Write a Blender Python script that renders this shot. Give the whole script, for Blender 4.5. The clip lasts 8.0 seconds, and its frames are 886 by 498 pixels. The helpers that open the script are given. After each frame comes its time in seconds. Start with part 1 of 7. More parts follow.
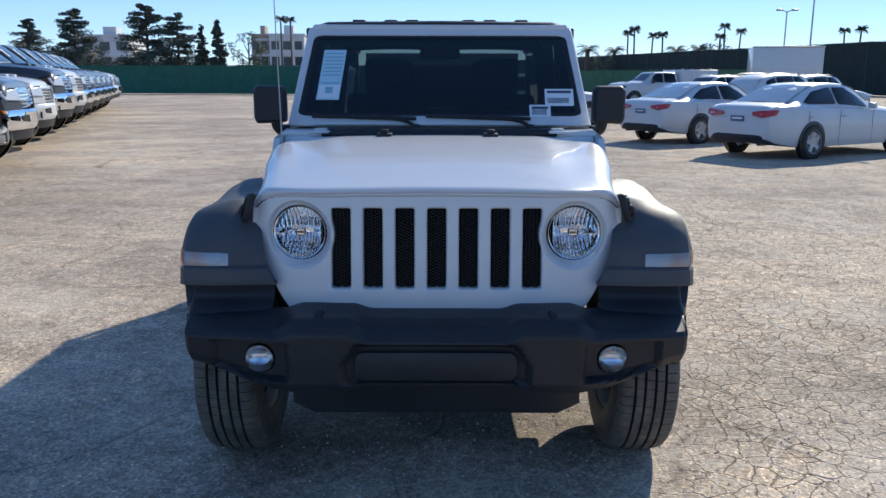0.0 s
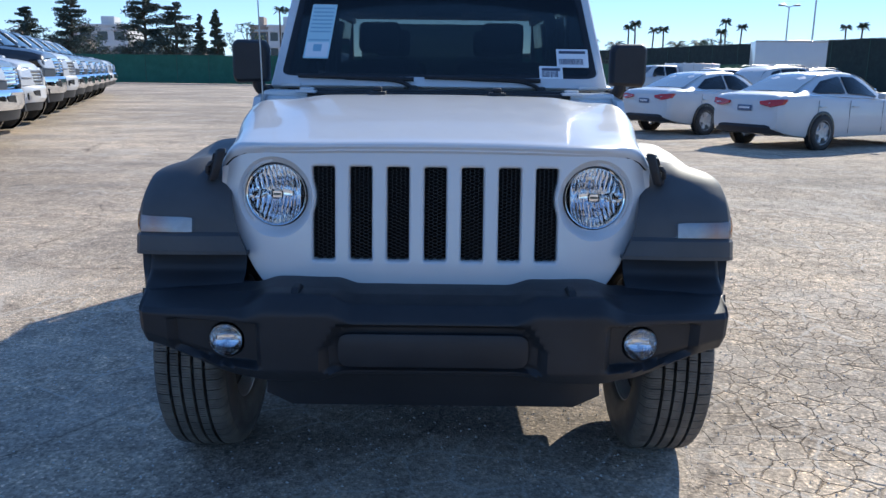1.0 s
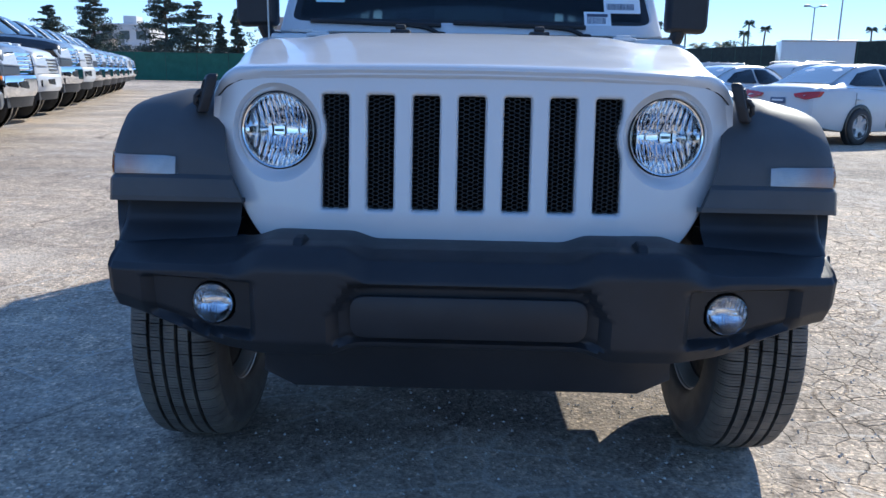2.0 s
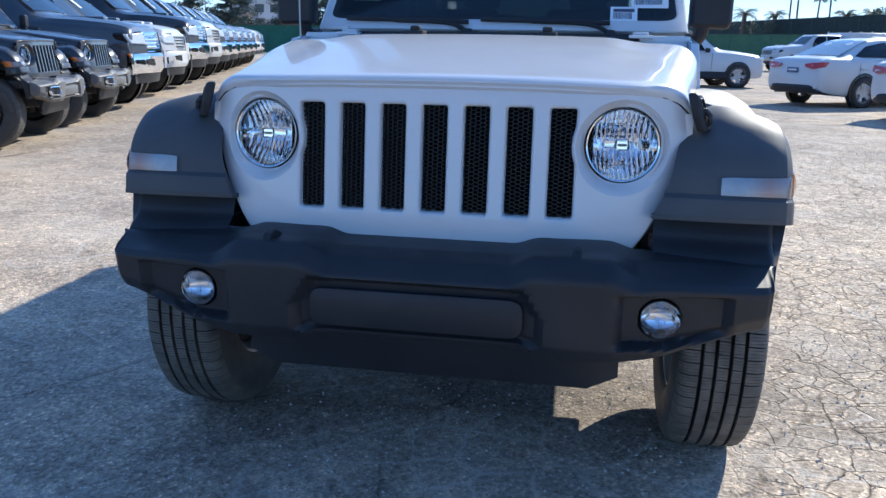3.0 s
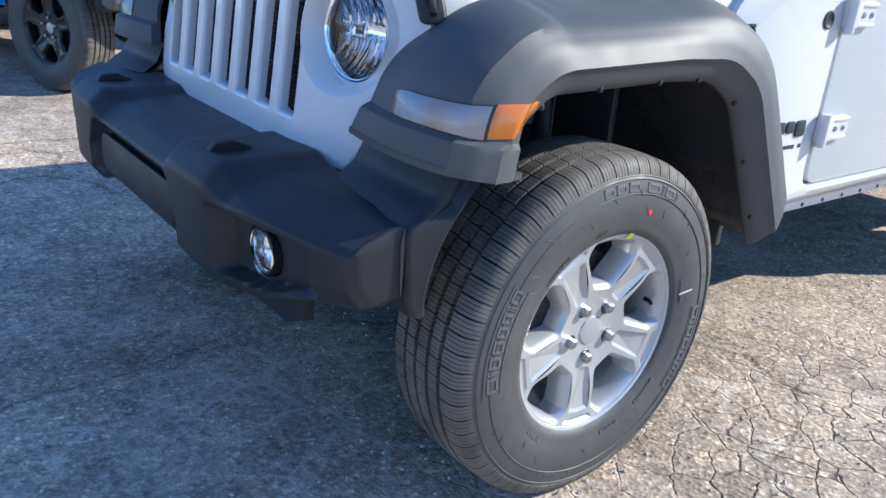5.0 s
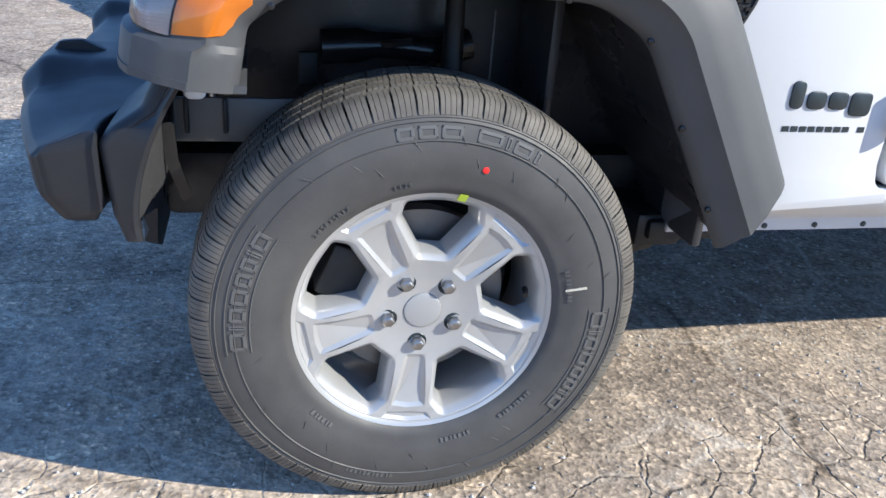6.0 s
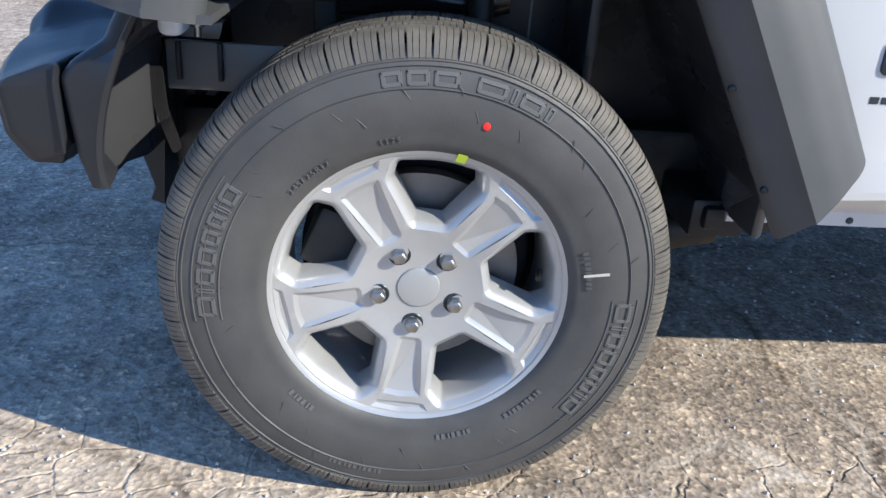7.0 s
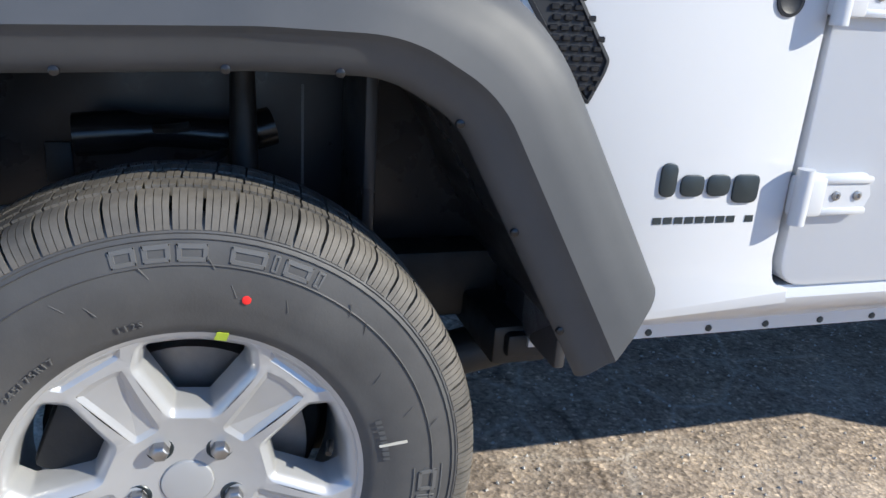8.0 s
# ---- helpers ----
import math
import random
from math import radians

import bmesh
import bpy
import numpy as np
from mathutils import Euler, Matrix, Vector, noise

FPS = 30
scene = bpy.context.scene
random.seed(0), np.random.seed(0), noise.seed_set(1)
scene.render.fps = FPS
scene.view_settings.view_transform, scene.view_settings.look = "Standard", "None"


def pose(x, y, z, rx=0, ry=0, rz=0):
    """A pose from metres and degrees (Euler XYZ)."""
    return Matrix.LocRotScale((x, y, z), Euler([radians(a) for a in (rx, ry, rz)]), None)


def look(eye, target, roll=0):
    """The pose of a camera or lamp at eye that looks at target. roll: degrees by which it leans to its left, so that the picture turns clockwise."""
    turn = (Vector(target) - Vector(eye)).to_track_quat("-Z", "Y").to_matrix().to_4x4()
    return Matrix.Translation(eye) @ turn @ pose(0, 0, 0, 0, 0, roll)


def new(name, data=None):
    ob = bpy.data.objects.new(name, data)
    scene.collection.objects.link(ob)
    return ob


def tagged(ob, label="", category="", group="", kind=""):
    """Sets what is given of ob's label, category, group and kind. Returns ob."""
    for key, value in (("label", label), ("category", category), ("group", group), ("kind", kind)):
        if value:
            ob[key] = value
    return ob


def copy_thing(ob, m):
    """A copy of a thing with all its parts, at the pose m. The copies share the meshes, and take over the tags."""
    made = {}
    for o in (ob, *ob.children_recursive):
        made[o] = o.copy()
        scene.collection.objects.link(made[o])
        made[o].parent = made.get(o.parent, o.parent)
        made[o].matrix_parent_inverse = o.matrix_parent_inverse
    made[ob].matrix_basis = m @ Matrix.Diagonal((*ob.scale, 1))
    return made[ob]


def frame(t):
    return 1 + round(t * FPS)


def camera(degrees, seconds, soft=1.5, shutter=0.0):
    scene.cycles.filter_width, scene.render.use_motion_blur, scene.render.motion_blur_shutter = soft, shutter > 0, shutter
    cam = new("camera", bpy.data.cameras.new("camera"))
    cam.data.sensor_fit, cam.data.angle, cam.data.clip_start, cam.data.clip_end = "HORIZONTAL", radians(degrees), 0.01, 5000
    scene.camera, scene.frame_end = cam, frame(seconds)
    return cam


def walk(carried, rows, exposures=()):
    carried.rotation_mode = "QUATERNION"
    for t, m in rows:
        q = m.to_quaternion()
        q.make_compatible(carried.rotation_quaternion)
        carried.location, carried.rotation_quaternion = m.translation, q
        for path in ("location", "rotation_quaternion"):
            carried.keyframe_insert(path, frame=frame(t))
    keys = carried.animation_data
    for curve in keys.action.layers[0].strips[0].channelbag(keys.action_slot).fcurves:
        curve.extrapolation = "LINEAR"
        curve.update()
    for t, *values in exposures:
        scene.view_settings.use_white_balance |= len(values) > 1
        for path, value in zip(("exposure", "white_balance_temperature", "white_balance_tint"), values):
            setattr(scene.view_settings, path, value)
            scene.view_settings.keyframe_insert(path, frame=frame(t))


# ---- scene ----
cam = camera(58.4, 8.0)
PATH = [
    (0, (0.03, -3.202, 1.524), (0.025, -1.247, 1.104), 0.1),
    (0.5, (0.043, -3.098, 1.486), (0.042, -1.144, 1.062), 0.5),
    (1, (0.024, -2.828, 1.355), (0.025, -0.876, 0.921), 0.7),
    (1.5, (-0.019, -2.504, 1.172), (-0.023, -0.552, 0.735), 0.8),
    (1.7, (-0.028, -2.423, 1.115), (-0.041, -0.468, 0.696), 1.0),
    (2.8, (0.23, -2.467, 1.217), (-0.022, -0.545, 0.724), 0.6),
    (3, (0.4, -2.524, 1.234), (0.061, -0.618, 0.731), 0.8),
    (3.5, (0.781, -2.429, 1.218), (0.18, -0.6, 0.674), 1.4),
    (4, (1.214, -2.149, 1.195), (0.305, -0.472, 0.595), 2.2),
    (4.5, (1.617, -1.754, 1.174), (0.408, -0.303, 0.514), 3.3),
    (5, (1.899, -1.235, 1.164), (0.443, -0.073, 0.437), 4.5),
    (5.2, (1.997, -1.021, 1.145), (0.46, 0.013, 0.39), 5.0),
    (6.3, (2.095, -0.128, 1.019), (0.294, 0.16, 0.198), 4.4),
    (6.5, (2.05, -0.087, 0.987), (0.243, 0.134, 0.159), 4.5),
    (7, (1.99, -0.063, 0.957), (0.173, 0.1, 0.136), 4.3),
    (7.5, (1.974, -0.041, 1.015), (0.148, 0.271, 0.26), 4.3),
    (7.8, (1.894, -0.001, 1.063), (0.08, 0.468, 0.363), 3.9),
    (8, (1.822, 0.033, 1.047), (0.024, 0.612, 0.389), 3.8),
]
walk(cam, [(t, look(eye, target, roll)) for t, eye, target, roll in PATH], [(0.0, 0.30, 5550, 8), (1.5, 0.57, 5300, 8), (3.5, 0.76, 5200, 8), (4.5, 0.90, 5150, 8), (5.0, 0.96, 5200, 8), (6.5, 0.92, 5400, 8), (8.0, 0.78, 5400, 8)])

# ---- world, sun, exposure ----
SUN = Vector((0.82, 1.46, 1.0)).normalized()
world = bpy.data.worlds.new("sky")
scene.world = world
world.use_nodes = True
wn = world.node_tree.nodes
sky = wn.new("ShaderNodeTexSky")
sky.sky_type = "NISHITA"
sky.sun_disc = False
sky.sun_elevation = math.asin(SUN.z)
sky.sun_rotation = math.atan2(SUN.x, SUN.y)
sky.air_density = 0.7
sky.dust_density = 0.0
sky.ozone_density = 4.0
wn["Background"].inputs["Strength"].default_value = 0.252
haze = wn.new("ShaderNodeGamma")
haze.inputs["Gamma"].default_value = 0.58
world.node_tree.links.new(sky.outputs[0], haze.inputs["Color"])
deep = wn.new("ShaderNodeHueSaturation")
deep.inputs["Saturation"].default_value = 1.30
deep.inputs["Hue"].default_value = 0.508
world.node_tree.links.new(haze.outputs[0], deep.inputs["Color"])
world.node_tree.links.new(deep.outputs[0], wn["Background"].inputs["Color"])
sun = new("sun", bpy.data.lights.new("sun", "SUN"))
sun.data.energy = 4.5
sun.data.angle = radians(0.55)
sun.data.color = (1.0, 0.84, 0.61)
sun.matrix_world = look(SUN * 40, (0, 0, 0))


# ---- materials ----
def material(name, color, rough=0.5, metal=0.0, coat=0.0, spec=0.5):
    m = bpy.data.materials.new(name)
    m.use_nodes = True
    b = m.node_tree.nodes["Principled BSDF"]
    b.inputs["Base Color"].default_value = (*color, 1)
    b.inputs["Roughness"].default_value = rough
    b.inputs["Metallic"].default_value = metal
    b.inputs["Coat Weight"].default_value = coat
    b.inputs["Coat Roughness"].default_value = 0.04
    b.inputs["Specular IOR Level"].default_value = spec
    return m


def node(m, kind, **inputs):
    n = m.node_tree.nodes.new(kind)
    for key, value in inputs.items():
        n.inputs[key.replace("_", " ")].default_value = value
    return n


def link(m, a, b):
    m.node_tree.links.new(a, b)


def noise_tex(m, scale, detail=6.0, rough=0.6, kind="Object"):
    c = node(m, "ShaderNodeTexCoord")
    n = node(m, "ShaderNodeTexNoise", Scale=scale, Detail=detail, Roughness=rough)
    link(m, c.outputs[kind], n.inputs["Vector"])
    return n.outputs["Fac"]


def ramp(m, fac, stops):
    r = node(m, "ShaderNodeValToRGB")
    e = r.color_ramp.elements
    while len(e) < len(stops):
        e.new(0.5)
    for k, (p, c) in enumerate(stops):
        e[k].position = p
        e[k].color = (*c, 1) if len(c) == 3 else c
    link(m, fac, r.inputs["Fac"])
    return r.outputs["Color"]


def mix(m, fac, a, b, blend="MIX"):
    n = node(m, "ShaderNodeMix")
    n.data_type = "RGBA"
    n.blend_type = blend
    for src, sock in ((fac, n.inputs["Factor"]), (a, n.inputs[6]), (b, n.inputs[7])):
        if isinstance(src, (int, float)):
            sock.default_value = src
        elif isinstance(src, tuple):
            sock.default_value = (*src, 1)
        else:
            link(m, src, sock)
    return n.outputs[2]


def bump(m, height, strength=0.3, distance=0.002, onto=None):
    n = node(m, "ShaderNodeBump", Strength=strength, Distance=distance)
    link(m, height, n.inputs["Height"])
    if onto:
        link(m, onto, n.inputs["Normal"])
    return n.outputs["Normal"]


def surface(m, color=None, rough=None, normal=None):
    b = m.node_tree.nodes["Principled BSDF"]
    for src, key in ((color, "Base Color"), (rough, "Roughness"), (normal, "Normal")):
        if src is not None:
            link(m, src, b.inputs[key])
    return m


def grained(name, a, b, scale, rough=(0.4, 0.6), bump_scale=None, strength=0.2, distance=0.001, metal=0.0, coat=0.0, spec=0.5):
    """Two colours in soft patches, roughness that varies, and a fine relief."""
    m = material(name, a, rough[0], metal, coat, spec)
    f = noise_tex(m, scale)
    c = ramp(m, f, [(0.3, a), (0.7, b)])
    r = ramp(m, noise_tex(m, scale * 2.3), [(0.3, (rough[0],) * 3), (0.7, (rough[1],) * 3)])
    n = bump(m, noise_tex(m, bump_scale or scale * 8, 3.0), strength, distance)
    return surface(m, c, r, n)


def paint(name, color, coat=0.6):
    """Car paint: clear coat over a base with a very faint dust."""
    m = material(name, color, 0.38, 0.0, coat)
    f = noise_tex(m, 2.2, 8.0)
    dusty = tuple(0.93 * c + 0.02 for c in color)
    c = ramp(m, f, [(0.42, color), (0.72, dusty)])
    r = ramp(m, noise_tex(m, 9.0), [(0.3, (0.30,) * 3), (0.75, (0.42,) * 3)])
    return surface(m, c, r)


WHITE = paint("white_paint", (0.59, 0.595, 0.605))
WHITE_CAR = paint("white_pearl_paint", (0.58, 0.58, 0.58))
GREY_PAINT = paint("grey_paint", (0.27, 0.275, 0.26))
BLACK_PAINT = paint("black_paint", (0.012, 0.013, 0.017))
BLUE_PAINT = paint("bright_blue_paint", (0.005, 0.20, 0.72))
SILVER_PAINT = paint("dark_slate_paint", (0.05, 0.055, 0.065))
PLASTIC = grained("black_textured_plastic", (0.015, 0.0165, 0.020), (0.025, 0.026, 0.030), 6.0, (0.44, 0.52), 900.0, 0.25, 0.0006, spec=0.34)
# same plastic as the bumper, its colour raised towards its sunlit tone
FLARE = grained("grey_black_flare_plastic", (0.048, 0.051, 0.056), (0.068, 0.070, 0.074), 5.0, (0.54, 0.60), 900.0, 0.2, 0.0005, spec=0.55)
STEEL_GREY = grained("grey_bumper_plastic", (0.10, 0.10, 0.10), (0.14, 0.138, 0.132), 5.0, (0.4, 0.5), 500.0, 0.2, 0.0006)
DEEP_BLACK = material("deep_black_backing", (0.004, 0.004, 0.005), 0.9, spec=0.1)
COMB = material("black_mesh_plastic", (0.010, 0.0105, 0.011), 0.4, spec=0.3)
GLOSS_BLACK = material("gloss_black_plastic", (0.012, 0.012, 0.013), 0.25)
LINER = grained("wheel_well_liner", (0.030, 0.031, 0.034), (0.052, 0.052, 0.056), 4.0, (0.22, 0.42), 60.0, 0.2, 0.002, spec=0.35)
CHASSIS = grained("black_chassis_steel", (0.007, 0.007, 0.008), (0.018, 0.018, 0.018), 7.0, (0.4, 0.7), 80.0, 0.3, 0.002)
RUBBER = grained("tyre_rubber", (0.050, 0.049, 0.049), (0.082, 0.080, 0.077), 7.0, (0.50, 0.68), 260.0, 0.25, 0.0008)
TREAD = grained("tyre_tread_rubber", (0.060, 0.056, 0.050), (0.160, 0.145, 0.122), 14.0, (0.6, 0.8), 300.0, 0.4, 0.001)
# groove rubber, blackened further to carry the shade deep in the tread
GROOVE = material("black_groove_rubber", (0.012, 0.012, 0.012), 0.85, spec=0.15)
LETTER = material("raised_rubber_lettering", (0.105, 0.104, 0.101), 0.5)
ALLOY = grained("silver_painted_alloy", (0.42, 0.42, 0.418), (0.48, 0.48, 0.478), 8.0, (0.30, 0.38), 700.0, 0.06, 0.0003, metal=0.40, coat=0.4)
STEEL = grained("bare_steel", (0.32, 0.31, 0.30), (0.42, 0.41, 0.40), 20.0, (0.28, 0.45), 300.0, 0.15, 0.0005, metal=1.0)
CHROME = material("chrome", (0.86, 0.87, 0.88), 0.07, 1.0)
REFLECTOR = material("lamp_reflector", (0.90, 0.91, 0.93), 0.07, 1.0)
HUBCAP = material("grey_centre_cap", (0.42, 0.425, 0.43), 0.35, 0.4)
RED_MARK = material("red_paint_mark", (0.75, 0.02, 0.015), 0.5)
YELLOW_MARK = material("yellow_chalk_mark", (0.65, 0.80, 0.05), 0.6)
CHALK = material("white_chalk_mark", (0.62, 0.58, 0.48), 0.8)
BADGE = material("dark_grey_badge", (0.035, 0.045, 0.05), 0.35, 0.3)
PAPER = material("sticker_paper", (0.72, 0.75, 0.78), 0.6)
PAPER_BLUE = material("window_label_blue", (0.46, 0.64, 0.70), 0.6)
PLATE_BLUE = material("dull_blue_plate", (0.09, 0.13, 0.22), 0.5)
INK = material("printed_ink", (0.05, 0.06, 0.10), 0.6)
INK_BLUE = material("blue_print", (0.26, 0.43, 0.54), 0.6)
CLOTH = grained("black_seat_cloth", (0.012, 0.012, 0.013), (0.022, 0.022, 0.024), 20.0, (0.8, 0.95), 400.0, 0.4, 0.001)
BRAKE = grained("grey_brake_metal", (0.16, 0.155, 0.15), (0.26, 0.25, 0.24), 12.0, (0.35, 0.55), 100.0, 0.2, 0.001, metal=0.7)


def clear(name, color, rough=0.0, ior=1.45):
    m = material(name, color, rough)
    b = m.node_tree.nodes["Principled BSDF"]
    b.inputs["Transmission Weight"].default_value = 1.0
    b.inputs["IOR"].default_value = ior
    return m


def pane_glass(name, tint, gloss=0.08):
    """Thin sheet glass: mostly straight through, with a mirror that grows towards grazing."""
    m = bpy.data.materials.new(name)
    m.use_nodes = True
    nt = m.node_tree
    nt.nodes.clear()
    out = nt.nodes.new("ShaderNodeOutputMaterial")
    t = node(m, "ShaderNodeBsdfTransparent", Color=(*tint, 1))
    g = node(m, "ShaderNodeBsdfGlossy", Roughness=0.02)
    f = node(m, "ShaderNodeFresnel", IOR=1.5)
    a = nt.nodes.new("ShaderNodeMixShader")
    link(m, f.outputs[0], a.inputs[0])
    link(m, t.outputs[0], a.inputs[1])
    link(m, g.outputs[0], a.inputs[2])
    link(m, a.outputs[0], out.inputs[0])
    return m


GLASS = pane_glass("windscreen_glass", (0.38, 0.43, 0.43))
TINT = pane_glass("tinted_glass", (0.16, 0.18, 0.19))
LENS = pane_glass("clear_lamp_lens", (0.93, 0.94, 0.95))
FROST = clear("clear_signal_lens", (0.92, 0.93, 0.95), 0.18)
AMBER = material("amber_signal_lens", (0.58, 0.165, 0.006), 0.15, 0.0, 0.8)
AMBER.node_tree.nodes["Principled BSDF"].inputs["Transmission Weight"].default_value = 0.12
SIGNAL_WHITE = grained("pale_signal_lens", (0.46, 0.49, 0.53), (0.60, 0.63, 0.66), 30.0, (0.12, 0.2), 200.0, 0.1, 0.0005, coat=0.7)
RED_LENS = material("red_tail_lamp_lens", (0.42, 0.012, 0.012), 0.15, 0.0, 0.8)


def flutes(m, scale, strength, distance, axis="X"):
    """Vertical moulded ribs on a lens or reflector."""
    c = node(m, "ShaderNodeTexCoord")
    w = node(m, "ShaderNodeTexWave", Scale=scale, Distortion=0.4)
    w.bands_direction = axis
    link(m, c.outputs["Object"], w.inputs["Vector"])
    return surface(m, normal=bump(m, w.outputs["Fac"], strength, distance))


flutes(SIGNAL_WHITE, 60.0, 0.25, 0.001, "Z")


def parking_lens():
    """Clear fluted lens with an amber bulb showing faintly through its outer end."""
    m = grained("parking_lamp_lens", (0.50, 0.53, 0.57), (0.64, 0.67, 0.70), 30.0, (0.12, 0.2), 200.0, 0.1, 0.0005, coat=0.7)
    pale = m.node_tree.nodes["Principled BSDF"].inputs["Base Color"].links[0].from_socket
    c = node(m, "ShaderNodeTexCoord")
    a = node(m, "ShaderNodeSeparateXYZ")
    link(m, c.outputs["Object"], a.inputs[0])
    away = node(m, "ShaderNodeMath")
    away.operation = "ABSOLUTE"
    link(m, a.outputs["X"], away.inputs[0])
    glow = ramp(m, away.outputs[0], [(0.80, (0, 0, 0)), (0.865, (0.55, 0.55, 0.55)), (0.90, (0.25, 0.25, 0.25))])
    surface(m, mix(m, glow, pale, (0.66, 0.26, 0.10)))
    return flutes(m, 60.0, 0.25, 0.001, "Z")


PARKING_LENS = parking_lens()


def ground_material():
    """Old pale asphalt: bleached sandy stretches, grey aggregate, a net of cracks, fine gravel."""
    m = material("old_cracked_asphalt", (0.3, 0.27, 0.23), 0.9, spec=0.25)
    c = node(m, "ShaderNodeTexCoord")
    pos = c.outputs["Object"]

    def at(scale, detail=8.0, rough=0.62, vec=None):
        n = node(m, "ShaderNodeTexNoise", Scale=scale, Detail=detail, Roughness=rough)
        link(m, vec or pos, n.inputs["Vector"])
        return n.outputs["Fac"]

    def shifted(vec, scale, amount, detail=4.0):
        w = node(m, "ShaderNodeTexNoise", Scale=scale, Detail=detail)
        link(m, pos, w.inputs["Vector"])
        v = node(m, "ShaderNodeVectorMath")
        v.operation = "MULTIPLY_ADD"
        link(m, w.outputs["Color"], v.inputs[0])
        v.inputs[1].default_value = (amount, amount, 0.0)
        link(m, vec, v.inputs[2])
        return v.outputs[0]

    def edges(vec, scale):
        v = node(m, "ShaderNodeTexVoronoi", Scale=scale)
        v.feature = "DISTANCE_TO_EDGE"
        link(m, vec, v.inputs["Vector"])
        return v.outputs["Distance"]

    broad = ramp(m, at(0.22), [(0.36, (0.40, 0.342, 0.282)), (0.50, (0.535, 0.450, 0.362)), (0.64, (0.75, 0.625, 0.485))])
    # long bleached streaks left by tyres and run-off
    run = node(m, "ShaderNodeMapping")
    run.inputs["Scale"].default_value = (0.16, 0.55, 1.0)
    run.inputs["Rotation"].default_value = (0.0, 0.0, 0.22)
    link(m, pos, run.inputs["Vector"])
    streak = ramp(m, at(1.0, 9.0, 0.68, run.outputs[0]), [(0.34, (0.78, 0.78, 0.79)), (0.50, (0.97, 0.96, 0.95)), (0.66, (1.24, 1.19, 1.12))])
    base = mix(m, 1.0, broad, streak, "MULTIPLY")
    mid = ramp(m, at(2.1, 9.0, 0.68), [(0.34, (0.62, 0.61, 0.61)), (0.50, (0.98, 0.97, 0.95)), (0.66, (1.22, 1.18, 1.10))])
    base = mix(m, 0.72, base, mid, "MULTIPLY")
    blot = ramp(m, at(11.0, 8.0, 0.72), [(0.38, (0.60, 0.60, 0.60)), (0.52, (0.96, 0.96, 0.96)), (0.66, (1.50, 1.46, 1.38))])
    base = mix(m, 0.62, base, blot, "MULTIPLY")
    grit = node(m, "ShaderNodeTexVoronoi", Scale=95.0)
    link(m, pos, grit.inputs["Vector"])
    stones = ramp(m, grit.outputs["Color"], [(0.12, (0.42, 0.42, 0.43)), (0.45, (0.85, 0.84, 0.82)), (0.74, (1.02, 1.0, 0.97)), (0.90, (1.95, 1.88, 1.74))])
    base = mix(m, 0.68, base, stones, "MULTIPLY")
    speck = ramp(m, at(55.0, 4.0), [(0.38, (0.55, 0.55, 0.55)), (0.56, (1.0, 1.0, 1.0))])
    base = mix(m, 0.85, base, speck, "MULTIPLY")
    # cracks: warped cells, closest where the asphalt is worn most, towards +x
    bent = shifted(shifted(pos, 3.0, 0.08), 24.0, 0.024)
    cells = edges(bent, 9.2)
    line = ramp(m, cells, [(0.0, (0, 0, 0)), (0.012, (0.16, 0.16, 0.16)), (0.038, (1, 1, 1))])
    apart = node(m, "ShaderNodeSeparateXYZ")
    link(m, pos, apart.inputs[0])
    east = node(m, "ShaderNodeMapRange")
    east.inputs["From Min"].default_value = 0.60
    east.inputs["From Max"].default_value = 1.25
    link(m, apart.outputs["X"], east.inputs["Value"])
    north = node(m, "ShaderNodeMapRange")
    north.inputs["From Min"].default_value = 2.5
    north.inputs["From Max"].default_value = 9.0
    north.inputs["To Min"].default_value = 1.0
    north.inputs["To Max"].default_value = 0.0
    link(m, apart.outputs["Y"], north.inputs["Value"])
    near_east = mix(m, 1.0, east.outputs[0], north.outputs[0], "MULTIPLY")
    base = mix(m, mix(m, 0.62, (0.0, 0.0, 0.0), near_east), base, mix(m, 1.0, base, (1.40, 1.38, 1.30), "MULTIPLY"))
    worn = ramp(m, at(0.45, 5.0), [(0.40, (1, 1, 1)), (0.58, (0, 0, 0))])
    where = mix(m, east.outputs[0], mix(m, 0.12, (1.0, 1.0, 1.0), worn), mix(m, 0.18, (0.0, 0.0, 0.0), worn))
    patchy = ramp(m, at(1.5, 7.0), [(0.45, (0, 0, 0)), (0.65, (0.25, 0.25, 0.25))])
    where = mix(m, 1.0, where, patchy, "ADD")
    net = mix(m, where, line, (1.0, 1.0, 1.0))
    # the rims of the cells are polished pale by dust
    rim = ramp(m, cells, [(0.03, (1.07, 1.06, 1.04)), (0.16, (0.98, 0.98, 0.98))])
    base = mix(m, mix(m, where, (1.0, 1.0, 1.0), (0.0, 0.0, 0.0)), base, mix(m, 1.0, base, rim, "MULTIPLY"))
    # coarse dark asphalt, ragged-edged beside the pale dusty stretch, painted deeper for car shade
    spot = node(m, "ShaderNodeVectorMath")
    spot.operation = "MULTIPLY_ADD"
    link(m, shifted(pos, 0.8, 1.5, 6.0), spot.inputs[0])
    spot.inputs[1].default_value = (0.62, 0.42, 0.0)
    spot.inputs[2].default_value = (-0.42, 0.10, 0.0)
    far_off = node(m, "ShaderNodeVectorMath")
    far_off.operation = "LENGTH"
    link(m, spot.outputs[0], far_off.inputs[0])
    shaded_asphalt = ramp(m, far_off.outputs["Value"], [(0.50, (1, 1, 1)), (0.80, (0, 0, 0))])
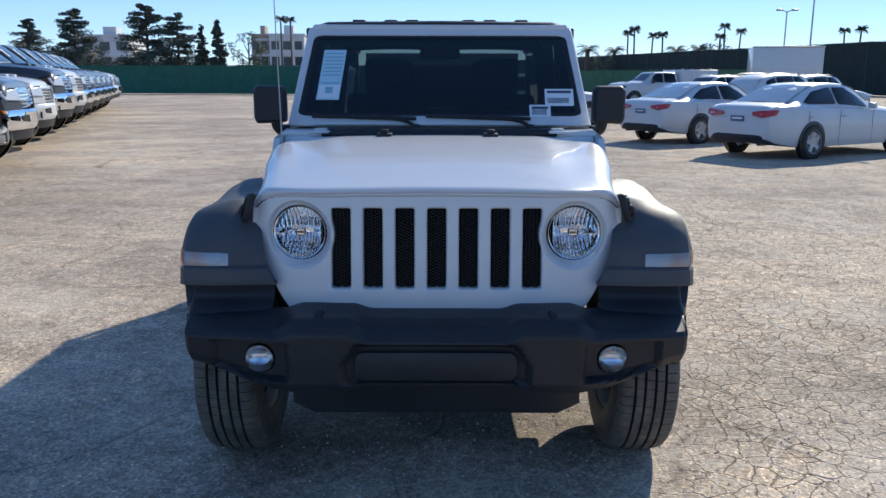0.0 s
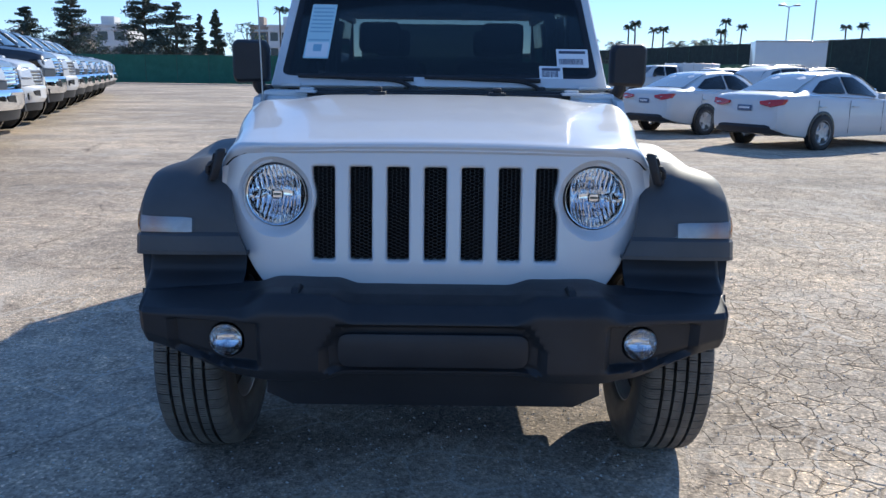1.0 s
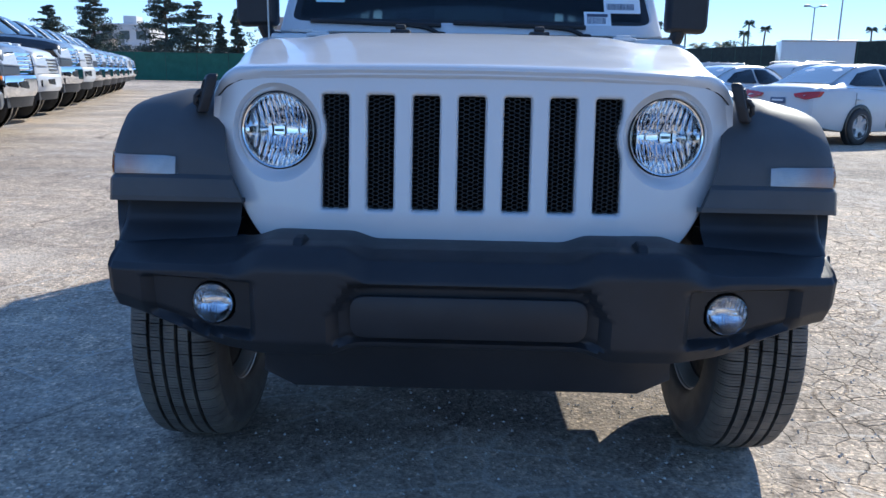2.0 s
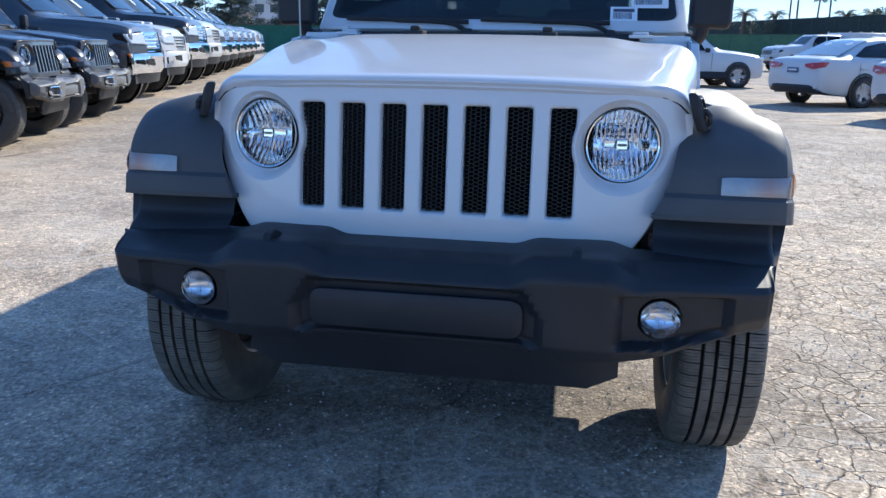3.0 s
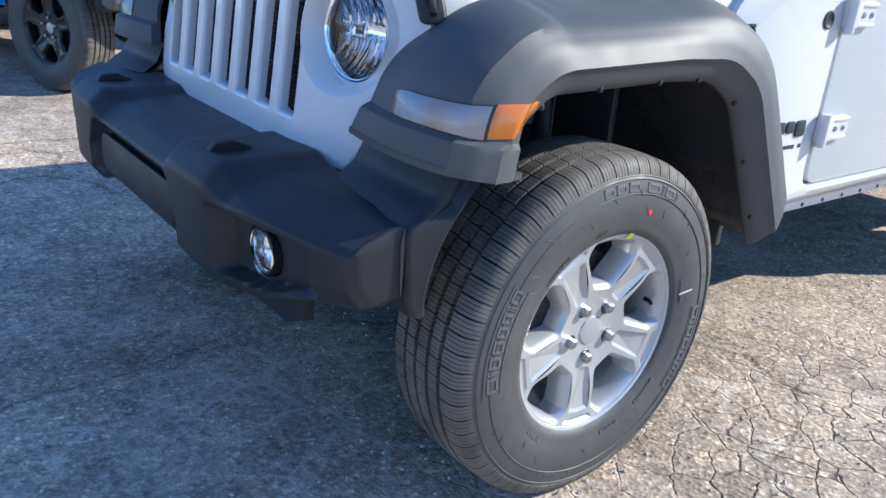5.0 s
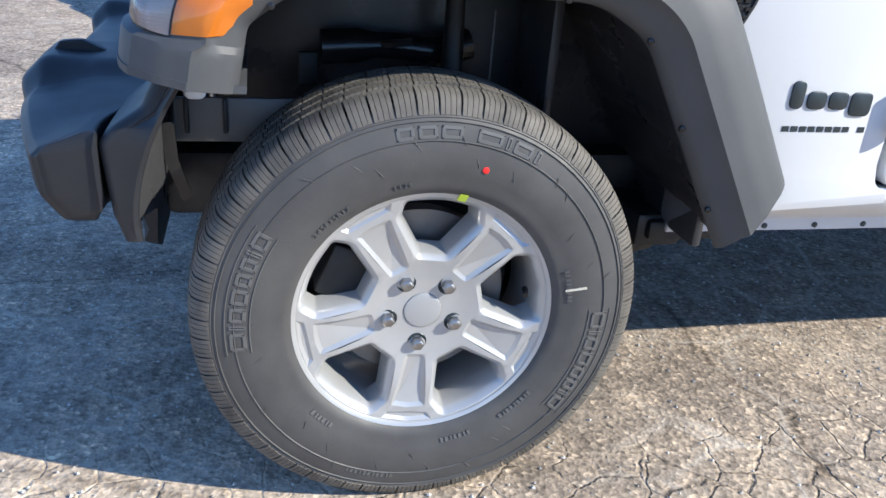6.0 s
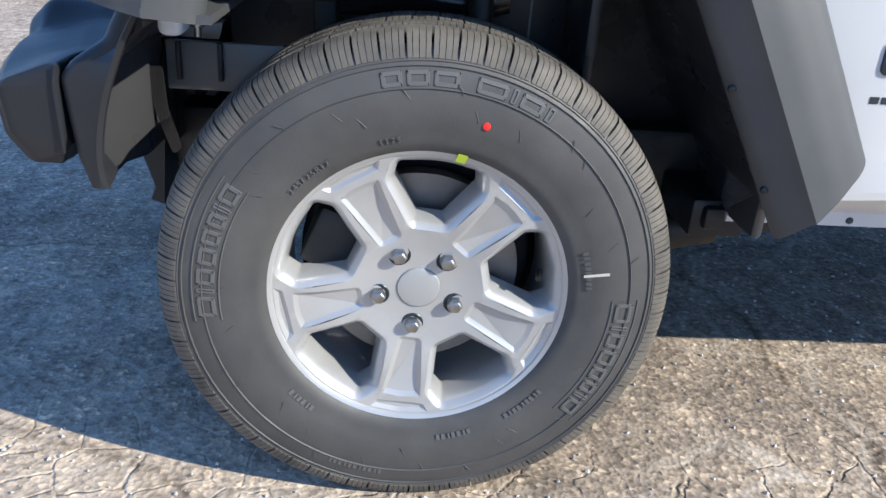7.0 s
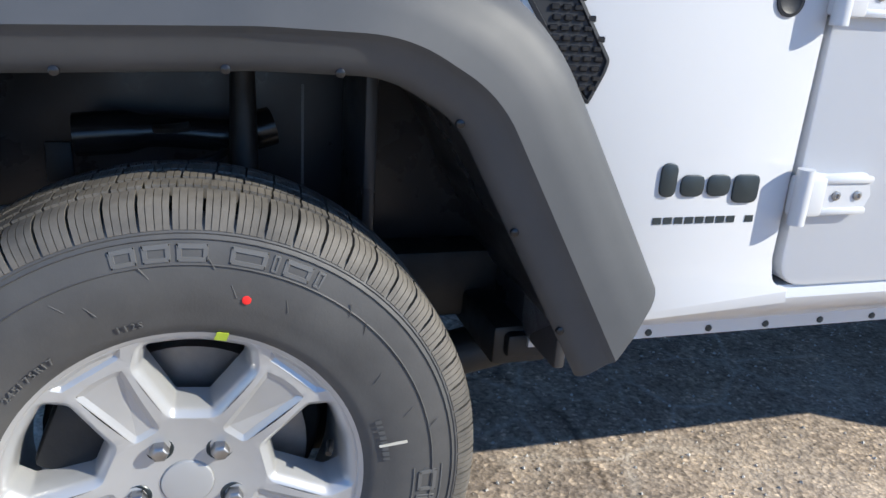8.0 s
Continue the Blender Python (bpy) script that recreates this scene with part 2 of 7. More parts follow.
    base = mix(m, mix(m, 1.0, shaded_asphalt, (0.75, 0.75, 0.75), "MULTIPLY"), base, mix(m, 1.0, base, (0.60, 0.61, 0.64), "MULTIPLY"))
    cracked = mix(m, 1.0, base, ramp(m, net, [(0.0, (0.34, 0.31, 0.28)), (0.8, (1, 1, 1))]), "MULTIPLY")
    long = ramp(m, edges(shifted(pos, 0.9, 0.9, 7.0), 0.55), [(0.0, (0.35, 0.33, 0.31)), (0.006, (1, 1, 1))])
    cracked = mix(m, 0.8, cracked, long, "MULTIPLY")
    # pale sand swept into seams and drifts
    sand = ramp(m, edges(bent, 4.2), [(0.0, (0.65, 0.65, 0.65)), (0.045, (0, 0, 0))])
    drift = ramp(m, at(1.1, 6.0), [(0.46, (0, 0, 0)), (0.60, (1, 1, 1))])
    cracked = mix(m, mix(m, 1.0, sand, drift, "MULTIPLY"), cracked, (0.62, 0.56, 0.48))
    dust = ramp(m, at(0.8, 9.0, 0.72), [(0.50, (0, 0, 0)), (0.72, (0.65, 0.65, 0.65))])
    cracked = mix(m, mix(m, 1.0, dust, speck, "MULTIPLY"), cracked, (0.64, 0.57, 0.48))
    rough = ramp(m, at(4.0), [(0.3, (0.82,) * 3), (0.7, (0.95,) * 3)])
    n1 = bump(m, net, 0.8, 0.010)
    n2 = bump(m, grit.outputs["Distance"], 0.5, 0.004, n1)
    n3 = bump(m, at(16.0, 8.0, 0.66), 0.5, 0.010, n2)
    return surface(m, cracked, rough, n3)


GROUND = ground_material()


# ---- mesh helpers ----
def finish(bm, sharp=35.0):
    bmesh.ops.recalc_face_normals(bm, faces=bm.faces)
    return bm


def part(name, bm, mat, parent=None, label="", sharp=35.0):
    """Links a bmesh as one mesh object, under a thing or a part."""
    finish(bm)
    me = bpy.data.meshes.new(name)
    bm.to_mesh(me)
    bm.free()
    me.materials.append(mat)
    me.shade_smooth()
    me.set_sharp_from_angle(angle=radians(sharp))
    ob = new(name, me)
    if parent:
        ob.parent = parent
    if label:
        ob["label"] = label
    return ob


def twin(ob, parent, m, name=None):
    """Another object on the same mesh, at the pose m."""
    o = new(name or ob.name.split(".")[0], ob.data)
    o.parent = parent
    o.matrix_basis = m
    if "label" in ob:
        o["label"] = ob["label"]
    return o


MIRROR = Matrix.Diagonal((-1, 1, 1, 1))


def moved(bm, m):
    bm.transform(m)
    return bm


def merged(*many):
    out = bmesh.new()
    for b in many:
        me = bpy.data.meshes.new("tmp")
        b.to_mesh(me)
        b.free()
        out.from_mesh(me)
        bpy.data.meshes.remove(me)
    return out


def rbox(x0, x1, y0, y1, z0, z1, r=0.006, segments=2):
    bm = bmesh.new()
    bmesh.ops.create_cube(bm, size=1.0)
    for v in bm.verts:
        v.co = Vector((x0 + (v.co.x + 0.5) * (x1 - x0), y0 + (v.co.y + 0.5) * (y1 - y0), z0 + (v.co.z + 0.5) * (z1 - z0)))
    if r > 0:
        bmesh.ops.bevel(bm, geom=bm.edges[:], offset=r, segments=segments, profile=0.5, affect="EDGES")
    return bm


def loft(rings, closed=True, cap=True, loop=False):
    """Skins rings of equal length. closed: each ring is a loop. loop: the last ring meets the first."""
    bm = bmesh.new()
    vs = [[bm.verts.new(p) for p in ring] for ring in rings]
    n = len(rings[0])
    pairs = list(zip(vs, vs[1:])) + ([(vs[-1], vs[0])] if loop else [])
    for a, b in pairs:
        for k in range(n if closed else n - 1):
            bm.faces.new((a[k], a[(k + 1) % n], b[(k + 1) % n], b[k]))
    if cap and closed and not loop:
        bm.faces.new(vs[0][::-1])
        bm.faces.new(vs[-1])
    return bm


def lathe(profile, n=48, axis="x", closed=False):
    """Turns (along, radius) points round an axis."""
    rings = []
    for k in range(n):
        a = 2 * math.pi * k / n
        c, s = math.cos(a), math.sin(a)
        rings.append([{"x": (p, r * c, r * s), "y": (r * c, p, r * s), "z": (r * c, r * s, p)}[axis] for p, r in profile])
    return loft(rings, closed=closed, cap=False, loop=True)


def tube(points, r, n=10):
    rings = []
    pts = [Vector(p) for p in points]
    up = Vector((0.13, 0.31, 0.94))
    for k, p in enumerate(pts):
        d = (pts[min(k + 1, len(pts) - 1)] - pts[max(k - 1, 0)]).normalized()
        a = d.cross(up).normalized()
        b = a.cross(d)
        rr = r[k] if isinstance(r, (list, tuple)) else r
        rings.append([p + rr * (math.cos(2 * math.pi * q / n) * a + math.sin(2 * math.pi * q / n) * b) for q in range(n)])
    return loft(rings)


def rounded(points, r, n=4):
    """A polygon with its corners rounded; r is one radius, or one for each corner."""
    out = []
    pts = [Vector(p) for p in points]
    for k, p in enumerate(pts):
        a, b = pts[k - 1] - p, pts[(k + 1) % len(pts)] - p
        rr = r[k] if isinstance(r, (list, tuple)) else r
        ang = a.angle(b)
        d = min(rr / math.tan(ang / 2), 0.48 * a.length, 0.48 * b.length) if ang < 3.1 else 0
        if d < 1e-5:
            out += [p.copy()] * (n + 1)
            continue
        p0, p1 = p + a.normalized() * d, p + b.normalized() * d
        for q in range(n + 1):
            t = q / n
            out.append((1 - t) ** 2 * p0 + 2 * t * (1 - t) * p + t * t * p1)
    return out


def inset(poly, d):
    """The polygon moved inwards by d (outwards where d is negative); poly is a loop of 2D vectors."""
    area = sum(poly[k - 1].x * poly[k].y - poly[k].x * poly[k - 1].y for k in range(len(poly)))
    sgn = 1 if area > 0 else -1
    out = []
    n = len(poly)
    for k, p in enumerate(poly):
        i, j = k - 1, (k + 1) % n
        while (poly[i] - p).length < 1e-6 and i > k - n:
            i -= 1
        while (poly[j] - p).length < 1e-6:
            j = (j + 1) % n
        t = (poly[j] - poly[i]).normalized()
        out.append(p + sgn * d * Vector((-t.y, t.x)))
    return out


def slab(poly, place, levels):
    """Skins a polygon through levels (inset, height); place maps (u, v, height) to a point. Both ends are capped."""
    return loft([[place(p.x, p.y, h) for p in (inset(poly, d) if d else poly)] for d, h in levels])


def spline(points, n):
    """A smooth line through the points."""
    pts = [Vector(p) for p in points]
    out = []
    for k in range(len(pts) - 1):
        p0, p1, p2, p3 = pts[max(k - 1, 0)], pts[k], pts[k + 1], pts[min(k + 2, len(pts) - 1)]
        for q in range(n):
            t = q / n
            out.append(0.5 * (2 * p1 + (p2 - p0) * t + (2 * p0 - 5 * p1 + 4 * p2 - p3) * t * t + (3 * p1 - p0 - 3 * p2 + p3) * t**3))
    return out + [pts[-1]]


def smooth(a, b, x):
    t = min(max((x - a) / (b - a), 0.0), 1.0)
    return t * t * (3 - 2 * t)


def bars(rows, place, mat, name, parent, label=""):
    """Printed bars: each (u0, u1, v0, v1) rectangle a thin slab of its own."""
    for u0, u1, v0, v1 in rows:
        part(name, slab([Vector(p) for p in ((u0, v0), (u1, v0), (u1, v1), (u0, v1))], place, ((0, 0.0), (0, 0.0008))), mat, parent, label)


def letters(text, size, mat, name, place, parent, step=0.62, depth=0.0008, label=""):
    """Characters of the built-in font, each laid by place(u, v, h)."""
    out = bmesh.new()
    for k, ch in enumerate(text):
        if ch == " ":
            continue
        cu = bpy.data.curves.new("tmp", "FONT")
        cu.body = ch
        cu.size = size
        cu.extrude = depth
        cu.resolution_u = 2
        ob = bpy.data.objects.new("tmp", cu)
        me = bpy.data.meshes.new_from_object(ob)
        bm = bmesh.new()
        bm.from_mesh(me)
        for v in bm.verts:
            v.co = Vector(place(v.co.x + k * size * step, v.co.y, v.co.z))
        bm.to_mesh(me)
        out.from_mesh(me)
        bm.free()
        bpy.data.objects.remove(ob)
        bpy.data.meshes.remove(me)
    return part(name, out, mat, parent, label)


def thing(name, label, category, group="", at=None):
    ob = new(name)
    ob.empty_display_size = 0.2
    if at is not None:
        ob.matrix_basis = at
    return tagged(ob, label, category, group)


# ---- ground ----
def build_ground():
    """One sheet, fine near the middle, out to the horizon, with gentle unevenness."""
    steps = [-2500, -1200, -600, -300, -150, -90, -60, -40, -28, -20, -14, -10] + [-8 + 0.5 * k for k in range(33)] + [10, 14, 20, 28, 40, 60, 90, 150, 300, 600, 1200, 2500]
    rings = []
    for y in steps:
        rings.append([(x, y, 0.008 * (noise.noise((x * 0.35, y * 0.35, 3.0)) - 0.6) if abs(x) < 9 and abs(y) < 9 else -0.004) for x in steps])
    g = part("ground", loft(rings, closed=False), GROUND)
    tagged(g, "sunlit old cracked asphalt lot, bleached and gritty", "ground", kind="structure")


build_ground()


# ---- wheels ----
TYRE_R = 0.399


def tyre_mesh():
    """Carcass: rounded sidewalls with a rim guard and steps, and the tread base below the blocks."""
    half = [(0.098, 0.226), (0.108, 0.231), (0.113, 0.240), (0.116, 0.246), (0.1165, 0.252), (0.122, 0.268), (0.125, 0.290), (0.125, 0.312), (0.1235, 0.322),
            (0.1245, 0.3235), (0.122, 0.340), (0.1185, 0.352), (0.1195, 0.354), (0.117, 0.358), (0.118, 0.360), (0.114, 0.367), (0.107, 0.375), (0.098, 0.379), (0.05, 0.3795), (0.0, 0.380)]
    prof = half + [(-a, r) for a, r in half[-2::-1]]
    out = [lathe(prof, 96)]
    # fine moulding ticks on the sidewall
    for k in range(34):
        a = 2 * math.pi * k / 34 + 0.05 * math.sin(k * 2.1)
        r = 0.300 + 0.022 * math.sin(k * 1.7)
        out.append(tube([(0.1252, r * math.cos(a), r * math.sin(a)), (0.1252, (r + 0.015) * math.cos(a + 0.03), (r + 0.015) * math.sin(a + 0.03))], 0.0006, 4))
    return merged(*out)


def tread_mesh(pitches=66):
    """Five ribs of sipe-cut blocks; the shoulder blocks roll over the edge."""
    bm = bmesh.new()
    ribs = [(-0.106, -0.062), (-0.0515, -0.0250), (-0.0145, 0.0145), (0.0250, 0.0515), (0.062, 0.106)]

    def radius(a):
        return TYRE_R - 0.9 * max(0.0, abs(a) - 0.060) ** 2 * 3.2 - 0.15 * a * a

    for rib, (a0, a1) in enumerate(ribs):
        shoulder = rib in (0, 4)
        for k in range(pitches):
            for sl in range(4):
                step = 2 * math.pi / pitches
                gap0 = (0.20 if shoulder else 0.16) if sl == 0 else 0.055
                t0 = (k + (sl + gap0) / 4) * step + 0.012 * rib
                t1 = (k + (sl + 1 - ((0.20 if shoulder else 0.16) if sl == 3 else 0.055)) / 4) * step + 0.012 * rib
                if shoulder:
                    s = 1 if rib == 4 else -1
                    prof = [(s * 0.062, TYRE_R - 0.0015), (s * 0.085, TYRE_R - 0.003), (s * 0.100, TYRE_R - 0.0075), (s * 0.1085, TYRE_R - 0.016), (s * 0.1145, TYRE_R - 0.027), (s * 0.1175, TYRE_R - 0.036)]
                    low = [(s * 0.063, TYRE_R - 0.019), (s * 0.085, TYRE_R - 0.020), (s * 0.094, TYRE_R - 0.022), (s * 0.103, TYRE_R - 0.027), (s * 0.110, TYRE_R - 0.034), (s * 0.1152, TYRE_R - 0.038)]
                else:
                    prof = [(a0 + (a1 - a0) * q / 2, radius(a0 + (a1 - a0) * q / 2)) for q in range(3)]
                    low = [(a, r - 0.018) for a, r in prof]
                ring = prof + low[::-1]
                ends = []
                for t in (t0, t1):
                    row = []
                    for a, r in ring:
                        skew = 0.016 * math.sin((a - a0) / (a1 - a0) * math.pi * 2.0) + 0.10 * (a - 0.5 * (a0 + a1)) if not shoulder else 0.006 * abs(a) / 0.1
                        row.append(bm.verts.new((a, r * math.cos(t + skew), r * math.sin(t + skew))))
                    ends.append(row)
                n = len(ring)
                for q in range(n):
                    bm.faces.new((ends[0][q], ends[0][(q + 1) % n], ends[1][(q + 1) % n], ends[1][q]))
                bm.faces.new(ends[0])
                bm.faces.new(ends[1][::-1])
    return bm


def rim_mesh():
    """Barrel and thin lip, and a face with five windows, five spoke trays and the forked spoke ends."""
    lip = [(-0.10, 0.224), (-0.104, 0.232), (-0.098, 0.232), (-0.092, 0.221), (-0.06, 0.206), (0.03, 0.209), (0.060, 0.210), (0.078, 0.214), (0.088, 0.2175),
           (0.096, 0.2205), (0.1035, 0.2245), (0.1065, 0.2290), (0.1080, 0.2335), (0.1065, 0.2370), (0.102, 0.2375), (0.097, 0.231), (0.09, 0.223), (-0.05, 0.213), (-0.10, 0.224)]
    pieces = [lathe(lip, 80)]

    def height(u, v):
        r = math.hypot(u, v)
        return 0.0805 + 0.0165 * smooth(0.050, 0.165, r) + 0.004 * smooth(0.200, 0.2255, r)

    def turned(poly, a):
        c, s = math.cos(a), math.sin(a)
        return [Vector((p.y * c - p.x * s, p.y * s + p.x * c)) for p in poly]

    def at(u, v, h):
        return (height(u, v) + h, u, v)

    window = rounded([(-0.0235, 0.111), (0.0235, 0.111), (0.0660, 0.175), (0.0610, 0.2025), (0.0, 0.2125), (-0.0610, 0.2025), (-0.0660, 0.175)], [0.008, 0.008, 0.012, 0.010, 0.2, 0.010, 0.012], 4)
    tray = rounded([(-0.0190, 0.088), (0.0190, 0.088), (0.0325, 0.191), (0.0, 0.196), (-0.0325, 0.191)], [0.010, 0.010, 0.005, 0.1, 0.005], 3)
    notch = rounded([(-0.039, 0.2040), (0.039, 0.2040), (0.0485, 0.2170), (0.0, 0.2230), (-0.0485, 0.2170)], [0.006, 0.006, 0.002, 0.1, 0.002], 3)
    holes = [[Vector((0.0345 * math.cos(2 * math.pi * q / 40), 0.0345 * math.sin(2 * math.pi * q / 40))) for q in range(40)]]
    for k in range(5):
        a = -math.pi / 2 - 0.10 + 2 * math.pi * k / 5
        w, t, n = turned(window, a + math.pi / 5), turned(tray, a), turned(notch, a)
        holes += [inset(w, -0.0120), t, n]
        pieces.append(loft([[at(p.x, p.y, h) for p in inset(w, d)] for d, h in ((-0.0120, 0.0), (-0.0105, -0.0006), (-0.0030, -0.0085), (0.0, -0.0150), (0.003, -0.034), (0.004, -0.058))], cap=False))
        for loop, levels in ((t, ((0.0, 0.0), (0.0012, -0.0006), (0.0075, -0.0052), (0.0090, -0.0056))), (n, ((0.0, 0.0), (0.001, -0.0006), (0.0060, -0.0050)))):
            sunk = loft([[at(p.x, p.y, h) for p in inset(loop, d)] for d, h in levels], cap=False)
            sunk.verts.ensure_lookup_table()
            sunk.faces.new([sunk.verts[(len(levels) - 1) * len(loop) + q] for q in range(len(loop))])
            pieces.append(sunk)
    disc = [Vector((0.2255 * math.cos(2 * math.pi * q / 120), 0.2255 * math.sin(2 * math.pi * q / 120))) for q in range(120)]
    grid = [-0.2130 + 0.0142 * k for k in range(31)]
    face = flat_fill(disc, holes, (("x", grid), ("z", grid)))
    for v in face.verts:
        v.co = Vector(at(v.co.x, v.co.z, 0.0))
    bmesh.ops.recalc_face_normals(face, faces=face.faces)
    if sum(f.normal.x for f in face.faces) < 0:
        bmesh.ops.reverse_faces(face, faces=face.faces)
    pieces.append(face)
    out = merged(*pieces)
    bmesh.ops.remove_doubles(out, verts=out.verts, dist=0.00005)
    return out


def nut_mesh():
    prof = [Vector((0.0122 * math.cos(math.pi / 3 * k), 0.0122 * math.sin(math.pi / 3 * k))) for k in range(6)]
    return slab(prof, lambda u, v, h: (h, u, v), ((0, -0.006), (0, 0.0085), (0.0010, 0.0105), (0.0035, 0.0125), (0.0065, 0.0132)))


def sidewall(u, v, h, r0, ang, flip=1):
    """Maps flat lettering on to the sidewall at radius r0 and angle ang (from +y towards +z)."""
    r = r0 + v
    a = ang - flip * u / r0
    bulge = np.interp(r, [0.246, 0.268, 0.29, 0.312, 0.34, 0.352, 0.36], [0.1163, 0.122, 0.125, 0.125, 0.122, 0.1185, 0.118])
    return (bulge + h + 0.0006, r * math.cos(a), r * math.sin(a))


def build_wheel(parent, fine=True, rim=ALLOY, label="silver five-spoke alloy wheel with black tyre"):
    w = new("wheel")
    w.parent = parent
    w["label"] = label
    part("tyre", tyre_mesh(), RUBBER, w, "black rubber tyre")
    part("tread_floor", lathe([(-0.096, 0.378), (-0.092, 0.3810), (0.092, 0.3810), (0.096, 0.378)], 96), GROOVE, w, "black groove rubber")
    part("tread", tread_mesh(), TREAD, w, "dusty tread blocks")
    part("rim", rim_mesh(), rim, w, sharp=28)
    part("centre_cap", lathe([(0.070, 0.0345), (0.0805, 0.0342), (0.0828, 0.0325), (0.0838, 0.028), (0.0845, 0.015), (0.0848, 0.0)], 40), HUBCAP, w, "grey round centre cap")
    first = None
    for k in range(5):
        a = -math.pi / 2 - 0.10 + 2 * math.pi * k / 5
        m = Matrix.Translation((0.0842, 0.0640 * math.cos(a), 0.0640 * math.sin(a)))
        if first is None:
            first = part("lug_nut", nut_mesh(), STEEL, w)
            first.matrix_basis = m
            # dark ring painting the shade of the nut's recessed pocket
            well = part("nut_seat", lathe([(-0.012, 0.0182), (-0.0035, 0.0180), (-0.0022, 0.0168), (-0.0030, 0.0150), (-0.0045, 0.006)], 24), BADGE, w)
            well.matrix_basis = m
        else:
            twin(first, w, m)
            twin(well, w, m)
    part("brake_disc", lathe([(-0.02, 0.07), (-0.02, 0.165), (0.012, 0.165), (0.012, 0.09), (0.03, 0.085), (0.03, 0.0)], 48), BRAKE, w, "grey brake disc")
    part("brake_caliper", moved(rbox(-0.04, 0.045, -0.05, 0.05, 0.11, 0.185, 0.01), Matrix.Rotation(radians(68), 4, "X")), CHASSIS, w, "dark brake caliper")
    part("drum", lathe([(-0.06, 0.195), (-0.055, 0.19), (-0.05, 0.0)], 40), CHASSIS, w, "dark splash shield")
    if fine:
        part("valve_stem", tube([(0.070, 0.190, 0.03), (0.086, 0.187, 0.03), (0.094, 0.184, 0.028)], [0.006, 0.005, 0.0045], 10), GLOSS_BLACK, w, "black valve stem")
        part("red_dot", lathe([(0.1225, 0.0055), (0.1255, 0.0055), (0.126, 0.004), (0.126, 0.0)], 16), RED_MARK, w, "red balance dot").matrix_basis = Matrix.Translation((0.0, 0.078, 0.275))
        yel = rounded([(-0.0075, 0.219), (0.0075, 0.219), (0.008, 0.2335), (-0.0065, 0.2335)], 0.001, 2)
        ang = math.atan2(0.22, 0.048)
        c, s = math.cos(ang), math.sin(ang)
        part("yellow_mark", slab(yel, lambda u, v, h: (h + 0.66 * (v - 0.219) * (1 if v < 0.229 else 0.9), v * c + u * s, v * s - u * c), ((0, 0.1020), (0, 0.1032))), YELLOW_MARK, w, "yellow chalk mark")
        part("chalk_mark", slab(rounded([(-0.019, -0.0022), (0.019, -0.003), (0.019, 0.0012), (-0.019, 0.0022)], 0.001, 2), lambda u, v, h: sidewall(v, u, h, 0.272, 0.19), ((0, 0), (0, 0.0008))), CHALK, w, "pale chalk stroke")
        letters("245/75R17", 0.0125, LETTER, "size_lettering", lambda u, v, h: sidewall(u, v, h, 0.2475, radians(140)), w, 0.66)
        letters("112S", 0.0125, LETTER, "load_lettering", lambda u, v, h: sidewall(u, v, h, 0.2475, radians(106)), w, 0.66)
        # maker's and model names as plain raised outlines on a raised band
        for r0, ang0, widths, tall in ((0.3040, radians(187), (0.038, 0.013, 0.031, 0.032, 0.028, 0.026, 0.013, 0.033), 0.0270),
                                       (0.3040, radians(1), (0.038, 0.013, 0.031, 0.032, 0.028, 0.026, 0.013, 0.033), 0.0270),
                                       (0.3270, radians(102), (0.034, 0.036, 0.040, 0.0, 0.048, 0.014, 0.040, 0.016), 0.0210)):
            place = lambda a, b, h: sidewall(a, b, h, r0, ang0)
            total = sum(wd if wd > 0 else 0.018 for wd in widths)
            u = 0.0
            for wd in widths:
                if wd > 0:
                    outer = rounded([(u, 0.0), (u + wd - 0.006, 0.0), (u + wd - 0.006, tall), (u, tall)], 0.002, 2)
                    thin = min(0.0055, 0.3 * (wd - 0.006))
                    rows = [[place(p.x, p.y, h) for p in inset(outer, d)] for d, h in ((0, 0), (0.0004, 0.0012), (thin, 0.0012), (thin + 0.0004, 0.0))]
                    part("raised_outline", loft(rows, cap=False), LETTER, w)
                u += wd if wd > 0 else 0.018
            if r0 < 0.32:
                edges_at = [(-0.006 + (total + 0.006) * q / 24) for q in range(25)]
                for v0 in (-0.0075, tall + 0.0055):
                    part("raised_line", loft([[place(a, v0, 0.0), place(a, v0 + 0.0005, 0.0010), place(a, v0 + 0.0017, 0.0010), place(a, v0 + 0.0022, 0.0)] for a in edges_at]), LETTER, w)
        # size and load marks too small to read
        for ang0, many in ((262, 11), (292, 7), (322, 9), (20, 8), (232, 6)):
            for q in range(many):
                bars([(q * 0.0085, q * 0.0085 + 0.0055 - 0.002 * (q % 3 == 1), 0.0, 0.0085)], lambda a, b, h: sidewall(a, b, h, 0.2560 if ang0 != 262 else 0.326, radians(ang0)), LETTER, "small_mark", w)
        for r0 in (0.3235, 0.3535):
            part("moulded_ring", lathe([(0.1243 if r0 < 0.33 else 0.1185, r0 - 0.0012), (0.1258 if r0 < 0.33 else 0.1205, r0), (0.1243 if r0 < 0.33 else 0.1185, r0 + 0.0012)], 96), RUBBER, w)
    return w


# ---- the white off-road car ----
def grille_y(x, z):
    """The grille's face: leaning back, with its sides swept round."""
    bend = max(0.0, abs(x) - 0.33)
    return -0.462 + 0.12 * (z - 0.79) + 0.95 * bend * bend + 0.010 * smooth(0.78, 0.68, z)


LAMP = Vector((0.496, 0.979))


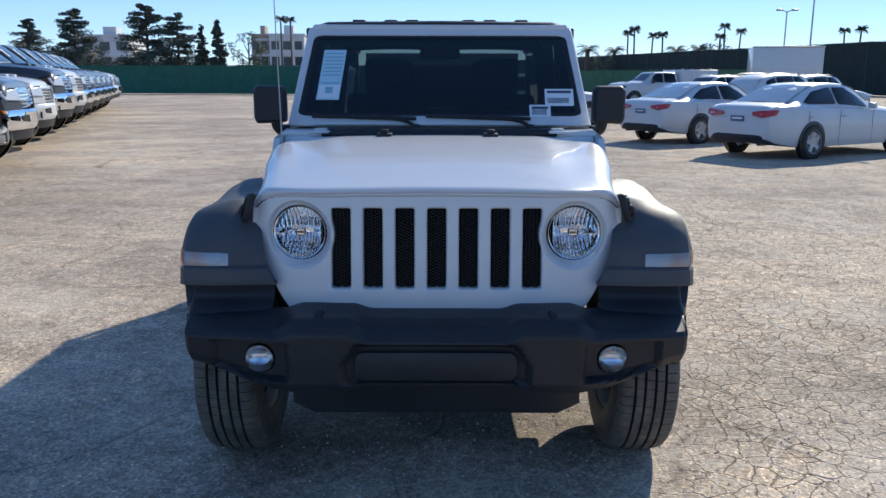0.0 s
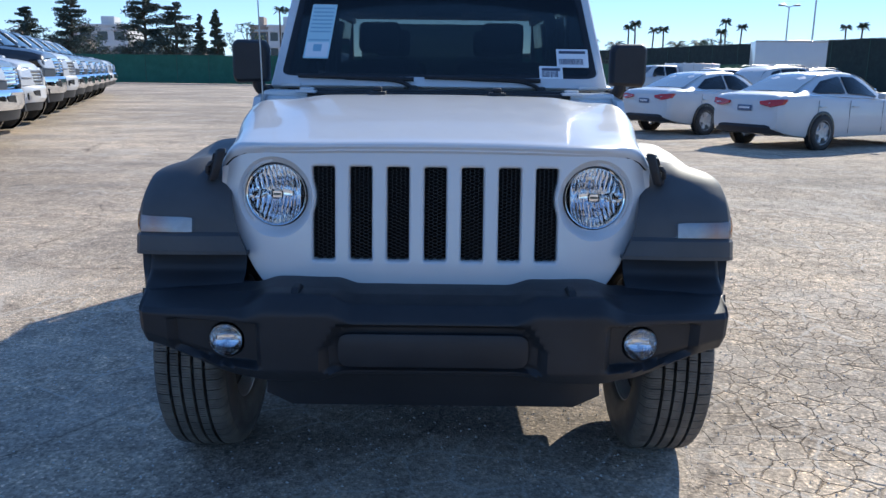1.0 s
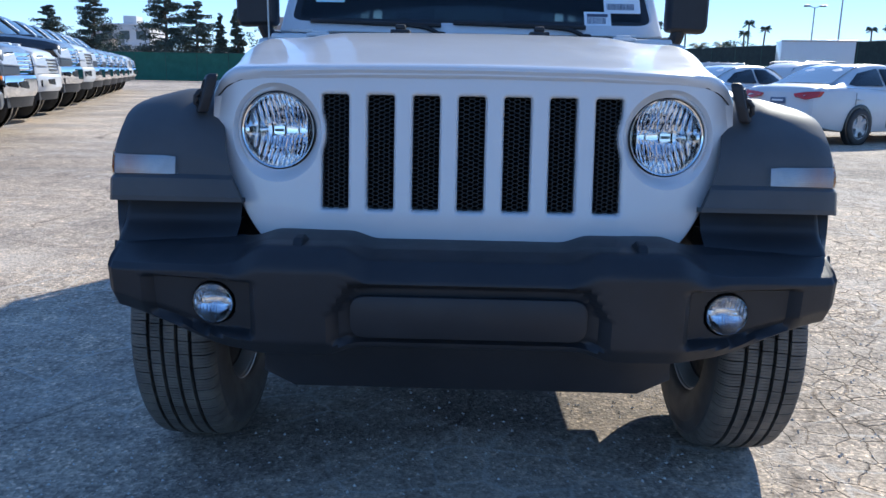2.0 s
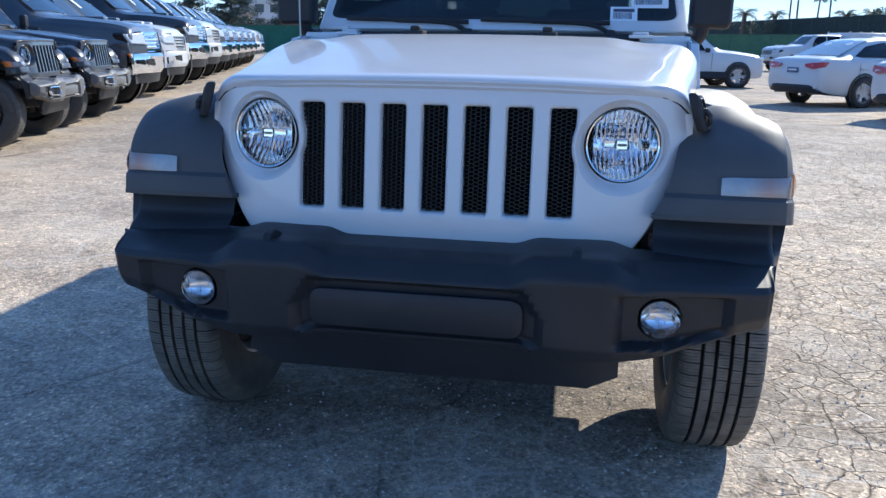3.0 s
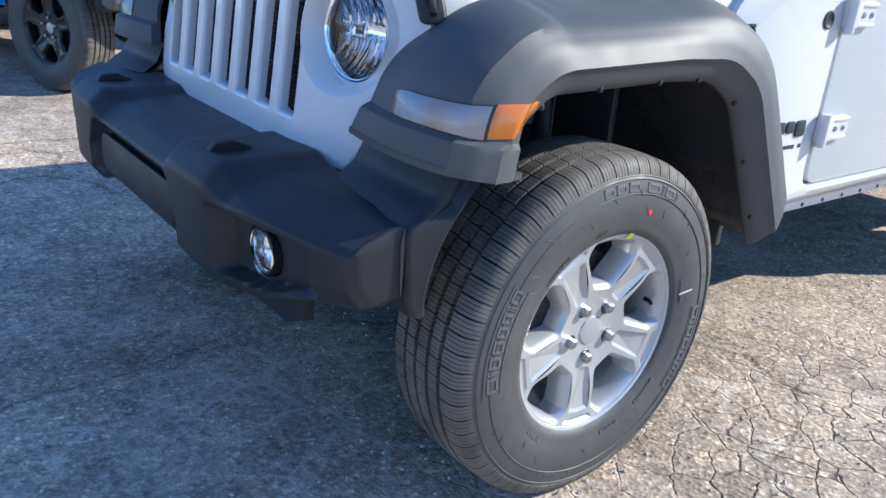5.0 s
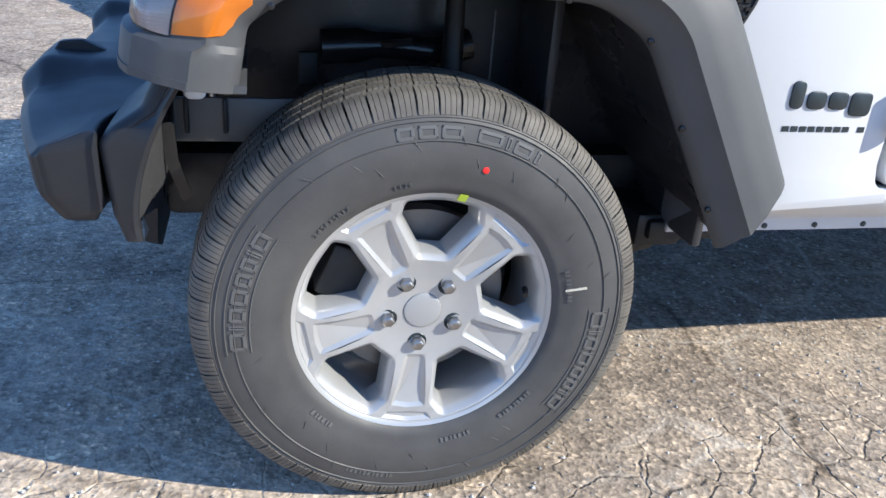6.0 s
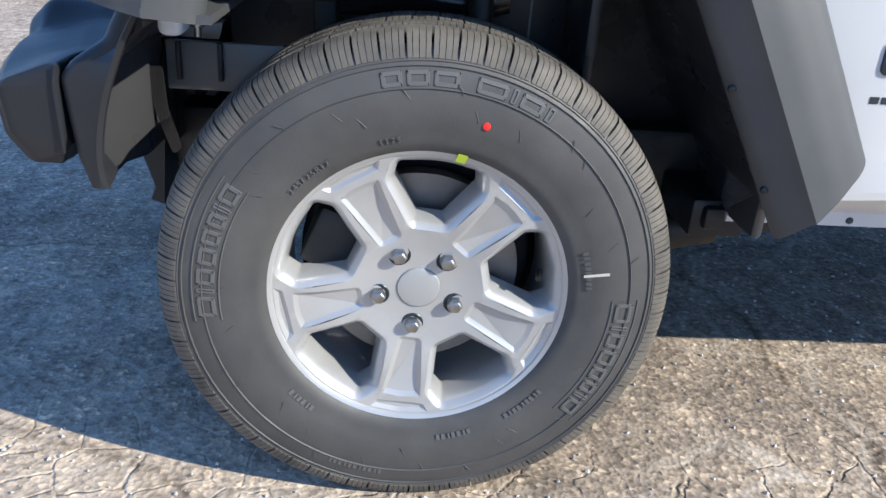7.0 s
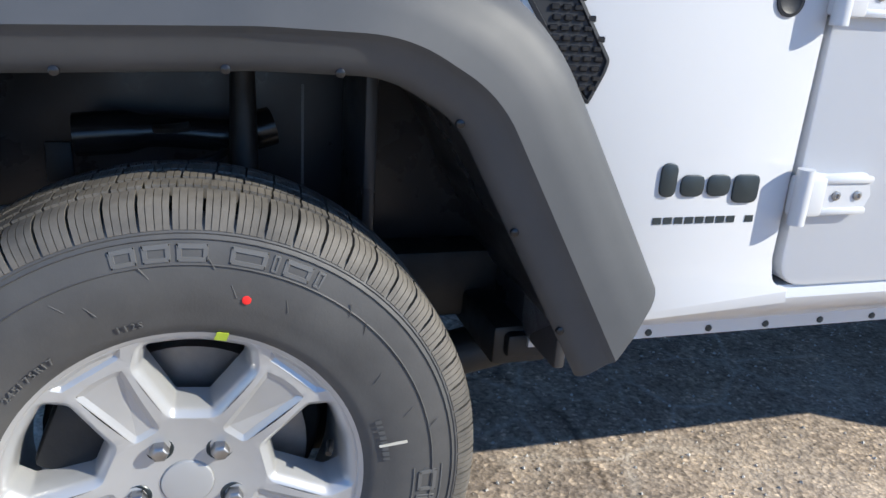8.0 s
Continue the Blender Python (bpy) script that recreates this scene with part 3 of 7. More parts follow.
def slot_loops():
    """The seven openings as loops of (x, z), the outer two notched round the lamps."""
    out = []
    for k in range(7):
        c = (k - 3) * 0.1135
        w = 0.0335
        z0, z1 = 0.789, 1.073
        if abs(k - 3) < 3:
            out.append(rounded([(c - w, z0), (c + w, z0), (c + w, z1), (c - w, z1)], 0.008, 4))
        else:
            s = 1 if k == 6 else -1
            edge = []
            for q in range(13):
                z = z0 + (z1 - z0) * q / 12
                gap = 0.0
                if abs(z - LAMP.y) < 0.125:
                    gap = max(0.0, (c * s + w) - (LAMP.x - math.sqrt(0.132**2 - (z - LAMP.y) ** 2)))
                edge.append((s * (c * s + w - gap), z))
            inner = [(c - s * w, z1), (c - s * w, z0)]
            out.append(rounded(edge + inner, 0.008, 3))
    return out


def grille_outline():
    side = [(0.0, 0.694), (0.27, 0.692), (0.46, 0.690), (0.515, 0.697), (0.560, 0.745), (0.610, 0.830), (0.640, 0.900), (0.665, 0.985), (0.676, 1.045), (0.672, 1.075), (0.640, 1.100), (0.55, 1.113), (0.28, 1.120), (0.0, 1.122)]
    right = [Vector(p) for p in spline(side, 5)]
    return right[:-1] + [Vector((-p.x, p.y)) for p in right[::-1]][:-1]


def flat_fill(outer, holes, cuts):
    """A flat sheet (x, 0, z) with holes, cut into strips so that it can be bent."""
    bm = bmesh.new()
    edges = []
    for loop in [outer] + holes:
        clean = [p for k, p in enumerate(loop) if (p - loop[k - 1]).length > 1e-5]
        vs = [bm.verts.new((p.x, 0, p.y)) for p in clean]
        edges += [bm.edges.new((vs[k], vs[(k + 1) % len(vs)])) for k in range(len(vs))]
    bmesh.ops.triangle_fill(bm, use_beauty=True, use_dissolve=False, edges=edges, normal=(0, -1, 0))
    for axis, values in cuts:
        n = Vector((1, 0, 0)) if axis == "x" else Vector((0, 0, 1))
        for v in values:
            bmesh.ops.bisect_plane(bm, geom=bm.verts[:] + bm.edges[:] + bm.faces[:], plane_co=n * v, plane_no=n)
    return bm


def grille_mesh():
    outline = grille_outline()
    slots = slot_loops()
    lamps = []
    for s in (1, -1):
        lamps.append([Vector((s * LAMP.x + 0.124 * math.cos(2 * math.pi * q / 48), LAMP.y - 0.004 + 0.124 * math.sin(2 * math.pi * q / 48))) for q in range(48)])
    fill = flat_fill(outline, [inset(sl, -0.010) for sl in slots] + lamps, (("x", [-0.62 + 0.031 * k for k in range(41)]), ("z", [0.72 + 0.03 * k for k in range(14)])))
    for v in fill.verts:
        v.co.y = grille_y(v.co.x, v.co.z)
    pieces = [fill]

    def at(u, v, h):
        return (u, grille_y(u, v) + h, v)

    for sl in slots:
        pieces.append(loft([[at(p.x, p.y, h) for p in inset(sl, d)] for d, h in ((-0.010, 0.0), (-0.005, 0.0012), (-0.0015, 0.005), (0.0, 0.011), (0.0, 0.045))], cap=False))
    for s, lp in zip((1, -1), lamps):
        rings = []
        for r, h in ((0.124, 0.0), (0.121, 0.003), (0.112, 0.014), (0.104, 0.022), (0.100, 0.026), (0.099, 0.10)):
            ring = []
            for q in range(48):
                c, sn = math.cos(2 * math.pi * q / 48), math.sin(2 * math.pi * q / 48)
                x, z = s * LAMP.x + r * c, LAMP.y - 0.004 * (r - 0.1) / 0.024 + r * sn
                flat = grille_y(s * LAMP.x, LAMP.y) + 0.012
                ring.append((x, grille_y(x, z) + h if r > 0.11 else flat + h * 0.8 + 0.35 * (grille_y(x, z) - flat), z))
            rings.append(ring)
        pieces.append(loft(rings, cap=False))
    pieces.append(loft([[at(p.x, p.y, h) for p in inset(outline, d)] for d, h in ((0.0, 0.0), (-0.004, 0.003), (-0.006, 0.010), (-0.006, 0.07))], cap=False))
    return merged(*pieces)


def honeycomb(width=0.078, tall=0.31, r=0.0088):
    """A hexagon lattice in the x-z plane, centred."""
    bm = bmesh.new()
    dx, dz = 1.5 * r, math.sqrt(3) * r * 0.72
    done = set()
    nx, nz = int(width / dx / 2) + 1, int(tall / dz / 2) + 1
    for i in range(-nx, nx + 1):
        for j in range(-nz, nz + 1):
            cx, cz = i * dx, (j + (0.5 if i % 2 else 0.0)) * dz
            pts = [(cx + r * math.cos(math.pi / 3 * q), cz + 0.72 * r * math.sin(math.pi / 3 * q)) for q in range(6)]
            for q in range(6):
                a, b = pts[q], pts[(q + 1) % 6]
                key = (round((a[0] + b[0]) * 2000), round((a[1] + b[1]) * 2000))
                if key in done or max(abs(a[0]), abs(b[0])) > width / 2 or max(abs(a[1]), abs(b[1])) > tall / 2:
                    continue
                done.add(key)
                d = Vector((b[0] - a[0], b[1] - a[1])).normalized() * 0.0011
                n = Vector((-d.y, d.x))
                ring = [(a[0] + n.x, a[1] + n.y), (b[0] + n.x, b[1] + n.y), (b[0] - n.x, b[1] - n.y), (a[0] - n.x, a[1] - n.y)]
                f = [bm.verts.new((u, -0.004, v)) for u, v in ring]
                k = [bm.verts.new((u, 0.004, v)) for u, v in ring]
                bm.faces.new(f)
                for e in range(4):
                    bm.faces.new((f[e], f[(e + 1) % 4], k[(e + 1) % 4], k[e]))
    return bm


def hood_ring(y):
    """A cross-section of the bonnet at y, from the middle over the shoulder to its lower edge."""
    t = (y + 0.43) / 1.15
    w = 0.668 + 0.108 * smooth(-0.1, 1.0, t) + 0.008 * t
    front = smooth(-0.05, -0.43, y)
    zc = 1.150 + 0.128 * math.sin(min(t, 1.0) * math.pi / 2) ** 1.15 - 0.022 * smooth(0.72, 1.0, t)
    zb = 1.062 + 0.062 * t
    dome = 0.50 + 0.05 * t
    lift = 0.014 * (1 - front) * smooth(-0.40, 0.10, y)
    half = []
    for k in range(15):
        x = (w - 0.085) * k / 14
        half.append((x, zc - 0.016 * (x / w) ** 2 - lift * smooth(dome - 0.085, dome + 0.055, x)))
    z0 = half[-1][1]
    drop = 0.062 + 0.010 * t
    for k in range(1, 8):
        a = math.pi / 2 * k / 7
        half.append((w - 0.085 + 0.085 * math.sin(a), z0 - 0.004 * k / 7 - drop * (1 - math.cos(a))))
    half += [(w + 0.002, (half[-1][1] + zb) / 2), (w + 0.001, zb)]
    return half


def hood_mesh():
    rings = []
    ys = [-0.429, -0.4335, -0.432, -0.424, -0.408, -0.37, -0.30, -0.22] + [-0.14 + 0.0717 * k for k in range(13)]
    rise = (0.0, 0.35, 0.68, 0.90, 0.985)
    for k, y in enumerate(ys):
        half = hood_ring(max(y, -0.43))
        pts = [Vector((x, z)) for x, z in half]
        line = [Vector(p) for p in spline(pts, 2)]
        ring = []
        for p in line:
            sweep = 0.95 * max(0.0, abs(p.x) - 0.33) ** 2 * (1.0 - smooth(-0.43, 0.2, y))
            edge = np.interp(p.x, [0.0, 0.30, 0.52, 0.60, 0.645, 0.668], [1.129, 1.127, 1.120, 1.108, 1.085, 1.060])
            z = edge + (p.y - edge) * rise[k] if k < 5 and p.y > edge else p.y
            ring.append(Vector((p.x, y + sweep, z)))
        rings.append([Vector((-p.x, p.y, p.z)) for p in ring[:0:-1]] + ring)
    top = rings
    low = [[Vector((p.x * 0.985, p.y + 0.004, p.z - 0.012)) for p in r] for r in rings]
    bm = bmesh.new()
    n = len(rings[0])
    a = [[bm.verts.new(p) for p in r] for r in top]
    b = [[bm.verts.new(p) for p in r] for r in low]
    for i in range(len(a) - 1):
        for k in range(n - 1):
            bm.faces.new((a[i][k], a[i][k + 1], a[i + 1][k + 1], a[i + 1][k]))
            bm.faces.new((b[i][k + 1], b[i][k], b[i + 1][k], b[i + 1][k + 1]))
    for i in range(len(a) - 1):
        for k in (0, n - 1):
            bm.faces.new((a[i][k], a[i + 1][k], b[i + 1][k], b[i][k]))
    for i in (0, len(a) - 1):
        for k in range(n - 1):
            bm.faces.new((a[i][k], a[i][k + 1], b[i][k + 1], b[i][k]))
    return bm


FLARE_PATH = rounded([(-0.352, 0.786), (-0.332, 0.900), (-0.245, 0.968), (0.10, 0.980), (0.262, 0.976), (0.375, 0.912), (0.590, 0.528)], [0, 0.08, 0.14, 0.6, 0.20, 0.18, 0], 8)
FLARE_PATH = [p for k, p in enumerate(FLARE_PATH) if k == 0 or (p - FLARE_PATH[k - 1]).length > 1e-4]
FLARE_PATH = [Vector(p) for q in range(len(FLARE_PATH) - 1) for p in ([FLARE_PATH[q].lerp(FLARE_PATH[q + 1], e / max(1, round((FLARE_PATH[q + 1] - FLARE_PATH[q]).length / 0.010))) for e in range(max(1, round((FLARE_PATH[q + 1] - FLARE_PATH[q]).length / 0.010)))])] + [FLARE_PATH[-1]]


def flare_profile(back, reach=None, front=0.0):
    """(x, out) pairs over the flare: back runs 0 at the bonnet to 1 at the cowl."""
    xin = reach if reach else 0.685 + 0.104 * back
    nin = 0.118 + 0.020 * back
    end_out = 0.070 if reach and reach < 0.684 else nin
    fore = [(0.880, -0.036), (0.887, -0.047), (0.900, -0.050), (0.919, -0.037), (0.934, -0.007), (0.9430, 0.002), (0.924 + 0.008 * front, 0.036 + 0.004 * front), (0.892 + 0.016 * front, 0.064 + 0.015 * front), (0.835 + 0.012 * front, 0.085 + 0.015 * front), (0.745 + 0.095 * back, nin - 0.014), (xin, end_out)]
    aft = [(0.878, -0.036), (0.885, -0.047), (0.898, -0.050), (0.917, -0.037), (0.933, -0.008), (0.9430, 0.002), (0.9365, 0.043), (0.921, 0.086), (0.899, 0.110), (0.854, 0.121), (0.789, 0.124)]
    ctl = [Vector(a).lerp(Vector(b), back) for a, b in zip(fore, aft)]
    line = [Vector(p) for p in spline(ctl, 3)]
    # crisp crease between the lip band and the broad face
    for a in (3, 4, 5, 6):
        for q in (1, 2):
            line[3 * a + q] = ctl[a].lerp(ctl[a + 1], q / 3)
    return line


def flare_point(k, v, off=0.0):
    """A point of the flare: station k of the path, profile place v (0..1), moved out by off."""
    n = len(FLARE_PATH)
    p = FLARE_PATH[k]
    t = (FLARE_PATH[min(k + 1, n - 1)] - FLARE_PATH[max(k - 1, 0)]).normalized()
    nor = Vector((-t.y, t.x))
    back = smooth(-0.05, 0.45, p.x)
    prof = flare_profile(back, float(np.interp(p.y, [0.79, 0.83, 0.90, 0.96, 0.99], [0.582, 0.600, 0.632, 0.662, 0.685])) if p.x < -0.15 else None, smooth(-0.18, -0.29, p.x))
    f = v * (len(prof) - 1)
    i = min(int(f), len(prof) - 2)
    q = prof[i].lerp(prof[i + 1], f - i)
    tan = (prof[i + 1] - prof[i]).normalized()
    q = q + off * Vector((tan.y, -tan.x))
    if p.x < -0.2 and q.y > 0:
        q = Vector((q.x, q.y * 1.05))
    # the rear foot is cut level: its outer corner ends higher than the lip
    cut = 0.064 * smooth(0.40, 0.590, p.x) * min(max((q.y + 0.05) / 0.165, 0.0), 1.0)
    return Vector((q.x, p.x + nor.x * q.y - t.x * cut, p.y + nor.y * q.y - t.y * cut))


def flare_mesh():
    n, m = len(FLARE_PATH), 31
    outer = [[flare_point(k, v / (m - 1)) for v in range(m)] for k in range(n)]
    # the lower front band stands a little proud below the lamp
    for k in range(n):
        z = FLARE_PATH[k].y
        if FLARE_PATH[k].x < -0.25 and z < 0.851:
            f = 0.018 * smooth(0.851, 0.840, z)
            for v in range(5, m):
                a = math.pi / 2 * smooth(9, 17, v)
                outer[k][v] += Vector((0.45 * f * math.cos(a), -f * math.sin(a), 0))
    inner = [[flare_point(k, v / (m - 1), -0.012) for v in range(m)] for k in range(n)]
    bm = bmesh.new()
    a = [[bm.verts.new(p) for p in r] for r in outer]
    b = [[bm.verts.new(p) for p in r] for r in inner]
    for k in range(n - 1):
        for v in range(m - 1):
            bm.faces.new((a[k][v], a[k][v + 1], a[k + 1][v + 1], a[k + 1][v]))
            bm.faces.new((b[k][v + 1], b[k][v], b[k + 1][v], b[k + 1][v + 1]))
        for v in (0, m - 1):
            bm.faces.new((a[k][v], a[k + 1][v], b[k + 1][v], b[k][v]))
    for k in (0, n - 1):
        for v in range(m - 1):
            bm.faces.new((a[k][v], a[k][v + 1], b[k][v + 1], b[k][v]))
    # closed bottom of the front block
    low = [outer[0][v].copy() for v in range(8, m)]
    base = [p + Vector((0, 0.0, 0.0)) for p in low]
    bm2 = loft([[*base, Vector((base[-1].x, base[0].y + 0.02, base[0].z)), Vector((base[0].x, base[0].y + 0.02, base[0].z))],
                [p + Vector((0, 0, 0.012)) for p in (*base, Vector((base[-1].x, base[0].y + 0.02, base[0].z)), Vector((base[0].x, base[0].y + 0.02, base[0].z)))]])
    return merged(bm, bm2)


def flare_patch(z0, z1, v0, v1, off, ends=(0.0, 0.0), rows=6, cols=24):
    """A lens that follows the flare's front face between two heights."""
    ks = [k for k in range(len(FLARE_PATH)) if FLARE_PATH[k].x < -0.2]

    def at(z, v, o):
        for k in ks[:-1]:
            a, b = flare_point(k, v, o), flare_point(k + 1, v, o)
            if a.z <= z <= b.z:
                return a.lerp(b, (z - a.z) / max(b.z - a.z, 1e-6))
        return flare_point(ks[0], v, o)

    def high(r, c):
        f = c / cols
        cut = ends[0] * (1 - smooth(0.0, 0.16, f)) ** 2 + ends[1] * smooth(0.88, 1.0, f) ** 2
        return z0 + (z1 - z0) * (cut + (1 - 2 * cut) * r / rows)

    outer = [[at(high(r, c), v0 + (v1 - v0) * c / cols, off * min(1.0, 0.35 + 2.0 * min(r, rows - r, c / 3, (cols - c) / 3) / rows)) for c in range(cols + 1)] for r in range(rows + 1)]
    inner = [[at(high(r, c), v0 + (v1 - v0) * c / cols, -0.004) for c in range(cols + 1)] for r in range(rows + 1)]
    bm = bmesh.new()
    a = [[bm.verts.new(p) for p in r] for r in outer]
    b = [[bm.verts.new(p) for p in r] for r in inner]
    for r in range(rows):
        for c in range(cols):
            bm.faces.new((a[r][c], a[r][c + 1], a[r + 1][c + 1], a[r + 1][c]))
            bm.faces.new((b[r][c + 1], b[r][c], b[r + 1][c], b[r + 1][c + 1]))
    for r in range(rows):
        for c in (0, cols):
            bm.faces.new((a[r][c], a[r + 1][c], b[r + 1][c], b[r][c]))
    for c in range(cols):
        for r in (0, rows):
            bm.faces.new((a[r][c], a[r][c + 1], b[r][c + 1], b[r][c]))
    return bm


def liner_mesh():
    """The dark inner arch behind the flare."""
    rings = []
    for k, p in enumerate(FLARE_PATH):
        n = len(FLARE_PATH)
        t = (FLARE_PATH[min(k + 1, n - 1)] - FLARE_PATH[max(k - 1, 0)]).normalized()
        nor = Vector((-t.y, t.x))
        ring = []
        for x, o in ((0.890, -0.040), (0.87, -0.030), (0.78, -0.022), (0.62, -0.018), (0.42, -0.020), (0.40, 0.0), (0.62, 0.0), (0.88, -0.012)):
            rib = 0.004 if k % 18 < 4 and x < 0.86 else 0.0
            ring.append((x, p.x + nor.x * (o - rib), p.y + nor.y * (o - rib)))
        rings.append(ring)
    return loft(rings)


def bumper_mesh():
    """The moulded front bumper: a broad shelf, raised pads, a plate recess under a brow, lamp pockets and ends turned sharply back."""
    fine = [0.0125 * k for k in range(68)] + [0.545 + 0.0046 * k for k in range(26)] + [0.8460, 0.8500, 0.8535, 0.8565, 0.8590, 0.8612, 0.8635, 0.8665, 0.8690, 0.8715, 0.8740, 0.8765, 0.8790, 0.8815, 0.8835]
    xs = sorted({s * round(x, 5) for s in (1, -1) for x in fine})
    fills = (1, 6, 3, 3, 36, 2, 3, 2)
    rings = []
    for x in xs:
        ax = abs(x)
        pad = smooth(0.225, 0.300, ax) * smooth(0.550, 0.470, ax)
        wing = smooth(0.47, 0.60, ax)
        end = smooth(0.856, 0.883, ax)
        yf = -0.700 + 0.365 * max(0.0, min(ax, 0.859) - 0.36) ** 2 + 0.9 * max(0.0, min(ax, 0.866) - 0.853) + 7.0 * max(0.0, ax - 0.8675) - 0.012 * pad
        back = -0.452 - 0.056 * smooth(0.64, 0.84, ax)
        yf = min(yf, back - 0.008)
        depth = back - yf
        zt = 0.719 + 0.019 * pad - 0.010 * smooth(0.5, 0.88, ax)
        zn = 0.704 + 0.034 * pad - 0.016 * wing - 0.012 * smooth(0.62, 0.862, ax) + 0.020 * end
        zb = 0.497 - 0.020 * smooth(0.26, 0.34, ax) * smooth(0.70, 0.48, ax) + 0.062 * smooth(0.56, 0.87, ax) + 0.024 * end
        a, b = 0.046 - 0.030 * wing, 0.044 - 0.030 * wing
        pts = [(back, zb + 0.03), (back, zt), (yf + min(0.125, 0.8 * depth), zt - 0.003), (yf + min(a, 0.5 * depth), zn), (yf + min(0.002, 0.1 * depth), zn - b), (yf + min(0.010, 0.3 * depth), zb + 0.040), (yf + min(0.040, 0.55 * depth), zb), (yf + min(0.10, 0.85 * depth), zb)]
        r = 1.0 - 0.72 * wing
        loop = rounded(pts, [0.0, 0.006, 0.06, 0.040 * r, 0.030 * r, 0.026, 0.016, 0.008], 4)
        ring = []
        for k in range(8):
            ring += loop[5 * k:5 * k + 5]
            p, q = loop[5 * k + 4], loop[(5 * k + 5) % 40]
            ring += [p.lerp(q, (e + 1) / (fills[k] + 1)) for e in range(fills[k])]
        done = []
        for p in ring:
            y, z = p.x, p.y
            d = 0.0
            if ax < 0.79 and y < yf + 0.05:
                half = 0.310 - 0.62 * max(0.0, z - 0.585)
                d += 0.030 * smooth(half + 0.012, half - 0.010, ax) * smooth(0.508, 0.524, z) * smooth(0.662, 0.644, z)
                low = 0.522 + 0.22 * max(0.0, ax - 0.62)
                d += (0.044 - 0.16 * max(0.0, ax - 0.64)) * smooth(0.492, 0.514, ax) * smooth(0.772, 0.752, ax) * smooth(low - 0.008, low + 0.010, z) * smooth(0.660, 0.646, z)
                d += 0.034 * smooth(0.0520, 0.0485, math.hypot(ax - 0.601, z - 0.590))
            done.append((x, y + d, z))
        rings.append(done)
    return loft(rings)


def round_lamp(parent, name, centre, r, depth, tilt=(0, 0), label=""):
    """A lamp that looks along -y: bowl, rim ring and clear lens."""
    m = Matrix.Translation(centre) @ Matrix.Rotation(radians(tilt[0]), 4, "Z") @ Matrix.Rotation(radians(tilt[1]), 4, "X")
    bowl = part(name, fluted_bowl(r, depth), REFLECTOR, parent, label, 20)
    bowl.matrix_basis = m
    part("bezel", lathe([(0.03, r * 1.02), (-0.002, r * 1.02), (-0.006, r * 1.0), (-0.004, r * 0.965), (0.004, r * 0.955), (0.012, r * 0.99)], 48, "y"), CHROME, bowl)
    # black ring put in for the shadow gap round the deep-set lamp
    part("shadow_ring", lathe([(0.03, r * 1.03), (-0.001, r * 1.03), (-0.002, r * 1.055), (0.004, r * 1.06), (0.03, r * 1.06)], 48, "y"), GLOSS_BLACK, bowl, "black ring painting the shadow gap round the lamp")
    part("lens", lathe([(0.001, r * 0.965), (-0.006, r * 0.9), (-0.014, r * 0.62), (-0.018, r * 0.3), (-0.019, 0.0)], 48, "y"), LENS, bowl)
    return bowl


def headlamp_details(lamp, r):
    """The shield in front of the bulb: a small rounded plate with a ring."""
    plate = rounded([(-0.019, -0.015), (0.019, -0.015), (0.019, 0.015), (-0.019, 0.015)], 0.008, 4)
    shield = part("bulb_shield", slab(plate, lambda u, v, h: (u, 0.012 - h, v), ((0.0, 0.0), (0.0, 0.006), (0.002, 0.008), (0.005, 0.005))), CHROME, lamp, "small chrome bulb shield")
    bars([(-0.012, 0.012, -0.0035, 0.0035)], lambda u, v, h: (u, 0.0068 - h, v), BADGE, "print_bar", shield)


def fluted_bowl(r, depth):
    """A lamp reflector pressed into upright flutes, with a plain belt across its middle."""
    flute = 2 * r / 15
    rows = []
    for i in range(61):
        x = r * 0.998 * (2 * i / 60 - 1)
        top = math.sqrt(r * r - x * x)
        cell = ((x + r) / flute) % 1.0
        row = []
        for j in range(29):
            z = top * (2 * j / 28 - 1)
            rr = min(math.hypot(x, z) / r, 1.0)
            y = 0.004 + depth * (1 - rr * rr) ** 0.8
            belt = smooth(0.10, 0.16, abs(z) / r)
            y -= 0.0050 * (1 - (2 * cell - 1) ** 2) * belt * smooth(1.0, 0.86, rr)
            y -= 0.005 * belt * smooth(1.0, 0.9, rr)
            row.append((x, y, z))
        rows.append(row)
    return loft(rows, closed=False)


def side_panel(poly, x, thick=0.03, edge=0.004):
    """A pressed panel in the side plane: (y, z) outline with a softly rolled edge."""
    return slab(poly, lambda u, v, h: (h, u, v), ((0.0, x - thick), (0.0, x - edge), (edge * 0.3, x - edge * 0.3), (edge, x)))


def soft(z, zs, vs):
    """A smoothed reading of a profile given at a few heights."""
    return float(np.mean([np.interp(z + d, zs, vs) for d in (-0.016, -0.008, 0.0, 0.008, 0.016)]))


def door_outline(y0, y1, z0, z1):
    return rounded([(y0, z0), (y1, z0), (y1, z1), (y0, z1)], [0.055, 0.05, 0.01, 0.01], 6)


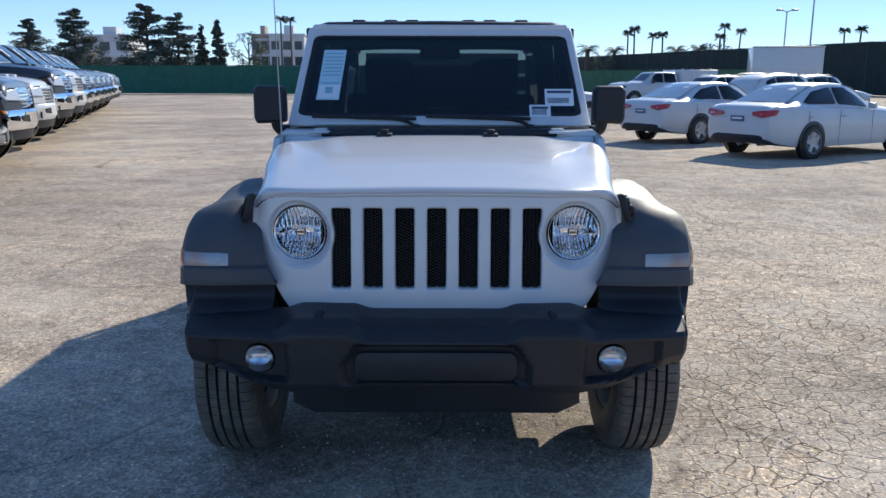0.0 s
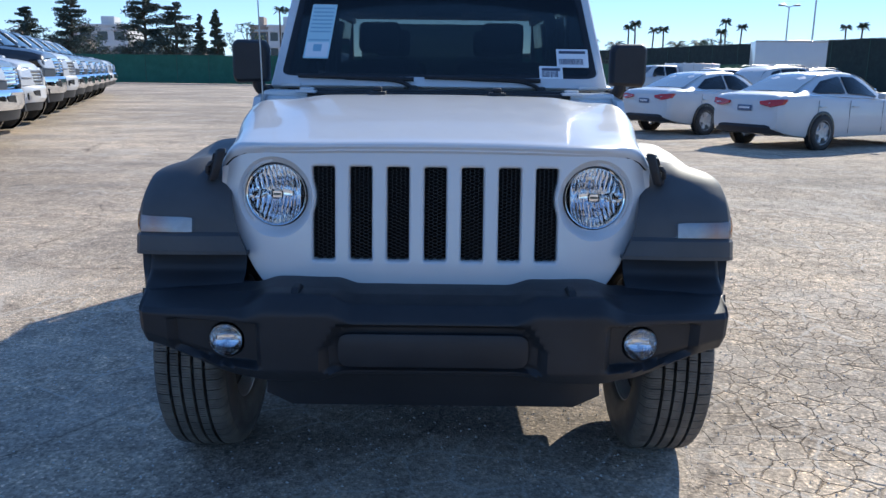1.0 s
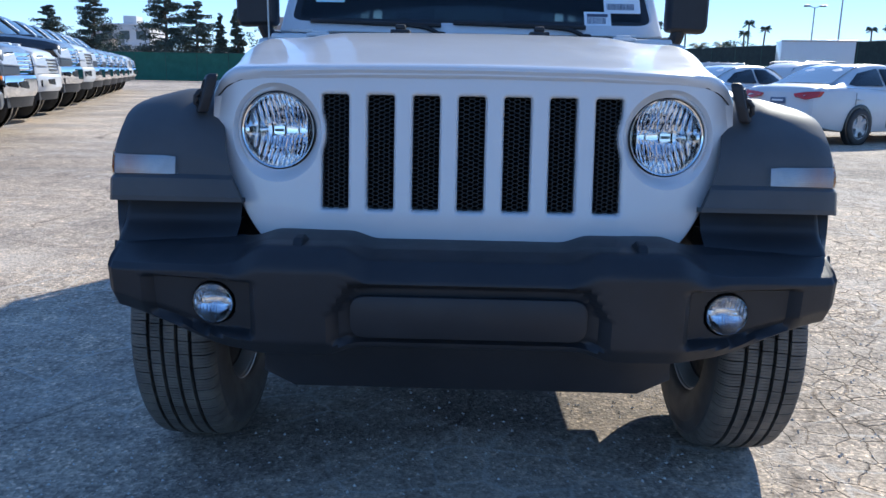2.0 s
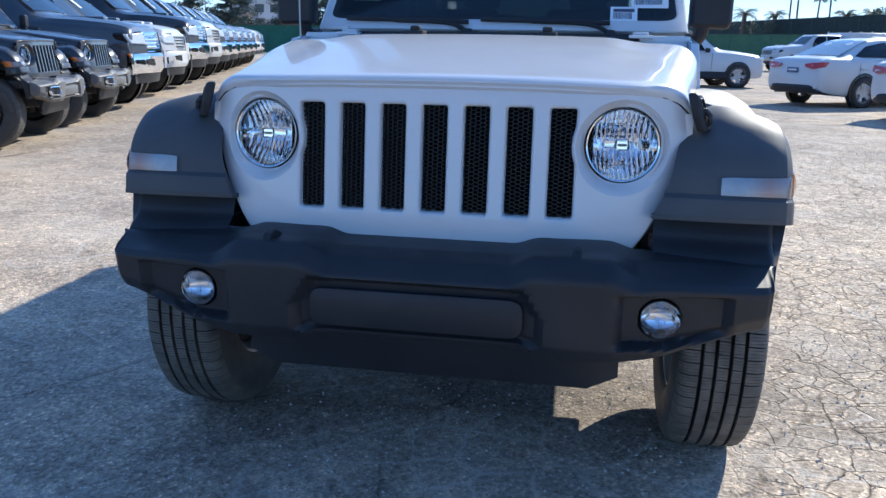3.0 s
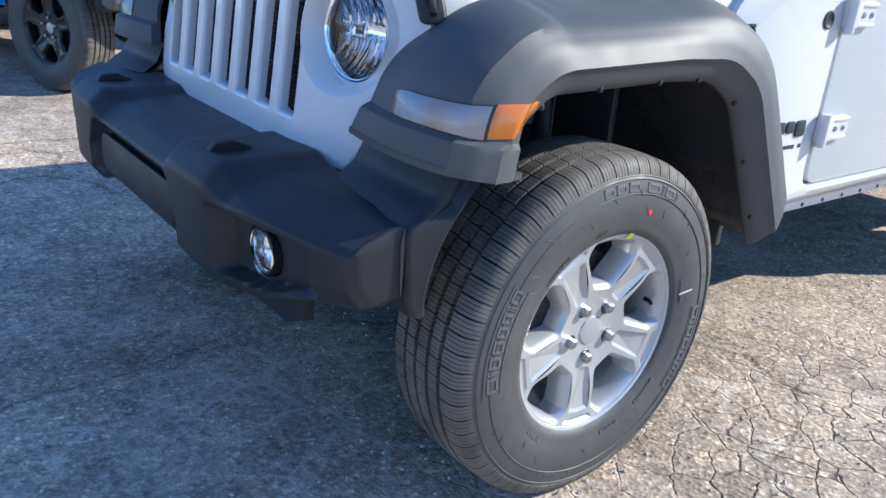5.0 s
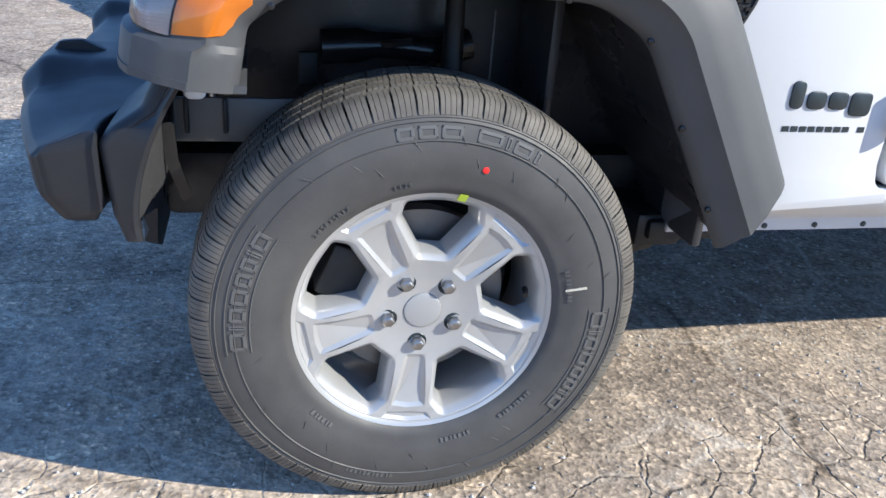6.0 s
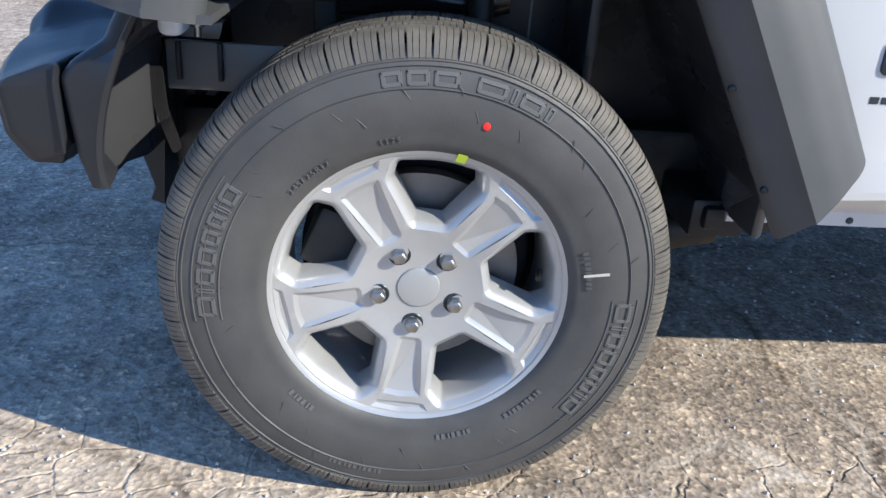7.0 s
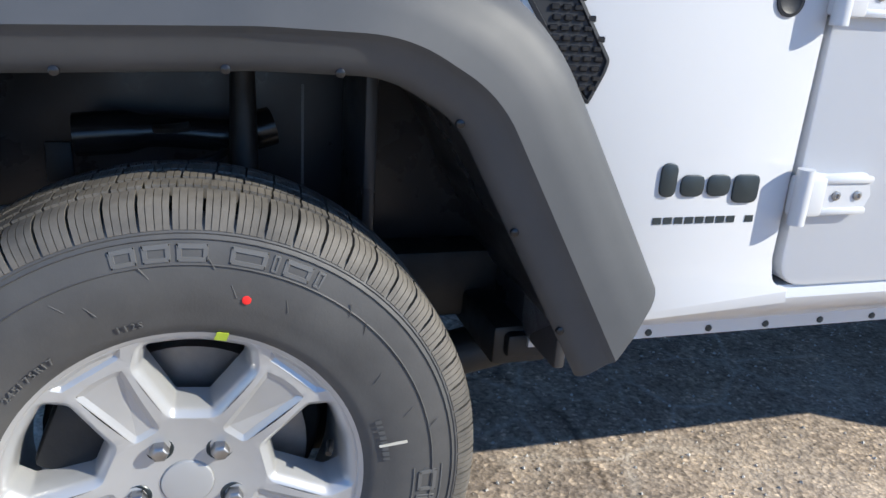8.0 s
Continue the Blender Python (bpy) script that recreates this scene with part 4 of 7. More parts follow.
def build_offroader():
    """The car stands with its front axle at the origin and looks along -y; returns the thing and its parts by use."""
    offroader = thing("car", "white four-door off-road car with black bumper and flares, parked", "car")
    P = {"paint": [], "bumper": [], "flare": []}

    def painted(ob):
        P["paint"].append(ob)
        return ob

    # wheels
    base = build_wheel(offroader)
    base.matrix_basis = Matrix.Translation((0.806, 0.002, 0.391))
    turn = Matrix.Rotation(math.pi, 4, "Z")

    def wheel_copy(m):
        w = new("wheel")
        w.parent = offroader
        w["label"] = base["label"]
        w.matrix_basis = m
        for o in base.children:
            twin(o, w, o.matrix_basis)

    wheel_copy(Matrix.Translation((-0.806, 0.0, 0.390)) @ turn @ Matrix.Rotation(radians(40), 4, "X"))
    wheel_copy(Matrix.Translation((0.806, 3.008, 0.390)) @ Matrix.Rotation(radians(25), 4, "X"))
    wheel_copy(Matrix.Translation((-0.806, 3.008, 0.390)) @ turn)

    # front face
    grille = painted(part("grille", grille_mesh(), WHITE, offroader, "white seven-slot grille panel", 30))
    comb = None
    part("grille_backing", slab(rounded([(-0.42, 0.77), (0.42, 0.77), (0.42, 1.09), (-0.42, 1.09)], 0.02, 3), lambda u, v, h: (u, grille_y(u, v) + h, v), ((0, 0.05), (0, 0.058))), DEEP_BLACK, grille, "black backing")
    for k in range(7):
        m = Matrix.Translation(((k - 3) * 0.1135, grille_y(0, 0.93) + 0.030, 0.931)) @ Matrix.Rotation(math.atan(-0.12), 4, "X")
        if comb is None:
            comb = part("honeycomb_insert", honeycomb(), COMB, grille, "black honeycomb mesh insert")
            comb.matrix_basis = m
        else:
            twin(comb, grille, m)
    for s in (1, -1):
        c = (s * LAMP.x, grille_y(LAMP.x, LAMP.y) + 0.035, LAMP.y)
        lamp = round_lamp(offroader, "headlight", c, 0.0965, 0.075, (s * 9, -4), "round halogen headlight with clear lens")
        headlamp_details(lamp, 0.0965)

    # bonnet
    hood = painted(part("hood", hood_mesh(), WHITE, offroader, "white domed bonnet", 40))
    seam = [(x, grille_y(x, z) + 0.0005, z) for x, z in [(0.665 * q / 24, float(np.interp(abs(0.665 * q / 24), [0.0, 0.30, 0.52, 0.60, 0.645, 0.668], [1.1255, 1.1235, 1.1165, 1.1045, 1.0815, 1.056]))) for q in range(-24, 25)]]
    # black tube drawn as the shadow line between bonnet and grille
    part("hood_seam", tube(seam, 0.0024, 6), DEEP_BLACK, hood, "black strip for the shadow in the gap under the bonnet edge")
    for x in (-0.25, 0.24):
        part("hood_bumper", merged(rbox(x - 0.034, x + 0.034, 0.45, 0.53, 1.262, 1.278, 0.004), rbox(x - 0.018, x + 0.018, 0.465, 0.505, 1.276, 1.296, 0.006)), PLASTIC, hood, "black rubber hood bumper")
    for s in (1, -1):
        frame_out = rounded([(-0.024, -0.056), (0.026, -0.056), (0.027, -0.02), (0.023, 0.052), (-0.020, 0.058), (-0.026, -0.01)], [0.010, 0.010, 0.01, 0.016, 0.016, 0.01], 4)
        hole = rounded([(-0.009, -0.012), (0.011, -0.012), (0.010, 0.036), (-0.008, 0.038)], 0.008, 4)

        def strap(u, v, h):
            return (s * (0.690 + 0.45 * u + 0.89 * h - 0.30 * v), -0.348 + 0.89 * u - 0.45 * h - 0.05 * v, 1.068 + 0.9 * v)

        many = [slab(frame_out, strap, ((0.004, -0.016), (0.0, -0.012), (0.0, 0.004), (0.003, 0.009), (0.007, 0.011))),
                loft([[strap(p.x, p.y, h) for p in inset(hole, d)] for d, h in ((-0.005, 0.010), (-0.003, 0.014), (-0.001, 0.014), (0.001, 0.010))], cap=False)]
        hook = [strap(0.001, v, h) for v, h in ((-0.035, 0.008), (-0.028, 0.018), (-0.010, 0.022), (0.004, 0.017), (0.006, 0.008))]
        latch = part("hood_latch", merged(*many), PLASTIC, hood, "black rubber hood latch")
        part("latch_slot", slab(hole, strap, ((0.0, 0.0105), (0.0, 0.0118))), DEEP_BLACK, latch)
        part("latch_hook", tube(hook, 0.0075, 8), PLASTIC, latch)
        part("hood_hinge", merged(rbox(s * 0.585 - 0.045, s * 0.585 + 0.045, 0.70, 0.775, 1.262, 1.274, 0.004), rbox(s * 0.585 - 0.03, s * 0.585 + 0.03, 0.73, 0.79, 1.272, 1.285, 0.005)), WHITE, hood, "white hood hinge")

    # sides of the front body below the bonnet
    for s in (1, -1):
        rings = []
        for k in range(13):
            y = -0.33 + 0.80 * k / 12
            t = (y + 0.43) / 1.15
            w = 0.665 + 0.108 * smooth(-0.1, 1.0, t) + 0.008 * t
            zt = 1.056 + 0.062 * t
            w2 = w + 0.004 + 0.012 * smooth(0.35, 0.6, y)
            rings.append([(s * (w - 0.05), y, zt), (s * (w - 0.004), y, zt), (s * w, y, zt - 0.006), (s * w2, y, 1.0), (s * w2, y, 0.92), (s * (w2 - 0.05), y, 0.92)])
        painted(part("fender", loft(rings), WHITE, offroader, "white front fender side"))

    for s in (1, -1):
        m = Matrix.Identity(4) if s > 0 else MIRROR
        fl = part("fender_flare", moved(flare_mesh(), m), FLARE, offroader, "black textured plastic fender flare", 22)
        P["flare"].append(fl)
        lamp = part("parking_lamp", moved(flare_patch(0.860, 0.915, 0.625, 0.900, 0.002, (0.0, 0.06)), m), PARKING_LENS, fl, "pale clear front signal lamp")
        part("lens", moved(flare_patch(0.858, 0.917, 0.62, 0.905, 0.008, (0.0, 0.06)), m), LENS, lamp)
        part("side_marker", moved(flare_patch(0.862, 0.919, 0.33, 0.613, 0.007, (0.24, 0.0)), m), AMBER, fl, "amber side marker lens")
        part("wheel_arch_liner", moved(liner_mesh(), m), LINER, offroader, "black inner wheel arch liner")
        for k in range(20, len(FLARE_PATH) - 3, 17):
            p = flare_point(k, 0.245)
            r = lathe([(-0.002, 0.006), (0.003, 0.0055), (0.0042, 0.003), (0.0045, 0.0)], 12)
            part("rivet", moved(r, m @ Matrix.Translation(p + Vector((0.004, 0, 0)))), GLOSS_BLACK, fl)

    # bumper
    bumper = part("front_bumper", bumper_mesh(), PLASTIC, offroader, "black moulded plastic front bumper", 42)
    P["bumper"].append(bumper)
    part("plate_panel", slab(rounded([(-0.272, 0.530), (0.272, 0.530), (0.272, 0.628), (-0.272, 0.628)], 0.036, 5), lambda u, v, h: (u, -0.683 - h, v), ((0, -0.004), (0, 0.003), (0.004, 0.005))), PLASTIC, bumper)
    for s in (1, -1):
        hook_side = rounded([(-0.545, 0.715), (-0.560, 0.755), (-0.605, 0.776), (-0.645, 0.772), (-0.662, 0.748), (-0.655, 0.700), (-0.630, 0.700), (-0.628, 0.742), (-0.600, 0.748), (-0.580, 0.715)], [0.01, 0.02, 0.02, 0.015, 0.015, 0.006, 0.006, 0.008, 0.01, 0.01], 4)
        hook = slab(hook_side, lambda u, v, h: (s * 0.396 + h, u, v - 0.020), ((0.003, -0.011), (0.0, -0.008), (0.0, 0.008), (0.003, 0.011)))
        part("tow_hook", hook, PLASTIC, bumper, "black tow hook")
        f = round_lamp(bumper, "fog_light", (s * 0.603, -0.634, 0.590), 0.0465, 0.03, (0, 0), "round fog lamp")
        # the panel between bumper and flare, wrapping round to the side
        rings = []
        for k in range(49):
            z = 0.532 + 0.268 * k / 48
            fr = float(np.mean([np.interp(z + d, [0.512, 0.545, 0.575, 0.63, 0.690, 0.712, 0.730, 0.744, 0.750, 0.764, 0.770, 0.80], [-0.476, -0.486, -0.496, -0.502, -0.508, -0.492, -0.466, -0.445, -0.440, -0.436, -0.431, -0.418]) for d in (-0.006, -0.002, 0.002, 0.006)]))
            bk = soft(z, [0.512, 0.56, 0.60, 0.65, 0.70, 0.75, 0.80], [-0.450, -0.458, -0.455, -0.444, -0.426, -0.402, -0.372])
            xo = soft(z, [0.512, 0.58, 0.65, 0.70, 0.75, 0.80], [0.884, 0.890, 0.896, 0.904, 0.915, 0.926])
            ring = []
            for q in range(14):
                x = 0.588 + (0.868 - 0.588) * q / 13
                ring.append((s * x, fr + 0.6 * (0.74 - min(x, 0.74)) ** 2, z))
            room = max(bk - fr - 0.016, 0.010)
            corner = 0.018 + 0.014 * smooth(0.66, 0.76, z)
            for q in range(1, 7):
                a = math.pi / 2 * q / 6
                ring.append((s * (0.868 + (0.0165 + 0.30 * (corner - 0.018)) * math.sin(a)), fr + min(corner, room) * (1 - math.cos(a)), z))
            ring += [(s * xo, bk - 0.008, z), (s * (xo - 0.003), bk - 0.001, z), (s * (xo - 0.010), bk, z), (s * (xo - 0.016), bk - 0.004, z)]
            ring += [(s * (xo - 0.020 - (xo - 0.62) * q / 4), fr + 0.016 + (0.010 if q < 1 else 0.0) + 0.6 * (0.74 - min(xo - 0.020 - (xo - 0.62) * q / 4, 0.74)) ** 2, z) for q in range(5)]
            rings.append(ring)
        part("bumper_filler", loft(rings), PLASTIC, offroader, "black plastic panel between bumper and flare")
        part("filler_lining", loft([[(s * x, y + d, z) for y0, z in ((-0.418, 0.796), (-0.425, 0.755), (-0.448, 0.730), (-0.495, 0.690), (-0.502, 0.62)) for y, d in ((y0, 0.020),)] + [(s * x, -0.480, 0.62), (s * x, -0.472, 0.686), (s * x, -0.430, 0.72), (s * x, -0.394, 0.76), (s * x, -0.390, 0.796)] for x in (0.60, 0.70, 0.80, 0.862)]), LINER, offroader, "black splash lining")
    part("air_dam", loft([[(x, -0.56 + 0.3 * max(0, abs(x) - 0.4), 0.50), (x, -0.53 + 0.3 * max(0, abs(x) - 0.4), 0.40), (x, -0.505, 0.335 + 0.5 * max(0, abs(x) - 0.44)), (x, -0.48, 0.33 + 0.5 * max(0, abs(x) - 0.44)), (x, -0.47, 0.50)] for x in [-0.52 + 0.04 * k for k in range(27)]]), PLASTIC, offroader, "black lower air dam")

    for s in (1, -1):
        # dark sheet added where the bumper's hollow back is only unlit
        part("bumper_backing", loft([[(s * x, y, 0.54), (s * x, y + 0.004, 0.54), (s * x, y + 0.004, 0.715), (s * x, y, 0.715)] for x, y in ((0.50, -0.452), (0.62, -0.436), (0.74, -0.440), (0.80, -0.470), (0.845, -0.482))]), LINER, offroader, "dark sheet for the unlit hollow behind the bumper")

    # underbody
    for s in (1, -1):
        part("chassis_rail", rbox(s * 0.45 - 0.05, s * 0.45 + 0.05, -0.46, 3.9, 0.42, 0.56, 0.02), CHASSIS, offroader, "black frame rail")
        # arm set low and thick to shade the ground beneath
        part("control_arm", tube([(s * 0.53, 0.02, 0.27), (s * 0.50, 0.62, 0.37)], 0.046, 12), CHASSIS, offroader)
        # unseen block added behind the tyre to stop a stray sun sliver
        part("lower_link", rbox(s * 0.61 - 0.05, s * 0.61 + 0.05, 0.08, 0.40, 0.26, 0.34, 0.02), CHASSIS, offroader)
        part("steering_knuckle", rbox(s * 0.63 - 0.06, s * 0.63 + 0.06, -0.07, 0.09, 0.27, 0.52, 0.03), CHASSIS, offroader)
    part("cross_member", rbox(-0.45, 0.45, -0.42, -0.36, 0.44, 0.54, 0.015), CHASSIS, offroader)
    part("front_axle", tube([(-0.72, 0.0, 0.39), (0.72, 0.0, 0.39)], 0.042, 14), CHASSIS, offroader, "black front axle tube")
    part("rear_axle", tube([(-0.72, 3.008, 0.39), (0.72, 3.008, 0.39)], 0.045, 14), CHASSIS, offroader, "black rear axle tube")
    part("differential", moved(lathe([(-0.13, 0.04), (-0.10, 0.10), (0, 0.13), (0.10, 0.10), (0.13, 0.04)], 20, "y"), Matrix.Translation((-0.28, 0.0, 0.39))), CHASSIS, offroader)
    part("tie_rod", tube([(-0.70, -0.16, 0.40), (0.70, -0.16, 0.40)], 0.018, 10), CHASSIS, offroader)
    part("sway_bar", tube([(-0.62, -0.30, 0.42), (0.62, -0.30, 0.42)], 0.016, 8), CHASSIS, offroader)
    part("drivetrain", rbox(-0.38, 0.38, 0.3, 2.9, 0.40, 0.52, 0.03), CHASSIS, offroader)
    part("floor_pan", rbox(-0.70, 0.70, 0.75, 3.85, 0.50, 0.56, 0.01), CHASSIS, offroader)
    for s in (1, -1):
        coil = [(s * 0.50 + 0.055 * math.cos(a), 0.02 + 0.055 * math.sin(a), 0.44 + 0.36 * a / (2 * math.pi * 6)) for a in [2 * math.pi * 6 * q / 90 for q in range(91)]]
        part("coil_spring", tube(coil, 0.008, 6), CHASSIS, offroader, "black coil spring")
        part("shock_absorber", tube([(s * 0.60, 0.12, 0.36), (s * 0.57, 0.10, 0.62), (s * 0.56, 0.10, 0.92)], [0.022, 0.026, 0.018], 12), CHASSIS, offroader, "black shock absorber")
        part("inner_fender", rbox(s * 0.40 - 0.01, s * 0.40 + 0.01, -0.36, 0.62, 0.52, 0.99, 0.004), LINER, offroader, "black inner fender sheet")
        part("rear_baffle", rbox(s * 0.52 - 0.10, s * 0.52 + 0.10, 0.28, 0.30, 0.60, 0.95, 0.004), LINER, offroader)
        part("splash_sheet", rbox(s * 0.66 - 0.14, s * 0.66 + 0.14, 0.56, 0.58, 0.46, 0.80, 0.006), LINER, offroader)
        part("front_baffle", rbox(s * 0.47 - 0.08, s * 0.47 + 0.08, -0.45, -0.44, 0.50, 0.68, 0.003), LINER, offroader)
        # what shows in the wheel opening: bottle, horn, bracket, strap, hose
        part("washer_bottle", rbox(s * 0.79 - 0.03, s * 0.79 + 0.03, -0.388, -0.352, 0.742, 0.90, 0.012, 3), PAPER, offroader, "white washer bottle")
        horn = part("horn", moved(lathe([(0.0, 0.0), (0.0, 0.033), (0.006, 0.037), (0.10, 0.037), (0.11, 0.0)], 24, "z"), Matrix.Translation((s * 0.74, -0.345, 0.755))), GLOSS_BLACK, offroader, "black horn canister")
        part("horn_ring", moved(lathe([(0.0, 0.0365), (0.002, 0.0385), (0.005, 0.0385), (0.006, 0.0365)], 24, "z"), Matrix.Translation((s * 0.74, -0.345, 0.755))), STEEL, horn)
        part("horn_bolt", moved(lathe([(-0.024, 0.0), (-0.024, 0.006), (-0.010, 0.006), (-0.009, 0.011), (0.0, 0.011)], 12, "z"), Matrix.Translation((s * 0.74, -0.348, 0.755))), STEEL, horn)
        shelf = part("battery_shelf", rbox(s * 0.66 - 0.006, s * 0.66 + 0.006, -0.418, -0.14, 0.630, 0.710, 0.003), STEEL_GREY, offroader, "grey steel shelf plate")
        for y in (-0.396, -0.330):
            part("shelf_gusset", rbox(s * 0.672 - 0.006, s * 0.672 + 0.006, y - 0.004, y + 0.004, 0.648, 0.710, 0.002), CHASSIS, shelf)
        strap_line = rounded([(-0.462, 0.665), (-0.440, 0.668), (-0.436, 0.60), (-0.416, 0.535), (-0.432, 0.520), (-0.458, 0.600)], 0.008, 3)
        part("shelf_strap", slab(strap_line, lambda u, v, h: (s * (0.70 + h), u + 0.025, v + 0.008), ((0, 0.0), (0, 0.004))), GLOSS_BLACK, shelf)
        part("air_hose", tube(spline([(s * 0.50, -0.15, 0.775), (s * 0.50, -0.02, 0.782), (s * 0.50, 0.08, 0.775), (s * 0.49, 0.15, 0.79)], 5), [0.034] * 4 + [0.026] * 8 + [0.032] * 4, 14), GLOSS_BLACK, offroader, "black air hose")
        part("bracket_tab", rbox(s * 0.50 - 0.006, s * 0.50 + 0.006, -0.195, -0.155, 0.70, 0.765, 0.004), CHASSIS, offroader)
        part("seam_edge", rbox(s * 0.501 - 0.001, s * 0.501 + 0.001, 0.197, 0.201, 0.60, 0.86, 0.0005), STEEL_GREY, offroader)

    # passenger body
    X = 0.792
    for s in (1, -1):
        m = Matrix.Identity(4) if s > 0 else MIRROR
        cowl = rounded([(0.585, 0.62), (0.63, 0.535), (0.70, 0.530), (0.99, 0.545), (0.99, 0.57), (0.955, 0.585), (0.945, 0.63), (0.952, 1.0), (0.955, 1.275), (0.62, 1.245), (0.46, 1.06), (0.44, 0.96)], [0, 0, 0, 0, 0, 0.03, 0.03, 0, 0.02, 0.03, 0.02, 0.02], 4)
        painted(part("cowl_side", moved(side_panel(cowl, X), m), WHITE, offroader, "white cowl side panel"))
        for y0, y1, nm in ((0.962, 1.945, "front_door"), (1.953, 2.70, "rear_door")):
            d = painted(part(nm, moved(side_panel(door_outline(y0, y1, 0.578, 1.275), X + 0.002, 0.04), m), WHITE, offroader, "white door"))
            for zc in (0.742, 1.055):
                hy = y0 - 0.006
                h = rounded([(hy + 0.0, zc - 0.038), (hy + 0.06, zc - 0.030), (hy + 0.135, zc - 0.034), (hy + 0.148, zc), (hy + 0.135, zc + 0.036), (hy + 0.06, zc + 0.034), (hy + 0.0, zc + 0.040)], 0.008, 3)
                hinge = merged(slab(h, lambda u, v, q: (q, u, v), ((0.0, X - 0.002), (0.0, X + 0.010), (0.004, X + 0.016))), tube([(X + 0.020, hy, zc - 0.046), (X + 0.020, hy, zc + 0.046)], 0.014, 14),
                               rbox(X - 0.002, X + 0.026, hy - 0.012, hy + 0.045, zc - 0.034, zc + 0.034, 0.008),
                               rbox(X + 0.010, X + 0.021, hy + 0.04, hy + 0.142, zc + 0.020, zc + 0.033, 0.005), rbox(X + 0.010, X + 0.021, hy + 0.04, hy + 0.138, zc - 0.033, zc - 0.020, 0.005))
                painted(part("hinge", moved(hinge, m), WHITE, d, "white exposed door hinge"))
                for o in (0.072, 0.115):
                    part("hinge_bolt", moved(lathe([(0.0, 0.0085), (0.004, 0.008), (0.005, 0.004), (0.003, 0.003), (0.003, 0.0)], 12), m @ Matrix.Translation((X + 0.015, hy + o, zc))), STEEL, d)
            handle = merged(rbox(X, X + 0.045, y1 - 0.20, y1 - 0.045, 1.105, 1.145, 0.012), rbox(X, X + 0.02, y1 - 0.11, y1 - 0.05, 1.085, 1.16, 0.008))
            painted(part("door_handle", moved(handle, m), WHITE, d, "white door handle"))
            w = rounded([(y0 + (0.16 if nm == "front_door" else 0.03), 1.285), (y1 - 0.01, 1.285), (y1 - 0.02, 1.74), (y0 + (0.40 if nm == "front_door" else 0.03), 1.74)], 0.02, 3)
            part("door_window", moved(slab(w, lambda u, v, q: (q - 0.13 * (v - 1.28), u, v), ((0, X - 0.03), (0, X - 0.025))), m), TINT, d, "dark tinted window").visible_shadow = True
        quarter = rounded([(2.708, 0.578), (2.72, 0.578), (2.80, 0.90), (3.22, 0.90), (3.45, 0.60), (3.92, 0.56), (3.92, 1.275), (2.708, 1.275)], 0.02, 3)
        painted(part("quarter_panel", moved(side_panel(quarter, X), m), WHITE, offroader, "white rear quarter panel"))
        # rear flare: a plain arch of the same plastic
        rings = []
        path = rounded([(2.555, 0.52), (2.70, 0.90), (2.80, 0.985), (3.22, 0.985), (3.36, 0.86), (3.48, 0.60)], 0.1, 5)
        for k, p in enumerate(path):
            t = (path[min(k + 1, len(path) - 1)] - path[max(k - 1, 0)]).normalized()
            nor = Vector((-t.y, t.x))
            rings.append([(x, p.x + nor.x * o, p.y + nor.y * o) for x, o in ((0.90, -0.05), (0.937, -0.045), (0.94, 0.0), (0.92, 0.035), (0.86, 0.07), (0.79, 0.09), (0.78, 0.06), (0.90, -0.01))])
        P["flare"].append(part("rear_flare", moved(loft(rings), m), FLARE, offroader, "black textured rear fender flare"))
        arch = lathe([(0.45, 0.50), (0.78, 0.50), (0.88, 0.49), (0.88, 0.505), (0.45, 0.515)], 40, closed=True)
        bmesh.ops.delete(arch, geom=[v for v in arch.verts if v.co.z < 0.09], context="VERTS")
        part("rear_liner", moved(arch, m @ Matrix.Translation((0, 3.01, 0.44))), LINER, offroader, "black rear wheel arch liner")
        sill = loft([[(0.66, y, 0.575), (0.786, y, 0.578), (0.792, y, 0.556), (0.784, y, 0.535), (0.722, y, 0.492), (0.702, y, 0.478), (0.698, y, 0.450), (0.66, y, 0.450)] for y in (0.56, 1.2, 1.9, 2.58)])
        sl = painted(part("rocker_sill", moved(sill, m), WHITE, offroader, "white rocker sill"))
        for q in range(13):
            part("sill_bolt", moved(lathe([(0.0, 0.007), (0.004, 0.0065), (0.005, 0.0)], 12), m @ Matrix.Translation((0.6985, 0.79 + 0.125 * q, 0.462))), BADGE, sl)
        part("body_rail", moved(rbox(0.54, 0.64, 0.66, 2.5, 0.46, 0.52, 0.02), m), CHASSIS, offroader, "black body rail")
        mount = part("body_mount", moved(rbox(0.44, 0.672, 0.505, 0.612, 0.405, 0.480, 0.010), m), CHASSIS, offroader, "black body mount bracket")
        part("mount_bolt", moved(lathe([(0.672, 0.016), (0.676, 0.016), (0.678, 0.011), (0.683, 0.010), (0.684, 0.0)], 16), m @ Matrix.Translation((0, 0.560, 0.440))), STEEL, mount)
        part("mount_arm", moved(rbox(0.56, 0.690, 0.525, 0.690, 0.425, 0.470, 0.010), m), CHASSIS, mount)
        # fender vent
        vent = rounded([(0.452, 1.030), (0.536, 1.030), (0.592, 0.945), (0.588, 0.928), (0.566, 0.882), (0.556, 0.886)], [0.004, 0.01, 0.012, 0.01, 0.003, 0.003], 3)
        vt = part("fender_vent", moved(slab(vent, lambda u, v, h: (h, u, v), ((0.0, X - 0.002), (0.0, X + 0.004), (0.005, X + 0.005), (0.007, X + 0.001))), m), PLASTIC, offroader, "black honeycomb fender vent")
        cells = []
